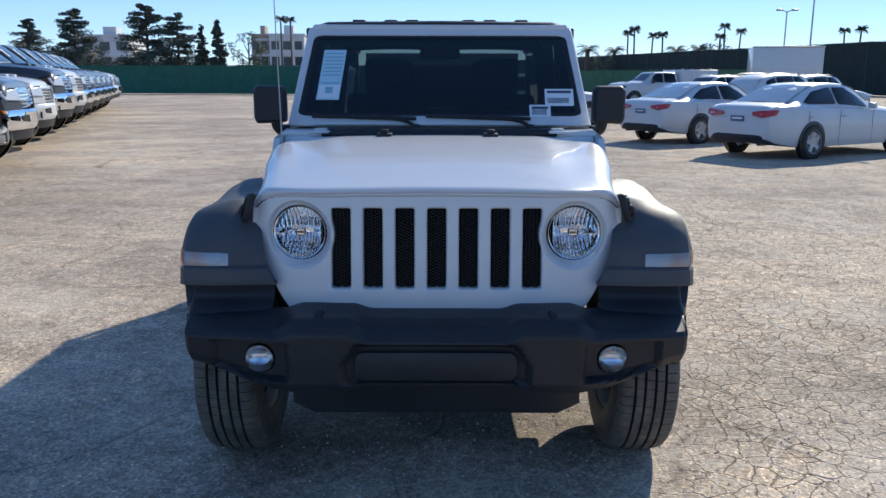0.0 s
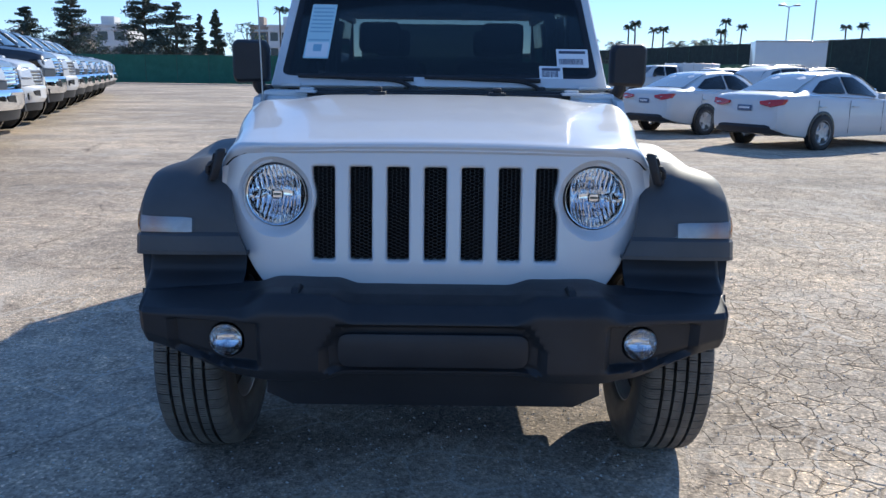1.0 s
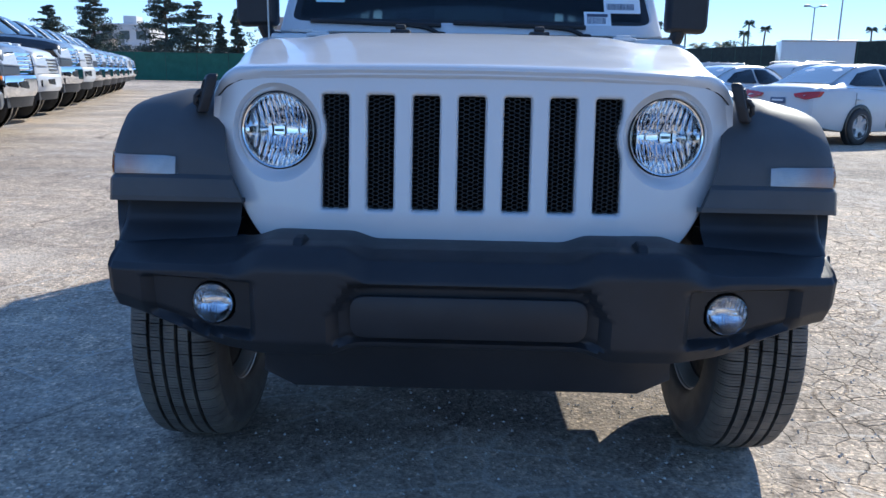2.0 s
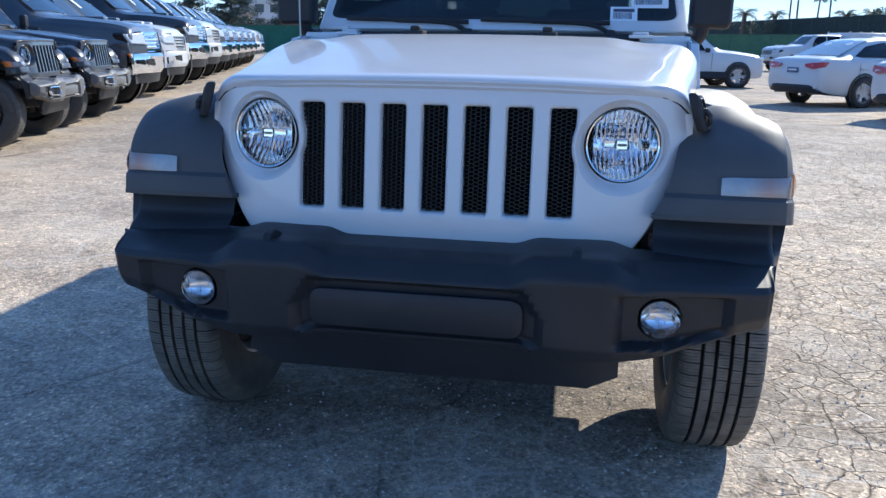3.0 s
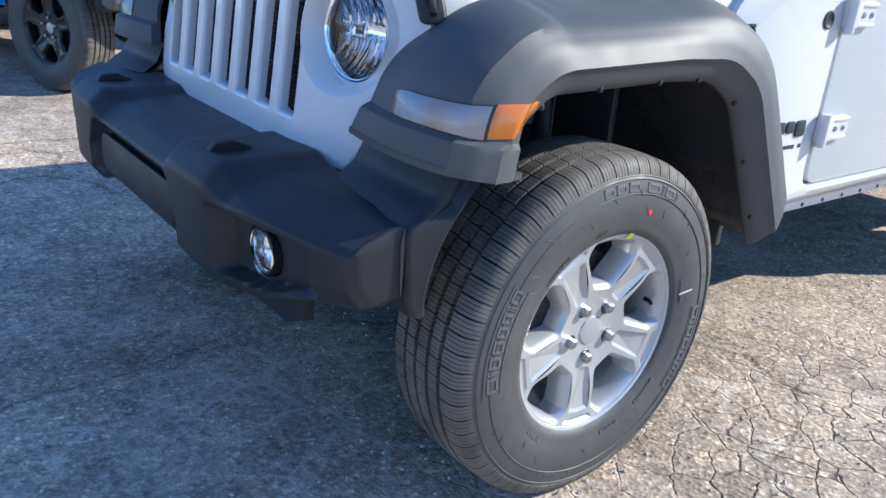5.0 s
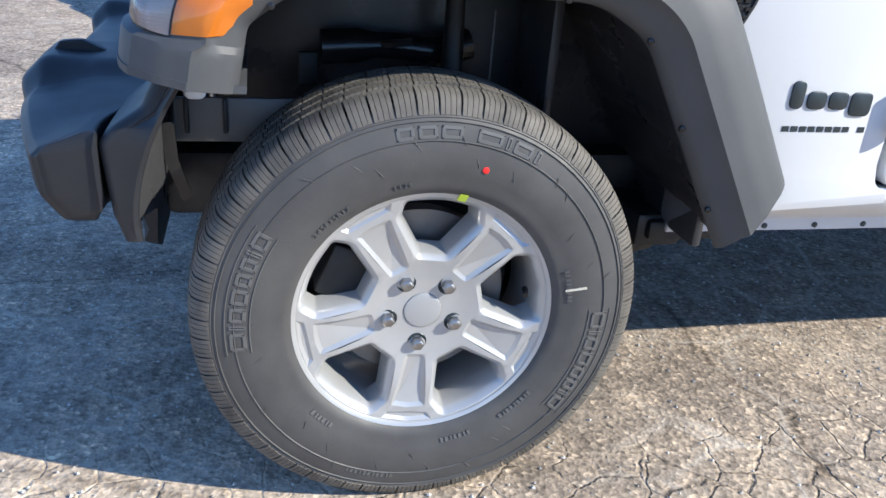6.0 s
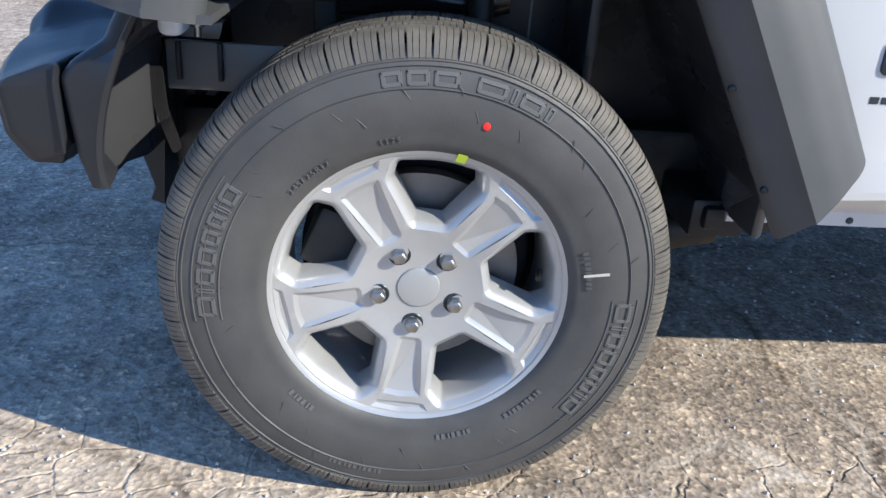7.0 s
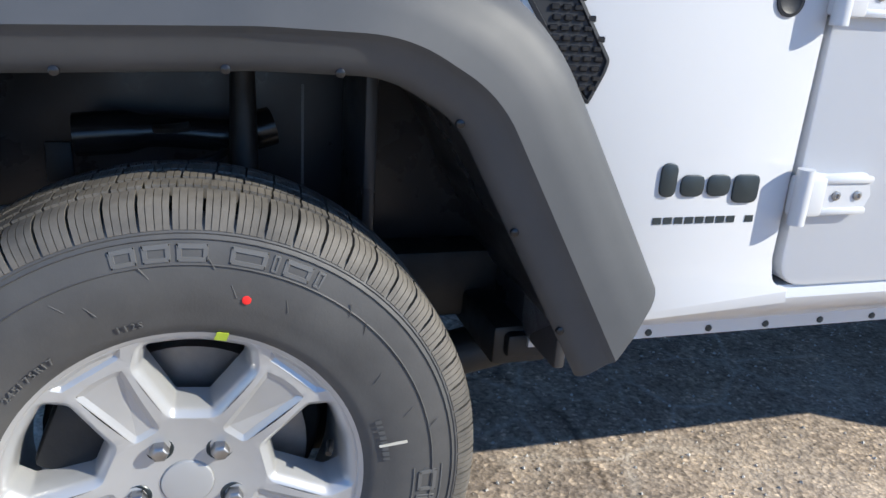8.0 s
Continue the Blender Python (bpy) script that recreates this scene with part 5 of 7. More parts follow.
        for i in range(10):
            for j in range(5):
                cy, cz = 0.50 + 0.0175 * j + 0.004 * (i % 2), 0.905 + 0.0135 * i
                inside = all(((vent[k] - vent[k - 1]).x * (cz - vent[k - 1].y) - (vent[k] - vent[k - 1]).y * (cy - vent[k - 1].x)) <= 0.00012 for k in range(len(vent)) if (vent[k] - vent[k - 1]).length > 1e-3)
                if inside:
                    cells.append(rbox(X + 0.001, X + 0.005, cy - 0.0065, cy + 0.0065, cz - 0.0042, cz + 0.0042, 0.0015, 1))
        if cells:
            for cell in cells:
                part("vent_cell", moved(cell, m), GLOSS_BLACK, vt)
        part("body_plug", moved(lathe([(X - 0.004, 0.024), (X + 0.003, 0.024), (X + 0.004, 0.019), (X + 0.002, 0.016), (X + 0.002, 0.0)], 24), m @ Matrix.Translation((0, 0.878, 1.040))), PLASTIC, offroader, "round black body plug")
    # maker's badge drawn as plain shapes on one flank, model name as small bars
    marks = [((0.705, 0.733), 0.0), ((0.742, 0.783), 0.0), ((0.790, 0.831), 0.0), ((0.838, 0.885), -0.012)]
    for k, ((y0, y1), dz) in enumerate(marks):
        top = 0.795 if k == 0 else 0.776
        bm = slab(rounded([(y0, 0.742 + dz), (y1, 0.742 + dz), (y1, top), (y0, top)], 0.013, 4), lambda u, v, h: (X + h, u, v), ((0, 0.0), (0, 0.004), (0.002, 0.005)))
        part("badge_piece", bm, BADGE, offroader, "dark grey badge, plain raised shape")
    for k in range(9):
        u0 = 0.703 + 0.0192 * k + (0.016 if k == 8 else 0.0)
        bars([(u0, u0 + 0.0150, 0.697, 0.708)], lambda u, v, h: (X + 0.0005 + h, u, v), BADGE, "name_bar", offroader, "small dark raised bar")

    # windscreen and roof
    def screen(u, v, h):
        """Along the windscreen: v = 0 at its foot, 1 at its head."""
        return (u, 0.955 + 0.36 * v - 0.94 * h, 1.300 + 0.475 * v + 0.34 * h)

    frame_o = rounded([(-0.785, -0.03), (0.785, -0.03), (0.722, 1.06), (-0.722, 1.06)], [0.01, 0.01, 0.05, 0.05], 5)
    frame_i = rounded([(-0.742, 0.07), (0.742, 0.07), (0.688, 0.955), (-0.688, 0.955)], [0.06, 0.06, 0.06, 0.06], 5)
    fr = bmesh.new()
    rows = [[screen(p.x, p.y, h) for p in ring] for ring, h in ((frame_o, -0.03), (frame_o, 0.0), (inset(frame_o, 0.008), 0.008), (inset(frame_i, -0.006), 0.008), (frame_i, 0.003), (frame_i, -0.03))]
    wf = painted(part("windscreen_frame", loft(rows, cap=False, loop=True), WHITE, offroader, "white windscreen frame"))
    edge = [[screen(p.x, p.y, h) for p in ring] for ring, h in ((frame_i, 0.0015), (inset(frame_i, 0.030), 0.0015), (inset(frame_i, 0.030), 0.0), (frame_i, 0.0))]
    part("glass_border", loft(edge, cap=False, loop=True), GLOSS_BLACK, wf, "black glass border")
    part("windscreen", slab(inset(frame_i, -0.004), screen, ((0, -0.005), (0, 0.0))), GLASS, wf, "dark reflecting windscreen")
    for s in (1, -1):
        painted(part("frame_bracket", rbox(s * 0.69 - 0.045, s * 0.69 + 0.045, 0.925, 0.945, 1.285, 1.302, 0.004), WHITE, wf))
    part("cowl_grille", merged(rbox(-0.60, 0.60, 0.78, 0.95, 1.262, 1.278, 0.006), rbox(-0.62, 0.62, 0.74, 0.78, 1.250, 1.268, 0.004)), PLASTIC, offroader, "black cowl grille under the windscreen")
    painted(part("cowl_top", merged(rbox(-0.775, -0.58, 0.735, 0.97, 1.240, 1.272, 0.010), rbox(0.58, 0.775, 0.735, 0.97, 1.240, 1.272, 0.010), rbox(-0.76, 0.76, 0.70, 0.97, 0.60, 1.245, 0.010)), WHITE, offroader, "white cowl"))
    for x0, x1 in ((-0.12, -0.66), (0.47, -0.07)):
        arm = tube(spline([(x0, 0.92, 1.283), (x0 - 0.09, 0.945, 1.318), (x1 + 0.22, 0.955, 1.327)], 5), 0.009, 8)
        blade = tube([(x0 + 0.0, 0.945, 1.323), (x1, 0.960, 1.335)], 0.010, 8)
        pivot = moved(lathe([(0.0, 0.024), (0.02, 0.02), (0.024, 0.0)], 16, "z"), Matrix.Translation((x0, 0.915, 1.274)))
        part("wiper", merged(arm, blade, pivot), PLASTIC, offroader, "black windscreen wiper")
    # stickers behind the glass
    st = part("window_sticker", slab(rounded([(-0.655, 0.24), (-0.535, 0.24), (-0.535, 0.79), (-0.655, 0.79)], 0.004, 2), lambda u, v, h: screen(u - 0.045 * (v - 0.15) * -1, v, h), ((0, 0.0018), (0, 0.0024))), PAPER_BLUE, offroader, "pale blue paper window label")
    bars([(-0.645, -0.545, 0.74 - 0.04 * k, 0.755 - 0.04 * k) for k in range(7)] + [(-0.645, -0.545, 0.415, 0.430), (-0.615, -0.575, 0.31, 0.38)], lambda u, v, h: screen(u + 0.045 * (v - 0.15), v, h + 0.0030), INK_BLUE, "print_bar", st)
    part("label_foot", slab(rounded([(-0.648, 0.255), (-0.542, 0.255), (-0.542, 0.40), (-0.648, 0.40)], 0.002, 2), lambda u, v, h: screen(u + 0.045 * (v - 0.15), v, h), ((0, 0.0024), (0, 0.0029))), PAPER, st)
    for u0, u1, v0, v1 in ((0.555, 0.705, 0.18, 0.36), (0.470, 0.580, 0.055, 0.19)):
        st = part("window_sticker", slab(rounded([(u0, v0), (u1, v0), (u1, v1), (u0, v1)], 0.003, 2), screen, ((0, 0.0015), (0, 0.0022))), PAPER, offroader, "white paper stock label with printed bars")
        rnd = random.Random(int(u0 * 100))
        bars([(u0 + 0.012, u1 - 0.012, v1 - 0.045, v1 - 0.018)] + [(u0 + 0.012 + 0.006 * k, u0 + 0.0145 + 0.006 * k + 0.002 * rnd.random(), v0 + 0.03, v0 + 0.085) for k in range(int((u1 - u0 - 0.03) / 0.006))], lambda u, v, h: screen(u, v, h + 0.0022), INK, "print_bar", st)
    # roof, rear and pillars
    part("roof", loft([[(-0.715 + 0.03 * e, y, 1.775), (-0.70 + 0.03 * e, y, 1.815 - 0.01 * e), (-0.62, y, 1.835 - 0.012 * e), (0, y, 1.842 - 0.012 * e), (0.62, y, 1.835 - 0.012 * e), (0.70 - 0.03 * e, y, 1.815 - 0.01 * e), (0.715 - 0.03 * e, y, 1.775)] for y, e in ((1.335, 1.0), (1.36, 0.3), (1.42, 0.0), (2.6, 0.0), (3.80, 0.2), (3.9, 1.0))]), PLASTIC, offroader, "black hard top roof")
    for x in (-0.46, -0.28, -0.16, 0.16, 0.28, 0.46):
        part("roof_rib", rbox(x - 0.035, x + 0.035, 1.45, 3.7, 1.836, 1.850, 0.006), PLASTIC, offroader)
    painted(part("windscreen_header", rbox(-0.70, 0.70, 1.315, 1.365, 1.778, 1.816, 0.012), WHITE, offroader, "white windscreen header"))
    part("top_side", merged(*[rbox(s * 0.745 - 0.02, s * 0.745 + 0.02, y0, y1, 1.275, 1.79, 0.01) for s in (1, -1) for y0, y1 in ((1.93, 1.99), (2.68, 2.76), (3.84, 3.90))],
                            *[rbox(s * 0.725 - 0.02, s * 0.725 + 0.02, 1.36, 3.9, 1.735, 1.80, 0.01) for s in (1, -1)]), PLASTIC, offroader, "black hard top pillars")
    for s in (1, -1):
        part("quarter_window", slab(rounded([(2.77, 1.29), (3.83, 1.29), (3.80, 1.74), (2.77, 1.74)], 0.03, 3), lambda u, v, q: (s * (q - 0.06 * (v - 1.28)), u, v), ((0, 0.757), (0, 0.762))), TINT, offroader, "dark tinted quarter window")
    painted(part("tailgate", merged(rbox(-0.76, 0.76, 3.87, 3.93, 0.56, 1.275, 0.015)), WHITE, offroader, "white tailgate"))
    part("rear_window", rbox(-0.66, 0.66, 3.872, 3.880, 1.30, 1.74, 0.0), TINT, offroader, "dark tinted rear window")
    part("spare_wheel", lathe([(3.93, 0.10), (3.95, 0.22), (3.95, 0.39), (4.12, 0.395), (4.16, 0.36), (4.16, 0.23), (4.10, 0.2), (4.10, 0.0)], 40, "y"), RUBBER, offroader, "spare wheel").matrix_basis = Matrix.Translation((0.05, 0, 1.0))
    part("rear_bumper", rbox(-0.80, 0.80, 3.93, 4.10, 0.50, 0.66, 0.03), PLASTIC, offroader)
    # mirrors and aerial
    for s in (1, -1):
        head = rounded([(0.775, 1.306), (0.925, 1.300), (0.937, 1.33), (0.937, 1.47), (0.915, 1.492), (0.79, 1.490), (0.775, 1.46)], 0.022, 4)
        mir = part("door_mirror", merged(slab(head, lambda u, v, h: (s * u, 0.83 + h, v), ((0.016, 0.0), (0.007, 0.008), (0.0, 0.030), (0.0, 0.075), (0.004, 0.082), (0.010, 0.078))),
                                         tube(spline([(s * 0.80, 0.98, 1.262), (s * 0.815, 0.93, 1.262), (s * 0.825, 0.885, 1.285), (s * 0.83, 0.875, 1.32)], 4), [0.03] * 4 + [0.028] * 9, 10)), PLASTIC, offroader, "black door mirror")
        part("mirror_glass", slab(inset(head, 0.014), lambda u, v, h: (s * u, 0.908 + h, v), ((0, 0.0), (0, 0.002))), CHROME, mir, "mirror glass")
    part("aerial", merged(tube([(-0.752, 0.62, 1.19), (-0.757, 0.63, 1.4), (-0.775, 0.66, 2.06)], [0.004, 0.003, 0.0022], 8), moved(lathe([(0.0, 0.014), (0.015, 0.010), (0.02, 0.004)], 12, "z"), Matrix.Translation((-0.752, 0.62, 1.19)))), STEEL, offroader, "thin whip aerial")

    # cabin
    part("dashboard", loft([[(x, 1.00, 1.24), (x, 1.02, 1.295), (x, 1.12, 1.31), (x, 1.26, 1.27), (x, 1.30, 1.15), (x, 1.20, 0.95), (x, 1.0, 0.95)] for x in (-0.72, -0.4, 0.0, 0.4, 0.72)]), PLASTIC, offroader, "black dashboard")
    wheel = part("steering_wheel", moved(merged(lathe([(0.016 * math.cos(a), 0.185 + 0.016 * math.sin(a)) for a in [2 * math.pi * q / 10 for q in range(10)]], 40, "y", closed=True), rbox(-0.17, 0.17, -0.012, 0.012, -0.02, 0.02, 0.006), rbox(-0.05, 0.05, -0.03, 0.02, -0.05, 0.05, 0.015)), Matrix.Translation((0.38, 1.42, 1.20)) @ Matrix.Rotation(radians(-25), 4, "X")), PLASTIC, offroader, "black steering wheel")
    for x, y in ((-0.38, 1.85), (0.38, 1.85), (-0.36, 2.75), (0.36, 2.75)):
        cush = rbox(x - 0.25, x + 0.25, y - 0.27, y + 0.24, 0.72, 0.88, 0.05, 3)
        back = moved(rbox(-0.25, 0.25, -0.07, 0.07, 0.0, 0.60, 0.05, 3), Matrix.Translation((x, y + 0.24, 0.84)) @ Matrix.Rotation(radians(-14), 4, "X"))
        headr = moved(rbox(-0.13, 0.13, -0.05, 0.05, 0.0, 0.19, 0.04, 3), Matrix.Translation((x, y + 0.40, 1.47)) @ Matrix.Rotation(radians(-10), 4, "X"))
        part("seat", merged(cush, back, headr), CLOTH, offroader, "black cloth seat with headrest")
    part("roll_bar", merged(*[tube(spline([(s * 0.66, 2.05, 0.9), (s * 0.66, 2.06, 1.5), (s * 0.62, 2.06, 1.70), (s * 0.45, 2.06, 1.74), (0, 2.06, 1.74)], 5), 0.035, 10) for s in (1, -1)]), PLASTIC, offroader, "black padded roll bar")
    part("rear_view_mirror", rbox(-0.11, 0.11, 1.30, 1.33, 1.63, 1.69, 0.012), PLASTIC, offroader, "black rear view mirror")
    return offroader, P


offroader, GROUPS = build_offroader()


# ---- other parked vehicles ----
WHEEL_PARTS = [o for o in offroader.children if o.name.startswith("wheel") and "arch" not in o.name][0]
PAINTED = {o.name for o in GROUPS["paint"]}


def facing(x, y, deg):
    """The pose of a vehicle whose front axle is at (x, y) and which looks deg degrees from +x towards +y."""
    return Matrix.Translation((x, y, 0)) @ Matrix.Rotation(radians(deg + 90), 4, "Z")


def recolour(ob, mat):
    ob.material_slots[0].link = "OBJECT"
    ob.material_slots[0].material = mat


def fog_bezel_mesh(s):
    loop = rounded([(s * 0.47, 0.545), (s * 0.66, 0.560), (s * 0.70, 0.60), (s * 0.68, 0.652), (s * 0.49, 0.652), (s * 0.455, 0.60)], 0.02, 3)
    rows = [[(p.x, -0.704 + 0.50 * max(0, abs(p.x) - 0.36) ** 2 - h, p.y) for p in inset(loop, d)] for d, h in ((0.0, -0.006), (0.0, 0.010), (0.010, 0.012), (0.014, 0.004), (0.014, -0.006))]
    return loft(rows, cap=False)


BEZELS = None


def parked_offroader(x, y, deg, coat, bump, flare, label):
    """A neighbour of the same make, in its own paint, with a steel bumper."""
    global BEZELS
    names = {o: o.name for o in offroader.children_recursive}
    made = copy_thing(offroader, facing(x, y, deg))
    made.scale = (1.045, 1.045, 1.06)
    tagged(made, label, "car", "row of parked vehicles")
    order = [o for o in offroader.children_recursive]
    for o, src in zip(made.children_recursive, order):
        base = src.name.split(".")[0]
        if not o.data:
            continue
        if src.name in PAINTED or base == "hood_hinge":
            recolour(o, coat)
        elif base in ("front_bumper", "plate_panel"):
            recolour(o, bump)
        elif base in ("fender_flare", "rear_flare"):
            recolour(o, flare)
        elif base == "rim":
            recolour(o, GLOSS_BLACK)
    for o in list(made.children_recursive):
        if o.name.split(".")[0] in ("window_sticker", "print_bar", "label_foot", "aerial", "chalk_mark", "yellow_mark", "red_dot"):
            bpy.data.objects.remove(o)
    if BEZELS is None:
        BEZELS = [part("fog_bezel", fog_bezel_mesh(s), CHROME, made, "bright fog lamp surround") for s in (1, -1)]
    else:
        for b in BEZELS:
            twin(b, made, Matrix.Identity(4))
    return made


parked_offroader(-4.43, 0.85, 23.5, BLUE_PAINT, STEEL_GREY, BLUE_PAINT, "bright blue off-road car with grey steel bumper")
parked_offroader(-5.56, 3.30, 18.0, GREY_PAINT, STEEL_GREY, GREY_PAINT, "grey off-road car with grey bumper, parked in a row")
parked_offroader(-6.54, 6.20, 19.5, BLACK_PAINT, STEEL_GREY, BLACK_PAINT, "black off-road car with grey steel bumper, parked in a row")
parked_offroader(-7.36, 8.62, 18.0, BLACK_PAINT, STEEL_GREY, BLACK_PAINT, "black off-road car beside a pickup, grey bumper")


def hull(stations, n=5):
    """A car body skinned over stations (y, half width, sill, belt, top, half width at the top)."""
    rows = spline([Vector(s) for s in [(*st,) for st in stations]], n)
    rings = []
    for y, w, zs, zb, zt, wt in [tuple(r) for r in rows]:
        half = [(w * 0.80, zs), (w * 0.95, zs + 0.02), (w * 0.985, zs + 0.10), (w, zs + 0.35 * (zb - zs)), (w * 0.992, zs + 0.62 * (zb - zs)), (w * 0.975, zb - 0.07), (w * 0.95, zb - 0.012), (w * 0.925, zb + 0.004)]
        k = smooth(0.0, 0.25, zt - zb)
        half += [(wt + 0.04 + (w * 0.90 - wt - 0.04) * 0.5 * (1 - k * 0.4), zb + (zt - zb) * 0.55), (wt + 0.012, zt - 0.035 - 0.02 * k), (wt * 0.88, zt - 0.010), (wt * 0.5, zt - 0.001), (0.0, zt)]
        rings.append([Vector((x, y, z)) for x, z in half] + [Vector((-x, y, z)) for x, z in half[-2::-1]])
    return loft(rings), rings


def between(stations, y):
    ys = [s[0] for s in stations]
    return [float(np.interp(y, ys, [s[k] for s in stations])) for k in range(1, 6)]


def side_glass(stations, poly, s):
    """A window on the cabin's flank: poly of (y, share of the way from belt to roof)."""

    def place(u, v, h):
        w, zs, zb, zt, wt = between(stations, u)
        x = w * 0.93 + (wt + 0.018 - w * 0.93) * v
        return (s * (x + h), u, zb + 0.01 + (zt - 0.05 - zb) * v)

    return slab(rounded(poly, 0.05, 3), place, ((0, -0.01), (0, 0.006), (0.01, 0.009)))


def end_glass(stations, y0, y1, share):
    """Front or rear screen, laid along the rising roofline."""
    rings = []
    for k in range(7):
        y = y0 + (y1 - y0) * k / 6
        w, zs, zb, zt, wt = between(stations, y)
        rings.append([Vector((wt * share * q / 4, y, zt + 0.010 - 0.012 * (q / 4) ** 2)) for q in range(-4, 5)])
    low = [[p + Vector((0, 0, -0.012)) for p in r] for r in rings]
    bm = bmesh.new()
    a = [[bm.verts.new(p) for p in r] for r in rings]
    for i in range(6):
        for j in range(8):
            bm.faces.new((a[i][j], a[i][j + 1], a[i + 1][j + 1], a[i + 1][j]))
    return bm


# tyre rubber of the other cars, its colour darkened for their shade
SHADED_TYRE = grained("dark_tyre_rubber", (0.016, 0.016, 0.016), (0.030, 0.029, 0.028), 9.0, (0.5, 0.7), 200.0, 0.2, 0.0008)


def plain_wheels(car, track, wide, r, axles, rim=ALLOY):
    k = r / TYRE_R
    keep = ("tyre", "rim", "centre_cap", "tread")
    for y in axles:
        for s in (1, -1):
            w = new("wheel")
            w.parent = car
            w["label"] = "alloy wheel with black tyre"
            w.matrix_basis = Matrix.Translation((s * track, y, r - 0.004)) @ Matrix.Diagonal((k * 0.92, k, k, 1)) @ (Matrix.Identity(4) if s > 0 else Matrix.Rotation(math.pi, 4, "Z")) @ Matrix.Rotation(0.7 * y + s, 4, "X")
            for o in WHEEL_PARTS.children:
                if o.name.split(".")[0] in keep:
                    t = twin(o, w, Matrix.Diagonal((1.13, 1.14, 1.14, 1)) @ o.matrix_basis if o.name.startswith(('rim', 'centre_cap')) else o.matrix_basis)
                    if o.name.startswith(('tyre', 'tread')):
                        recolour(t, SHADED_TYRE)
                    if o.name.startswith("rim"):
                        recolour(t, rim)
            # black ring laid on the flank as the arch's dark opening; body stays uncut
            part("wheel_arch", lathe([(-0.05, r * 0.95), (0.004, r * 0.97), (0.004, r * 1.12), (0.0, r * 1.15), (-0.10, r * 1.15)], 32), GLOSS_BLACK, car).matrix_basis = Matrix.Translation((s * (wide + 0.004), y, r + 0.012)) @ (Matrix.Identity(4) if s > 0 else Matrix.Rotation(math.pi, 4, "Z"))


# pale base colour stands in for the sky reflected in the glass
SCREEN = material("dusty_rear_glass", (0.20, 0.235, 0.25), 0.12, 0.0, 1.0)


def tail_lamp(poly, place, car):
    return part("tail_lamp", slab(rounded(poly, 0.02, 3), place, ((0, -0.06), (0, 0.010), (0.008, 0.016))), RED_LENS, car, "red tail lamp")


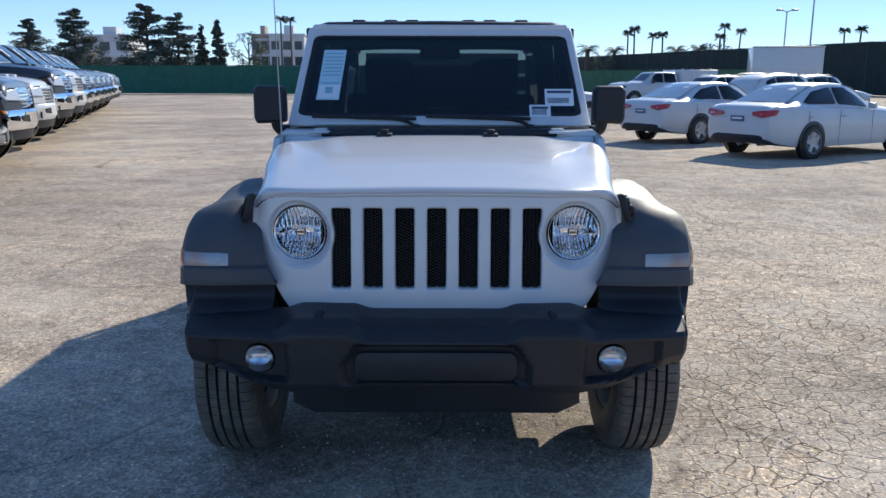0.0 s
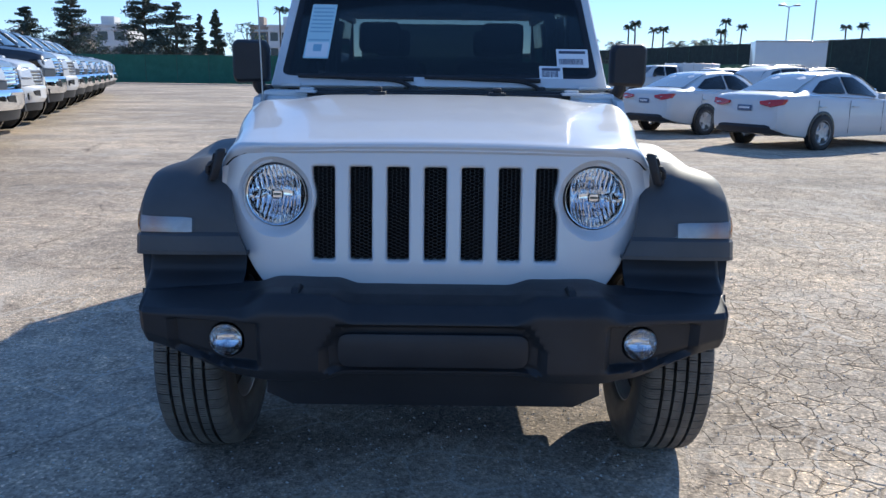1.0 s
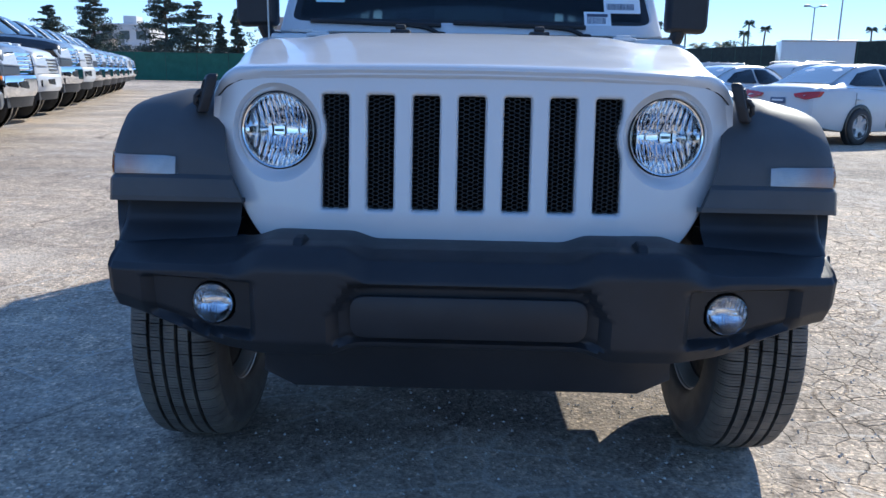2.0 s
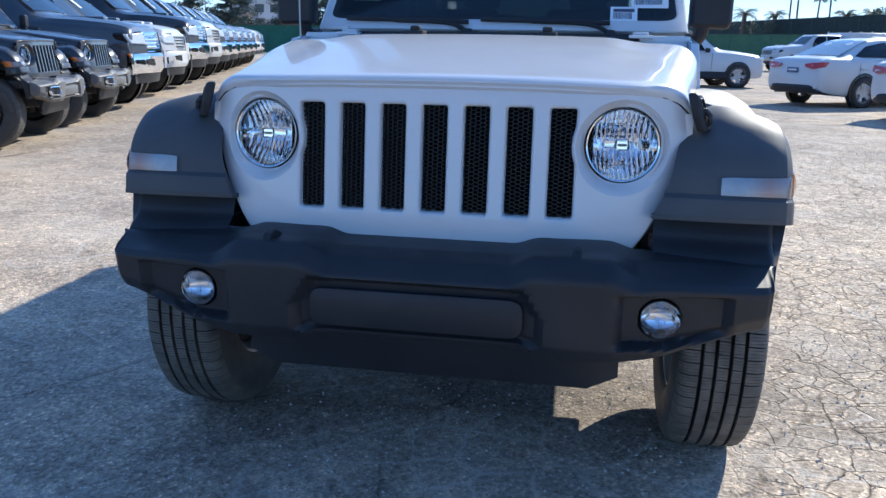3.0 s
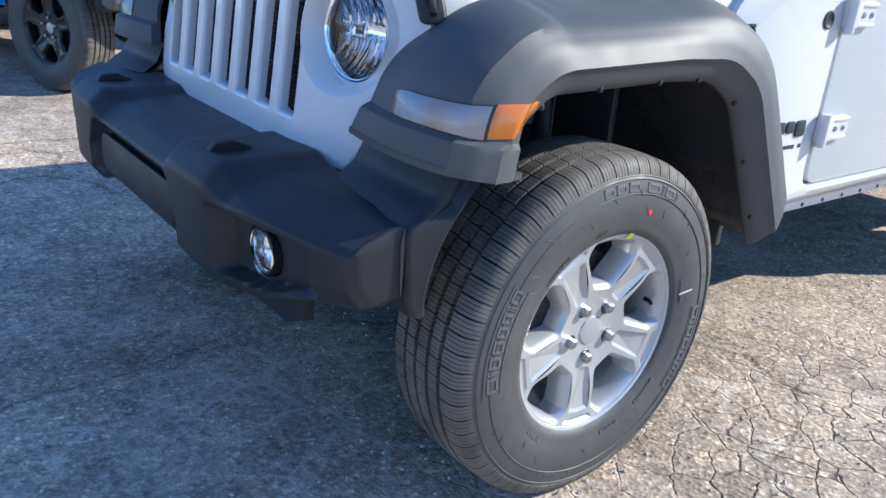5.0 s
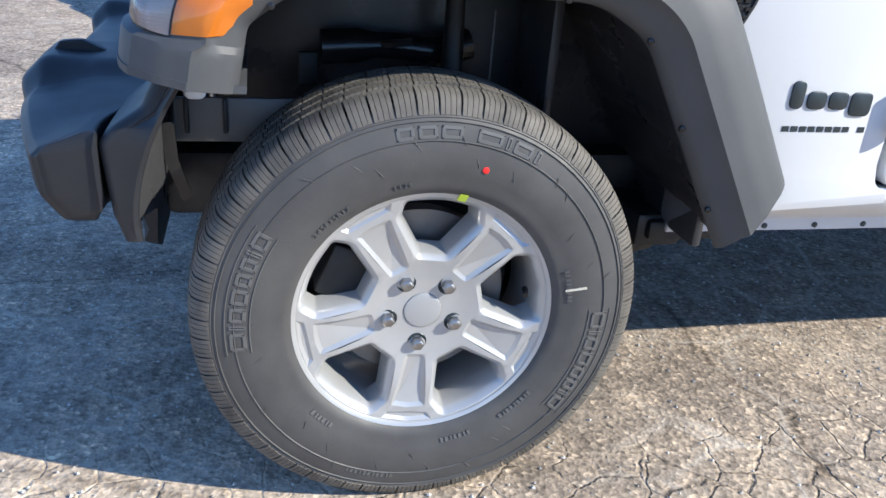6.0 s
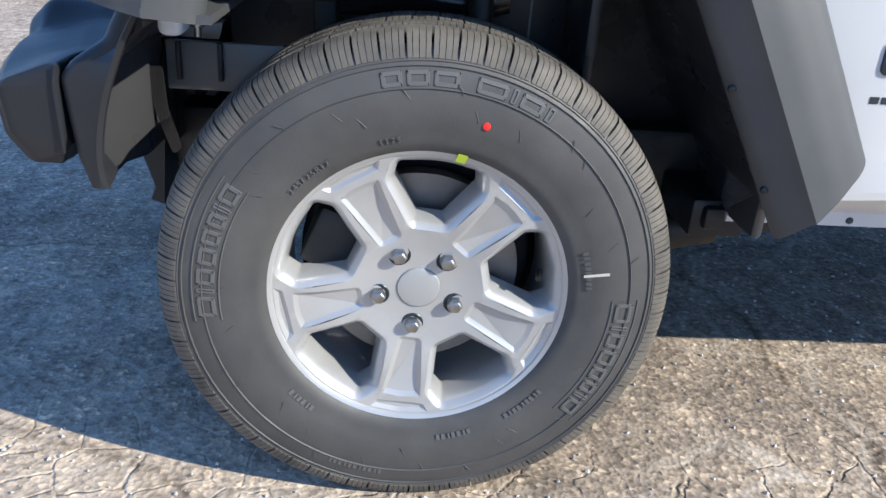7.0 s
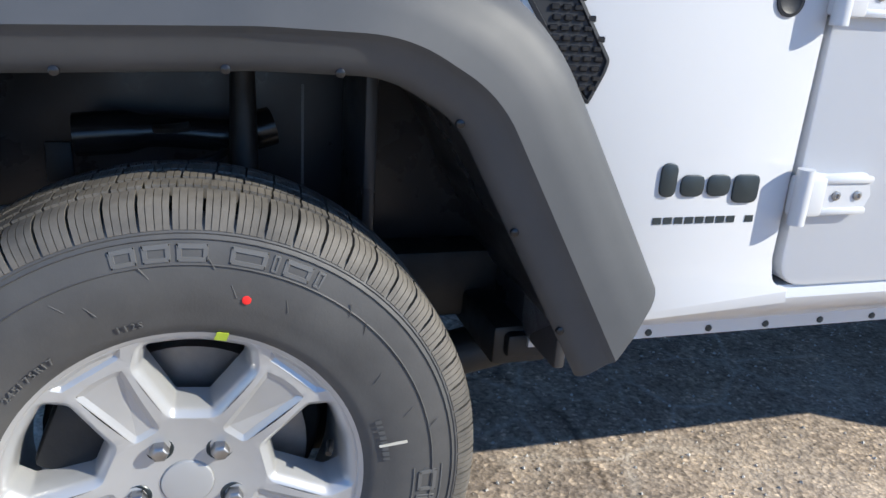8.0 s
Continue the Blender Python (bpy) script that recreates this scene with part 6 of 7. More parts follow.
def build_sedan():
    st = [(-0.92, 0.62, 0.30, 0.60, 0.66, 0.45), (-0.86, 0.76, 0.24, 0.70, 0.76, 0.58), (-0.60, 0.87, 0.21, 0.78, 0.86, 0.68), (0.0, 0.915, 0.21, 0.85, 0.95, 0.70), (0.50, 0.92, 0.21, 0.90, 1.00, 0.70), (0.75, 0.925, 0.21, 0.92, 1.08, 0.66),
          (1.25, 0.925, 0.21, 0.94, 1.37, 0.58), (1.60, 0.925, 0.21, 0.95, 1.45, 0.57), (2.1, 0.925, 0.21, 0.96, 1.46, 0.57), (2.55, 0.925, 0.21, 0.98, 1.40, 0.56), (3.0, 0.92, 0.22, 1.00, 1.22, 0.60), (3.30, 0.90, 0.24, 1.01, 1.09, 0.66), (3.60, 0.87, 0.28, 1.00, 1.055, 0.68), (3.80, 0.82, 0.33, 0.96, 1.02, 0.66), (3.90, 0.74, 0.40, 0.86, 0.92, 0.60)]
    car = thing("sedan", "white sedan with alloy wheels and red tail lamps", "car", "pair of white sedans")
    bm, _ = hull(st)
    part("body", bm, WHITE_CAR, car, sharp=40)
    for s in (1, -1):
        part("front_window", side_glass(st, [(1.02, 0.16), (1.98, 0.18), (1.98, 0.90), (1.62, 0.90), (1.34, 0.70)], s), TINT, car, "dark side window")
        part("rear_window", side_glass(st, [(2.06, 0.18), (2.86, 0.22), (3.00, 0.42), (2.62, 0.84), (2.06, 0.90)], s), TINT, car, "dark side window")
        part("window_trim", side_glass(st, [(0.98, 0.0), (3.16, 0.05), (3.14, 0.26), (2.98, 0.10), (2.0, 0.035), (1.0, 0.05)], s), CHROME, car, "chrome window trim")
        for y in (0.95, 2.02, 2.98):
            part("door_gap", rbox(s * 0.921 - 0.004, s * 0.921 + 0.004, y - 0.002, y + 0.002, 0.30, 0.93, 0.0), GLOSS_BLACK, car)
        part("door_handle", merged(*[rbox(s * 0.925 - 0.02, s * 0.925 + 0.02, y - 0.09, y + 0.09, 0.80, 0.825, 0.008) for y in (1.85, 2.85)]), WHITE_CAR, car)
        tail_lamp([(0.33, 0.905), (0.55, 0.935), (0.82, 0.955), (0.80, 0.85), (0.60, 0.805), (0.38, 0.845)], lambda u, v, h: (s * u, 3.935 - 9.0 * max(0, u - 0.70) ** 2 - 0.22 * max(0, v - 0.86) + h, v), car)
        part("lamp_insert", slab(rounded([(0.54, 0.878), (0.585, 0.886), (0.585, 0.872), (0.555, 0.868)], 0.006, 2), lambda u, v, h: (s * u, 3.935 - 9.0 * max(0, u - 0.70) ** 2 - 0.22 * max(0, v - 0.86) + h, v), ((0, 0.0), (0, 0.019))), SIGNAL_WHITE, car)
        part("door_mirror", rbox(s * 0.98 - 0.08, s * 0.98 + 0.08, 1.05, 1.15, 0.95, 1.07, 0.03), WHITE_CAR, car)
        part("headlight", rbox(s * 0.62 - 0.16, s * 0.62 + 0.16, -0.86, -0.70, 0.64, 0.74, 0.03), LENS, car)
    part("windscreen", end_glass(st, 0.72, 1.52, 0.97), TINT, car, "dark windscreen")
    part("rear_screen", end_glass(st, 2.45, 3.32, 0.93), SCREEN, car, "rear screen with the sky's reflection painted pale")
    part("rear_valance", loft([[(x, 3.90 - 1.0 * max(0, abs(x) - 0.5) ** 2 * 1.6, 0.47), (x, 3.925 - 1.6 * max(0, abs(x) - 0.5) ** 2, 0.42), (x, 3.90 - 1.6 * max(0, abs(x) - 0.5) ** 2, 0.31), (x, 3.6, 0.28), (x, 3.6, 0.45)] for x in [-0.76 + 0.095 * k for k in range(17)]]), PLASTIC, car, "black rear valance")
    part("number_plate", rbox(-0.16, 0.16, 3.915, 3.928, 0.72, 0.83, 0.004), PLATE_BLUE, car, "plain paper dealer plate")
    bars([(-0.12, 0.12, 0.765, 0.795)], lambda u, v, h: (u, 3.929 + h, v), PAPER, "plate_bar", car)
    part("exhaust", merged(*[moved(lathe([(3.55, 0.035), (3.88, 0.035), (3.88, 0.03), (3.5, 0.03)], 16, "y"), Matrix.Translation((x, 0, 0.30))) for x in (-0.5, 0.5)]), STEEL, car)
    plain_wheels(car, 0.866, 0.922, 0.335, (0.0, 2.83))
    return car


sedan = build_sedan()


def place_rear(x, y, deg, base):
    """Pose by the middle of the rear axle."""
    f = Vector((math.cos(radians(deg)), math.sin(radians(deg))))
    return facing(x + f.x * base, y + f.y * base, deg)


sedan.matrix_basis = place_rear(6.72, 13.15, 30, 2.83)
copy_thing(sedan, place_rear(5.70, 16.85, 30, 2.83))


def build_suv(coat, label, group="parked cars behind"):
    st = [(-0.90, 0.66, 0.36, 0.72, 0.80, 0.50), (-0.82, 0.80, 0.30, 0.86, 0.95, 0.62), (-0.5, 0.90, 0.27, 0.95, 1.04, 0.70), (0.1, 0.93, 0.27, 1.02, 1.12, 0.72), (0.60, 0.93, 0.27, 1.05, 1.20, 0.68), (1.15, 0.93, 0.27, 1.07, 1.60, 0.60), (1.50, 0.93, 0.27, 1.08, 1.67, 0.59), (2.2, 0.93, 0.27, 1.09, 1.69, 0.59), (2.9, 0.93, 0.28, 1.11, 1.64, 0.58), (3.30, 0.91, 0.30, 1.12, 1.48, 0.60), (3.55, 0.87, 0.36, 1.08, 1.20, 0.62), (3.66, 0.80, 0.42, 0.95, 1.02, 0.60)]
    car = thing("suv", label, "car", group)
    bm, _ = hull(st)
    part("body", bm, coat, car, sharp=40)
    for s in (1, -1):
        part("front_window", side_glass(st, [(1.05, 0.08), (1.75, 0.06), (1.75, 0.95), (1.45, 0.95), (1.25, 0.80)], s), TINT, car, "dark side window")
        part("rear_window", side_glass(st, [(1.82, 0.06), (2.60, 0.06), (2.60, 0.93), (1.82, 0.95)], s), TINT, car, "dark side window")
        part("quarter_window", side_glass(st, [(2.67, 0.08), (3.25, 0.20), (3.05, 0.85), (2.67, 0.92)], s), TINT, car, "dark side window")
        part("side_cladding", loft([[(s * 0.90, y, 0.26), (s * 0.942, y, 0.30), (s * 0.945, y, 0.45), (s * 0.92, y, 0.50)] for y in (-0.3, 0.5, 1.5, 2.5, 3.1)]), PLASTIC, car, "black lower cladding")
        part("roof_rail", tube([(s * 0.62, 1.45, 1.68), (s * 0.62, 1.6, 1.715), (s * 0.62, 2.8, 1.70), (s * 0.62, 2.95, 1.655)], 0.018, 8), STEEL, car)
        part("door_mirror", rbox(s * 1.0 - 0.09, s * 1.0 + 0.09, 0.98, 1.10, 1.06, 1.20, 0.03), PLASTIC, car)
        part("headlight", rbox(s * 0.70 - 0.14, s * 0.70 + 0.14, -0.84, -0.62, 0.86, 0.94, 0.03), CHROME, car)
        for y in (0.85, 1.78, 2.62):
            part("door_gap", rbox(s * 0.926 - 0.004, s * 0.926 + 0.004, y - 0.004, y + 0.004, 0.45, 1.06, 0.0), GLOSS_BLACK, car)
    part("windscreen", end_glass(st, 0.62, 1.42, 0.97), TINT, car, "dark windscreen")
    part("rear_screen", end_glass(st, 3.02, 3.50, 0.93), TINT, car, "dark rear screen")
    plain_wheels(car, 0.868, 0.931, 0.365, (0.0, 2.72))
    return car


suv = build_suv(WHITE_CAR, "white compact sport utility car with black cladding, parked")
suv.matrix_basis = facing(4.72, 24.9, 13)
far_suv = build_suv(SILVER_PAINT, "dark grey sport utility car with glinting roof")
far_suv.matrix_basis = facing(17.5, 21.5, 28)
for x, y, deg, mat, lab in ((12.5, 24.5, 30, WHITE_CAR, "white sport utility car with glinting roof"), (19.8, 25.5, 28, SILVER_PAINT, "dark grey sport utility car in the back row"),
                            (13.0, 31.0, 205, WHITE_CAR, "white car in the back row facing the lot"), (11.2, 34.5, 205, WHITE_CAR, "white car in the back row beside a truck"), (24.5, 28.5, 28, SILVER_PAINT, "dark car at the end of the back row"),
                            (16.5, 30.5, 28, WHITE_CAR, "white car in the back row beside the trailer"), (22.0, 21.0, 28, GREY_PAINT, "grey sport utility car in the back row")):
    c = copy_thing(far_suv, facing(x, y, deg))
    tagged(c, lab, "car", "parked cars behind")
    for o in c.children_recursive:
        if o.data and o.name.startswith("body"):
            recolour(o, mat)


def build_pickup(coat, bump, label):
    st = [(-0.80, 0.90, 0.62, 1.10, 1.18, 0.74), (-0.74, 0.955, 0.56, 1.16, 1.25, 0.79), (-0.5, 0.985, 0.52, 1.21, 1.31, 0.80), (0.0, 1.00, 0.50, 1.25, 1.36, 0.82), (0.62, 1.00, 0.48, 1.28, 1.42, 0.80), (1.20, 1.00, 0.48, 1.29, 1.86, 0.68), (1.5, 1.00, 0.48, 1.29, 1.93, 0.67), (2.6, 1.00, 0.48, 1.30, 1.93, 0.67), (2.80, 1.00, 0.48, 1.30, 1.80, 0.70), (2.86, 1.00, 0.48, 1.31, 1.36, 0.86), (3.6, 1.00, 0.50, 1.31, 1.345, 0.88), (4.75, 1.00, 0.55, 1.31, 1.345, 0.88), (4.82, 0.97, 0.60, 1.28, 1.31, 0.85)]
    car = thing("pickup_truck", label, "truck", "row of parked vehicles")
    bm, _ = hull(st, 4)
    part("body", bm, coat, car, sharp=40)
    for s in (1, -1):
        part("front_window", side_glass(st, [(1.05, 0.08), (1.85, 0.06), (1.85, 0.93), (1.48, 0.93), (1.25, 0.75)], s), TINT, car, "dark side window")
        part("rear_window", side_glass(st, [(1.93, 0.06), (2.68, 0.06), (2.62, 0.90), (1.93, 0.93)], s), TINT, car, "dark side window")
        head = rounded([(0.54, 0.975), (0.92, 0.985), (0.975, 1.115), (0.58, 1.145)], 0.02, 3)
        part("headlight", slab(head, lambda u, v, h: (s * u, -0.905 + 1.5 * max(0, u - 0.62) ** 2 + 0.25 * max(0, v - 1.0) - h, v), ((0, -0.14), (0, 0.018), (0.012, 0.026))), SIGNAL_WHITE, car, "pale headlight")
        part("lamp_frame", slab(inset(head, -0.018), lambda u, v, h: (s * u, -0.905 + 1.5 * max(0, u - 0.62) ** 2 + 0.25 * max(0, v - 1.0) - h, v), ((0, -0.14), (0, 0.010))), GLOSS_BLACK, car)
        part("door_mirror", rbox(s * 1.13 - 0.11, s * 1.13 + 0.11, 1.0, 1.12, 1.28, 1.50, 0.03), GLOSS_BLACK, car)
        fog = rounded([(0.52, 0.66), (0.74, 0.68), (0.78, 0.76), (0.54, 0.77)], 0.02, 3)
        part("fog_pocket", slab(fog, lambda u, v, h: (s * u, -1.035 + 1.2 * max(0, u - 0.55) ** 2 - h, v), ((0, -0.02), (0, 0.004))), GLOSS_BLACK, car)
        part("windscreen_label", slab(rounded([(0.40, 0.30), (0.55, 0.30), (0.55, 0.85), (0.40, 0.85)], 0.01, 2), lambda u, v, h: (s * u, 0.66 + 0.56 * v, 1.46 + 0.43 * v + h), ((0, 0), (0, 0.004))), PAPER, car) if s < 0 else None
    part("windscreen", end_glass(st, 0.64, 1.40, 0.98), TINT, car, "dark windscreen")
    gr = part("grille", slab(rounded([(-0.50, 0.86), (0.50, 0.86), (0.55, 1.00), (0.54, 1.16), (-0.54, 1.16), (-0.55, 1.00)], 0.05, 4), lambda u, v, h: (u, -0.955 + 0.30 * u * u + 0.1 * (v - 0.9) - h, v), ((0, -0.20), (0, 0.018), (0.015, 0.03), (0.045, 0.032), (0.055, 0.012))), CHROME if bump is CHROME else coat, car, "wide grille")
    for z in (0.92, 0.975, 1.03, 1.085):
        part("grille_bar", loft([[(x, -0.972 + 0.30 * x * x + 0.1 * (z - 0.9), z - 0.014), (x, -0.992 + 0.30 * x * x + 0.1 * (z - 0.9), z), (x, -0.972 + 0.30 * x * x + 0.1 * (z - 0.9), z + 0.014)] for x in [-0.47 + 0.094 * k for k in range(11)]]), CHROME if bump is CHROME else PLASTIC, gr)
    part("front_bumper", loft([[(x, -0.80, 0.84), (x, -1.0 + 0.30 * x * x, 0.845), (x, -1.035 + 0.32 * x * x, 0.80), (x, -1.035 + 0.32 * x * x, 0.62), (x, -0.99 + 0.30 * x * x, 0.55), (x, -0.80, 0.54)] for x in [-0.98 + 0.14 * k for k in range(15)]]), bump, car, "front bumper", 30)
    part("lower_valance", loft([[(x, -0.80, 0.56), (x, -0.97 + 0.30 * x * x, 0.55), (x, -0.93 + 0.30 * x * x, 0.40), (x, -0.80, 0.40)] for x in [-0.85 + 0.17 * k for k in range(11)]]), PLASTIC, car)
    part("air_slot", slab(rounded([(-0.34, 0.66), (0.34, 0.66), (0.36, 0.76), (-0.36, 0.76)], 0.02, 3), lambda u, v, h: (u, -1.036 + 0.32 * u * u - h, v), ((0, -0.02), (0, 0.004))), GLOSS_BLACK, car)
    for s in (1, -1):
        part("front_wing", slab(rounded([(0.50, 0.845), (0.95, 0.845), (0.985, 0.985), (0.96, 1.0), (0.50, 0.98)], 0.02, 3), lambda u, v, h: (s * u, -0.915 + 1.5 * max(0, u - 0.62) ** 2 - h, v), ((0, -0.18), (0, 0.010), (0.010, 0.018))), coat, car)
    for s in (1, -1):
        part("hood_scoop", rbox(s * 0.36 - 0.12, s * 0.36 + 0.12, -0.3, 0.5, 1.30, 1.375, 0.03), coat, car)
    plain_wheels(car, 0.925, 0.998, 0.41, (0.0, 3.67))
    return car


white_pickup = build_pickup(WHITE_CAR, WHITE_CAR, "white full-size pickup truck with dark grille, parked in a row")
BIG = Matrix.Diagonal((1.10, 1.10, 1.17, 1))
white_pickup.matrix_basis = facing(-9.75, 14.40, 17.0) @ BIG
slate_pickup = build_pickup(SILVER_PAINT, CHROME, "dark slate pickup truck with chrome bumper and grille")
slate_pickup.matrix_basis = facing(-8.50, 11.05, 17.0) @ BIG
for k in range(5, 14):
    mat = {5: BLACK_PAINT, 6: WHITE_CAR, 7: BLACK_PAINT, 12: WHITE_CAR}.get(k, SILVER_PAINT if k % 3 else BLACK_PAINT)
    c = copy_thing(white_pickup if mat is WHITE_CAR else slate_pickup, facing(-9.75 - 0.99 * (k - 4), 14.40 + 2.85 * (k - 4), 17.0) @ BIG)
    tagged(c, "white pickup truck far along the parked row" if mat is WHITE_CAR else "dark pickup truck with chrome front, far along the parked row", "truck", "row of parked vehicles")
    for o in c.children_recursive:
        if o.data and o.name.split(".")[0] in ("body", "hood_scoop"):
            recolour(o, mat)

# service truck and trailer by the far fence
svc = build_pickup(WHITE_CAR, WHITE_CAR, "white work truck with a boxed stake bed, parked by the fence")
svc.matrix_basis = facing(10.6, 44.0, 195)
bed = part("stake_bed", rbox(-1.05, 1.05, 2.9, 5.3, 1.0, 2.05, 0.03), WHITE_CAR, svc, "white boxed bed")
for k in range(4):
    for s in (1, -1):
        part("stake", rbox(s * 1.06 - 0.02, s * 1.06 + 0.02, 2.95 + 0.6 * k, 3.0 + 0.6 * k, 1.0, 2.12, 0.01), WHITE_CAR, bed)
trailer = thing("box_trailer", "large white box trailer parked by the far fence", "trailer", at=facing(20.9, 47.0, 166))
part("box", rbox(-1.25, 1.25, -2.0, 2.0, 0.95, 3.45, 0.04), WHITE_CAR, trailer)
part("skirt", rbox(-1.2, 1.2, -2.1, 2.1, 0.55, 0.95, 0.03), CHASSIS, trailer)
for s in (1, -1):
    for y in (0.2, 1.2):
        part("tyre", moved(tyre_mesh(), Matrix.Translation((s * 1.0, y, 0.39))), RUBBER, trailer)
part("corner_rail", merged(*[rbox(s * 1.25 - 0.03, s * 1.25 + 0.03, -2.02, 2.02, z - 0.05, z + 0.05, 0.01) for s in (1, -1) for z in (0.98, 3.42)]), STEEL, trailer)


# ---- fences ----
def screen_material(name, a, b):
    m = grained(name, a, b, 1.4, (0.7, 0.9), 40.0, 0.3, 0.01)
    return m


GREEN_NET = screen_material("green_windscreen_net", (0.020, 0.095, 0.062), (0.034, 0.130, 0.086))
DARK_NET = screen_material("dark_windscreen_net", (0.012, 0.022, 0.020), (0.022, 0.036, 0.032))
LIGHT_NET = screen_material("faded_green_net", (0.06, 0.13, 0.07), (0.09, 0.17, 0.09))


POST_GREEN = grained("green_coated_post", (0.03, 0.07, 0.05), (0.05, 0.10, 0.07), 3.0, (0.5, 0.7), 40.0, 0.2, 0.002)


def fence(name, a, b, tall, net, label, bays, base=0.0):
    """Posts, a top rail and slack net panels between two points."""
    a, b = Vector(a), Vector(b)
    d = (b - a) / bays
    f = thing(name, label, "fence")
    rnd = random.Random(bays)
    across = Vector((-d.y, d.x)).normalized()
    post = None
    for k in range(bays + 1):
        p = a + d * k
        m = Matrix.Translation((p.x, p.y, base))
        if post is None:
            post = part("post", tube([(0, 0, 0), (0, 0, tall + 0.05)], 0.035, 8), POST_GREEN, f)
            post.matrix_basis = m
        else:
            twin(post, f, m)
        if k == bays:
            break
        rows = []
        for j in range(6):
            z = base + 0.06 + (tall - 0.08) * j / 5
            rows.append([Vector((p.x + d.x * q / 8 + across.x * 0.05 * math.sin(q * math.pi / 8) * (0.4 + rnd.random()), p.y + d.y * q / 8 + across.y * 0.05 * math.sin(q * math.pi / 8), z - (0.04 * math.sin(q * math.pi / 8) * rnd.random() if j == 5 else 0))) for q in range(9)])
        part("net_panel", loft(rows, closed=False), net, f)
    part("rail", tube([(a.x, a.y, base + tall), (b.x, b.y, base + tall)], 0.025, 8), POST_GREEN, f)
    return f


fence("fence", (-48.0, 78.0), (9.0, 72.0), 2.75, GREEN_NET, "long green netted chain-link fence behind the lot", 18)
fence("fence", (9.0, 72.0), (30.0, 62.0), 2.3, LIGHT_NET, "faded green netted fence beside the trailer", 7)
fence("fence", (13.0, 154.0), (58.0, 21.0), 5.0, DARK_NET, "tall dark netted fence behind the parked cars", 30)


# ---- distance: buildings, trees, palms, poles ----
CONCRETE = grained("pale_concrete_wall", (0.55, 0.55, 0.55), (0.66, 0.65, 0.64), 0.4, (0.8, 0.95), 6.0, 0.2, 0.01)
TAN_WALL = grained("tan_wall", (0.36, 0.29, 0.24), (0.45, 0.37, 0.31), 0.4, (0.8, 0.95), 6.0, 0.2, 0.01)
DARK_GLASS = material("dark_window_glass", (0.03, 0.04, 0.05), 0.12)
# needles and palm fronds carry the distance haze as a lighter colour
FOLIAGE = grained("dark_conifer_needles", (0.055, 0.075, 0.058), (0.100, 0.120, 0.092), 1.2, (0.7, 0.9), 20.0, 0.2, 0.01)
LEAF = grained("grey_green_leaves", (0.055, 0.085, 0.045), (0.10, 0.13, 0.07), 1.2, (0.6, 0.85), 20.0, 0.2, 0.01)
PALM_LEAF = grained("palm_fronds", (0.075, 0.105, 0.065), (0.14, 0.165, 0.10), 1.5, (0.5, 0.8), 20.0, 0.2, 0.01)
BARK = grained("brown_bark", (0.07, 0.05, 0.035), (0.14, 0.11, 0.08), 3.0, (0.85, 0.95), 30.0, 0.5, 0.02)


def building(x, y, deg, wide, deep, storeys, wall, label, bay=3.2):
    b = thing("building", label, "building", at=Matrix.Translation((x, y, 0)) @ Matrix.Rotation(radians(deg), 4, "Z"))
    h = 3.5 * storeys + 0.6
    part("wall", rbox(-wide / 2, wide / 2, 0, deep, 0, h, 0.05, 1), wall, b)
    part("roof", merged(rbox(-wide / 2 - 0.3, wide / 2 + 0.3, -0.3, deep + 0.3, h, h + 0.5, 0.05, 1), rbox(-wide * 0.15, wide * 0.12, deep * 0.3, deep * 0.6, h + 0.5, h + 2.6, 0.05, 1)), wall, b)
    n = max(2, int(wide / bay))
    win = None
    for s in range(storeys):
        for k in range(n):
            m = Matrix.Translation((-wide / 2 + (k + 0.5) * wide / n, -0.03, 1.0 + 3.5 * s))
            if win is None:
                win = part("window", rbox(-bay * 0.36, bay * 0.36, -0.04, 0.12, 0.0, 1.9, 0.02, 1), DARK_GLASS, b)
                win.matrix_basis = m
            else:
                twin(win, b, m)
        part("storey_band", rbox(-wide / 2 - 0.12, wide / 2 + 0.12, -0.25, 0.1, 3.5 * s + 3.1, 3.5 * s + 3.5, 0.03, 1), CONCRETE, b)
    return b


building(-80.6, 190.0, 6, 11.5, 18, 3, CONCRETE, "pale three-storey office block with banded windows behind trees")
building(-102.5, 190.0, 4, 9, 12, 2, TAN_WALL, "low tan block beyond the trees")
building(-91.0, 196.0, 4, 12, 12, 2, TAN_WALL, "tan office wing between the trees")
building(-36.5, 185.0, 2, 8, 14, 3, CONCRETE, "pale block with small windows beyond the fence", 2.4)
building(-43.0, 186.5, 2, 4, 14, 3, TAN_WALL, "grey stair wing of the pale block", 2.0)
building(-75.0, 150.0, 0, 60, 10, 1, TAN_WALL, "low tan building behind the fence")


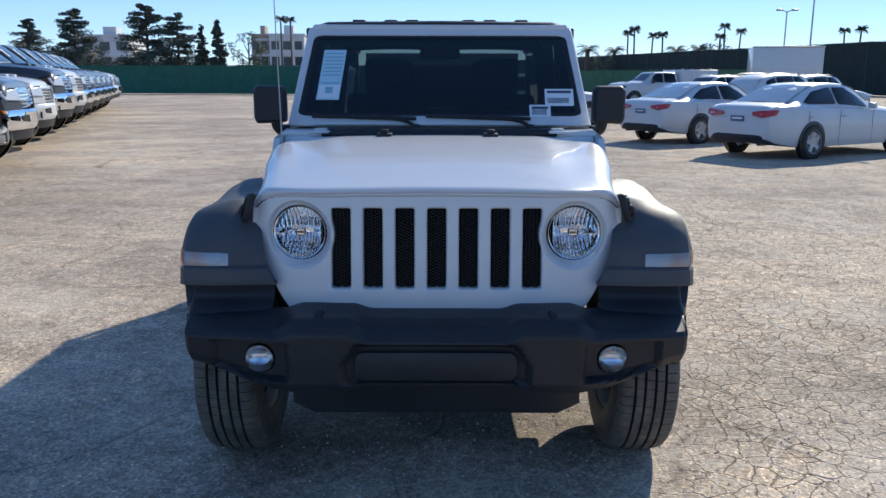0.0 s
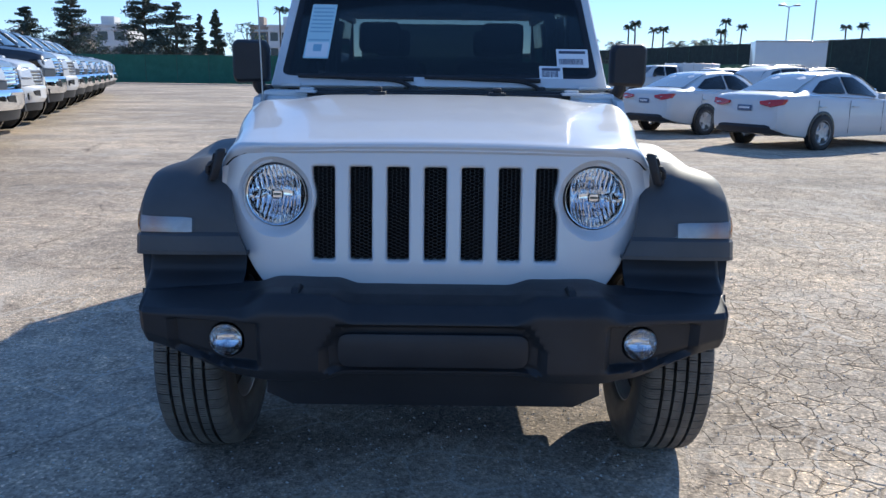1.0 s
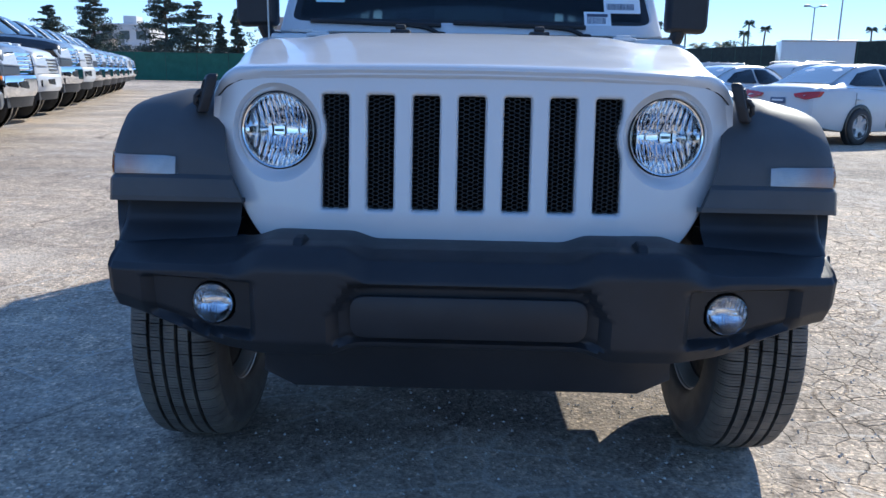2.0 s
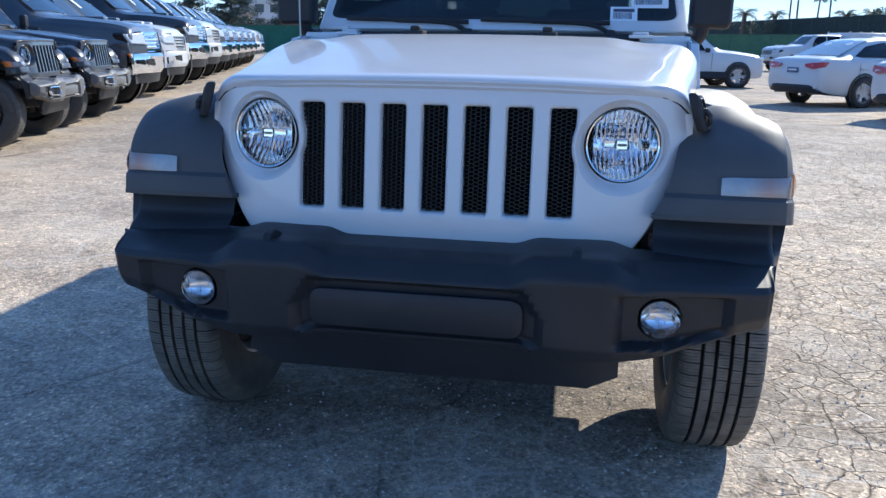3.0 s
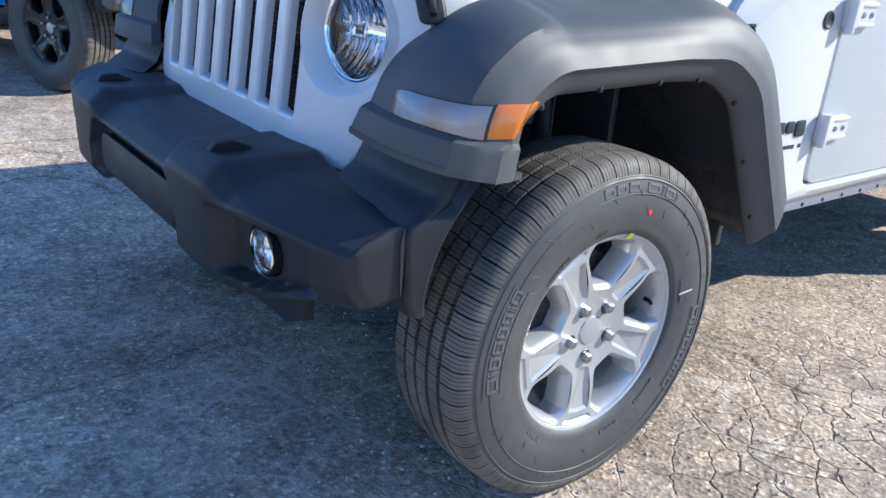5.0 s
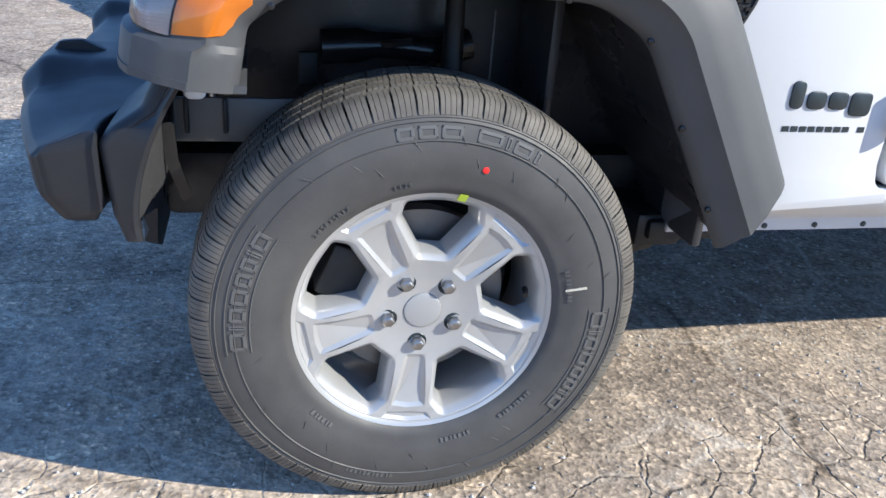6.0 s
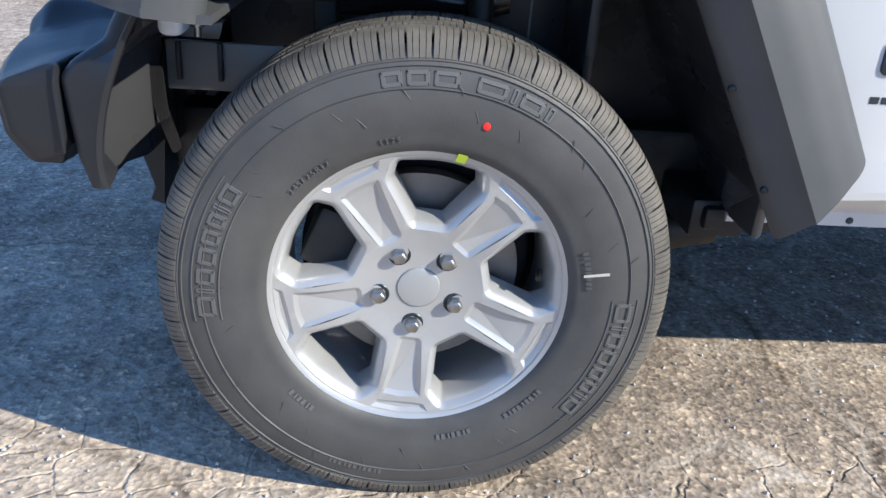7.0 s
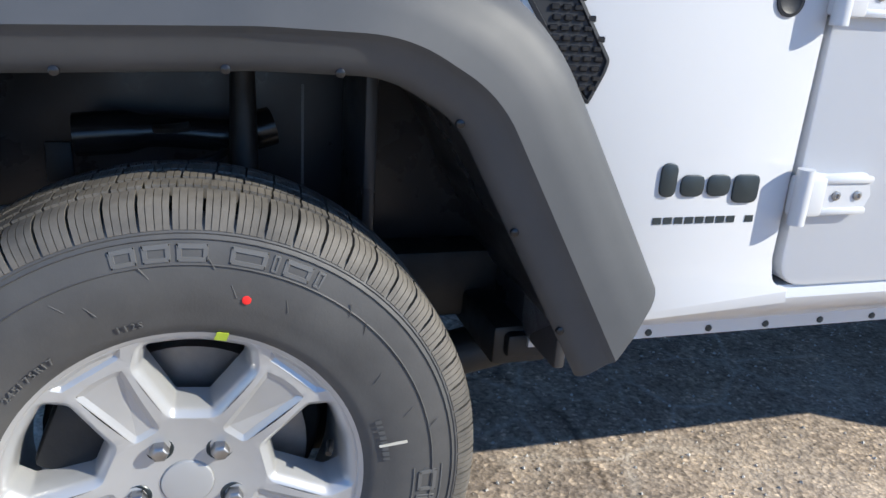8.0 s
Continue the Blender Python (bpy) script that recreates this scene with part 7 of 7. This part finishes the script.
def leaf_cloud(centres, size, count, rnd, flat=0.5, drop=0.0):
    """Many small bent leaves strewn about centres (x, y, z, spread)."""
    verts, faces = [], []
    for cx, cy, cz, sp in centres:
        for _ in range(count):
            a, r = rnd.uniform(0, 2 * math.pi), sp * rnd.random() ** 0.5
            p = Vector((cx + r * math.cos(a), cy + r * math.sin(a), cz + rnd.uniform(-1, 1) * sp * flat - drop * r))
            d = Vector((rnd.uniform(-1, 1), rnd.uniform(-1, 1), rnd.uniform(-0.6, 0.5))).normalized() * size * rnd.uniform(0.6, 1.3)
            e = d.cross(Vector((rnd.uniform(-1, 1), rnd.uniform(-1, 1), rnd.uniform(-1, 1)))).normalized() * size * 0.45
            i = len(verts)
            verts += [p - d, p + e, p + d, p - e]
            faces.append((i, i + 1, i + 2, i + 3))
    me = bpy.data.meshes.new("leaves")
    me.from_pydata(verts, [], faces)
    bm = bmesh.new()
    bm.from_mesh(me)
    bpy.data.meshes.remove(me)
    return bm


def conifer(x, y, h, seed, label, slim=False, at_top=0.35):
    """A cedar: tapered trunk, tiers of level limbs, needle pads along them."""
    rnd = random.Random(seed)
    t = thing("tree", label, "tree", at=Matrix.Translation((x, y, 0)))
    part("trunk", tube([(0, 0, 0), (0.1 * rnd.uniform(-1, 1), 0.1, h * 0.5), (0.2 * rnd.uniform(-1, 1), 0, h * 0.98)], [h * 0.028, h * 0.018, h * 0.004], 8), BARK, t)
    limbs, pads = [], []
    tiers = 15 if not slim else 22
    for k in range(tiers):
        z0 = h * (0.18 + 0.80 * k / (tiers - 1))
        span = h * ((0.50 * (1 - (k / tiers)) ** 0.8 + 0.05) if not slim else 0.13 * (1 - (k / tiers) ** 2) + 0.015) * rnd.uniform(0.7, 1.15)
        for q in range(rnd.randint(4, 7)):
            a = rnd.uniform(0, 2 * math.pi)
            z = z0 + h * rnd.uniform(-0.035, 0.035)
            reach = span * rnd.uniform(0.45, 1.1)
            e = Vector((reach * math.cos(a), reach * math.sin(a), z + reach * rnd.uniform(-0.05, 0.22)))
            limbs.append(tube([(0, 0, z), tuple(e * 0.5 + Vector((0, 0, z * 0.5 + 0.02 * h))), tuple(e)], [h * 0.008, h * 0.005, h * 0.002], 5))
            for f in (0.45, 0.7, 0.92):
                pads.append((e.x * f, e.y * f, z + (e.z - z) * f, reach * 0.24 + 0.012 * h))
    part("branchwork", merged(*limbs), BARK, t)
    part("crown", leaf_cloud(pads, h * 0.015, 60, rnd, 0.38, 0.16), FOLIAGE, t)
    return t


def broadleaf(x, y, h, seed, label):
    rnd = random.Random(seed)
    t = thing("tree", label, "tree", at=Matrix.Translation((x, y, 0)))
    part("trunk", tube([(0, 0, 0), (0.1, 0, h * 0.4), (0, 0.1, h * 0.85)], [h * 0.03, h * 0.02, h * 0.006], 8), BARK, t)
    limbs, pads = [], []
    for k in range(16):
        a, z = rnd.uniform(0, 2 * math.pi), h * rnd.uniform(0.35, 0.95)
        r = h * 0.30 * math.sin(math.pi * (z / h - 0.2) / 0.95) * rnd.uniform(0.5, 1.1)
        limbs.append(tube([(0, 0, z * 0.7), (r * math.cos(a), r * math.sin(a), z)], [h * 0.010, h * 0.003], 5))
        pads.append((r * math.cos(a), r * math.sin(a), z, h * 0.10))
    part("branchwork", merged(*limbs), BARK, t)
    part("crown", leaf_cloud(pads, h * 0.022, 70, rnd, 0.7), LEAF, t)
    return t


def palm_mesh(rnd, h, bushy):
    """Arching fronds with leaflets for the head of a palm."""
    verts, faces = [], []
    n = 64 if bushy else 60
    for k in range(n):
        a, el = rnd.uniform(0, 2 * math.pi), rnd.uniform(-0.5, 1.25)
        ln = (1.8 if bushy else 0.78) * rnd.uniform(0.8, 1.15)
        for q in range(9):
            s = (q + 1) / 9
            droop = (0.9 if bushy else 0.55) * s * s
            c = Vector((math.cos(a) * ln * s * math.cos(el * (1 - 0.3 * s)), math.sin(a) * ln * s * math.cos(el * (1 - 0.3 * s)), ln * s * math.sin(el) - droop * ln * 0.6 + h))
            side = Vector((-math.sin(a), math.cos(a), 0))
            for sg in (1, -1):
                tip = c + side * sg * (0.36 if bushy else 0.24) * (1 - 0.5 * s) + Vector((math.cos(a) * 0.22, math.sin(a) * 0.22, -0.16))
                w = Vector((math.cos(a), math.sin(a), 0)) * 0.06
                i = len(verts)
                verts += [c - w, c + w, tip]
                faces.append((i, i + 1, i + 2))
    me = bpy.data.meshes.new("fronds")
    me.from_pydata(verts, [], faces)
    bm = bmesh.new()
    bm.from_mesh(me)
    bpy.data.meshes.remove(me)
    return bm


def palm(x, y, h, seed, bushy, label):
    rnd = random.Random(seed)
    t = thing("palm_tree", label, "palm tree", "palms beyond the fence", at=Matrix.Translation((x, y, 0)))
    lean = rnd.uniform(-0.4, 0.4)
    part("trunk", tube([(0, 0, 0), (lean * 0.5, 0, h * 0.5), (lean, 0, h)], [0.18, 0.14, 0.12] if not bushy else [0.4, 0.34, 0.32], 8), BARK, t)
    part("crown", moved(palm_mesh(rnd, h, bushy), Matrix.Translation((lean, 0, 0))), PALM_LEAF, t)
    return t


for x, y, h, sd, slim in ((-52.2, 112.0, 10.8, 1, False), (-42.1, 112.0, 11.4, 2, False), (-37.8, 112.5, 10.2, 3, False), (-34.6, 113.0, 8.8, 5, True), (-32.0, 112.0, 9.4, 6, True), (-58.6, 112.0, 9.4, 4, False)):
    conifer(x, y, h, sd, "dark cedar with level tiered branches beyond the fence" if not slim else "slim dark conifer beyond the fence", slim)
broadleaf(-27.8, 112.0, 8.0, 8, "thin grey-green broadleaf tree beyond the fence")
broadleaf(-59.0, 108.0, 5.0, 9, "low bushy tree beyond the fence")
broadleaf(-47.0, 106.0, 5.5, 10, "low bushy tree beyond the fence")
for k, (u, top, bushy) in enumerate(((503, 11.4, 0), (520, 11.2, 0), (1027, 8.2, 1), (1078, 7.6, 1), (1097, 9.4, 0), (1109, 10.1, 0), (1136, 8.9, 0), (1157, 9.2, 0), (1180, 7.9, 1), (1222, 7.8, 1), (1254, 9.0, 0), (1263, 10.4, 0), (1285, 9.6, 0), (1345, 7.7, 1), (1402, 7.8, 1), (1469, 9.8, 0), (1490, 10.2, 0), (1511, 8.0, 1), (1545, 7.5, 1), (1600, 10.8, 0), (1660, 9.2, 1), (1740, 11.2, 0), (1850, 8.8, 1), (1950, 10.6, 0))):
    d = 128.0 + 9 * math.sin(k * 2.3)
    palm((u - 784) / 1403 * d + 0.03, d - 3.2, top * d / 128.0 - (1.9 if bushy else 0.8), 40 + k, bool(bushy), "tall thin fan palm beyond the fence" if not bushy else "bushy date palm beyond the fence")
for k, (u, h) in enumerate(((1040, 4.6), (1060, 4.8), (1200, 5.6), (1215, 6.2), (1240, 6.6), (1275, 6.4), (1300, 5.8), (1150, 5.0))):
    broadleaf((u - 784) / 1403 * 120, 117.0, h, 70 + k, "low dark tree among the palms")


def light_pole(x, y, h, heads):
    p = thing("street_lamp", "tall grey lot lamp on a thin pole", "street lamp", at=Matrix.Translation((x, y, 0)))
    part("pole", tube([(0, 0, 0), (0, 0, h)], [0.10, 0.06], 8), STEEL, p)
    for s in (1, -1)[:heads]:
        part("lamp_head", merged(tube([(0, 0, h - 0.1), (s * 0.5, 0, h + 0.1)], 0.04, 6), rbox(s * 0.75 - 0.28, s * 0.75 + 0.28, -0.18, 0.18, h + 0.02, h + 0.2, 0.05)), STEEL, p)


light_pole(33.2, 77.0, 8.0, 2)
light_pole(35.3, 76.0, 13.5, 1)
light_pole(-46.0, 84.0, 5.5, 1)

# ---- scattered gravel ----
def gravel():
    """Loose chips of stone strewn over the asphalt near the car."""
    rnd = random.Random(11)
    verts, faces = [], []
    for _ in range(15000):
        a = rnd.random()
        x, y = (rnd.uniform(-2.4, 2.6), rnd.uniform(-2.2, 2.6)) if a < 0.8 else (rnd.uniform(-6, 6), rnd.uniform(-2.5, 8))
        s = 0.0016 + 0.0052 * rnd.random() ** 3
        i = len(verts)
        rot = rnd.uniform(0, 6.28)
        c, sn = math.cos(rot) * s, math.sin(rot) * s
        verts += [(x + c, y + sn, 0), (x - sn * 0.8, y + c * 0.8, 0), (x - c, y - sn, 0), (x + sn * 0.7, y - c * 0.7, 0), (x + rnd.uniform(-0.3, 0.3) * s, y, s * 0.9)]
        faces += [(i, i + 1, i + 4), (i + 1, i + 2, i + 4), (i + 2, i + 3, i + 4), (i + 3, i, i + 4)]
    me = bpy.data.meshes.new("gravel")
    me.from_pydata(verts, [], faces)
    me.materials.append(CHIPS)
    tagged(new("gravel", me), "loose pale stone chips strewn over the asphalt", "gravel", kind="stuff")


CHIPS = grained("pale_stone_chips", (0.40, 0.38, 0.34), (0.66, 0.63, 0.58), 60.0, (0.8, 0.95), 300.0, 0.3, 0.001)
gravel()
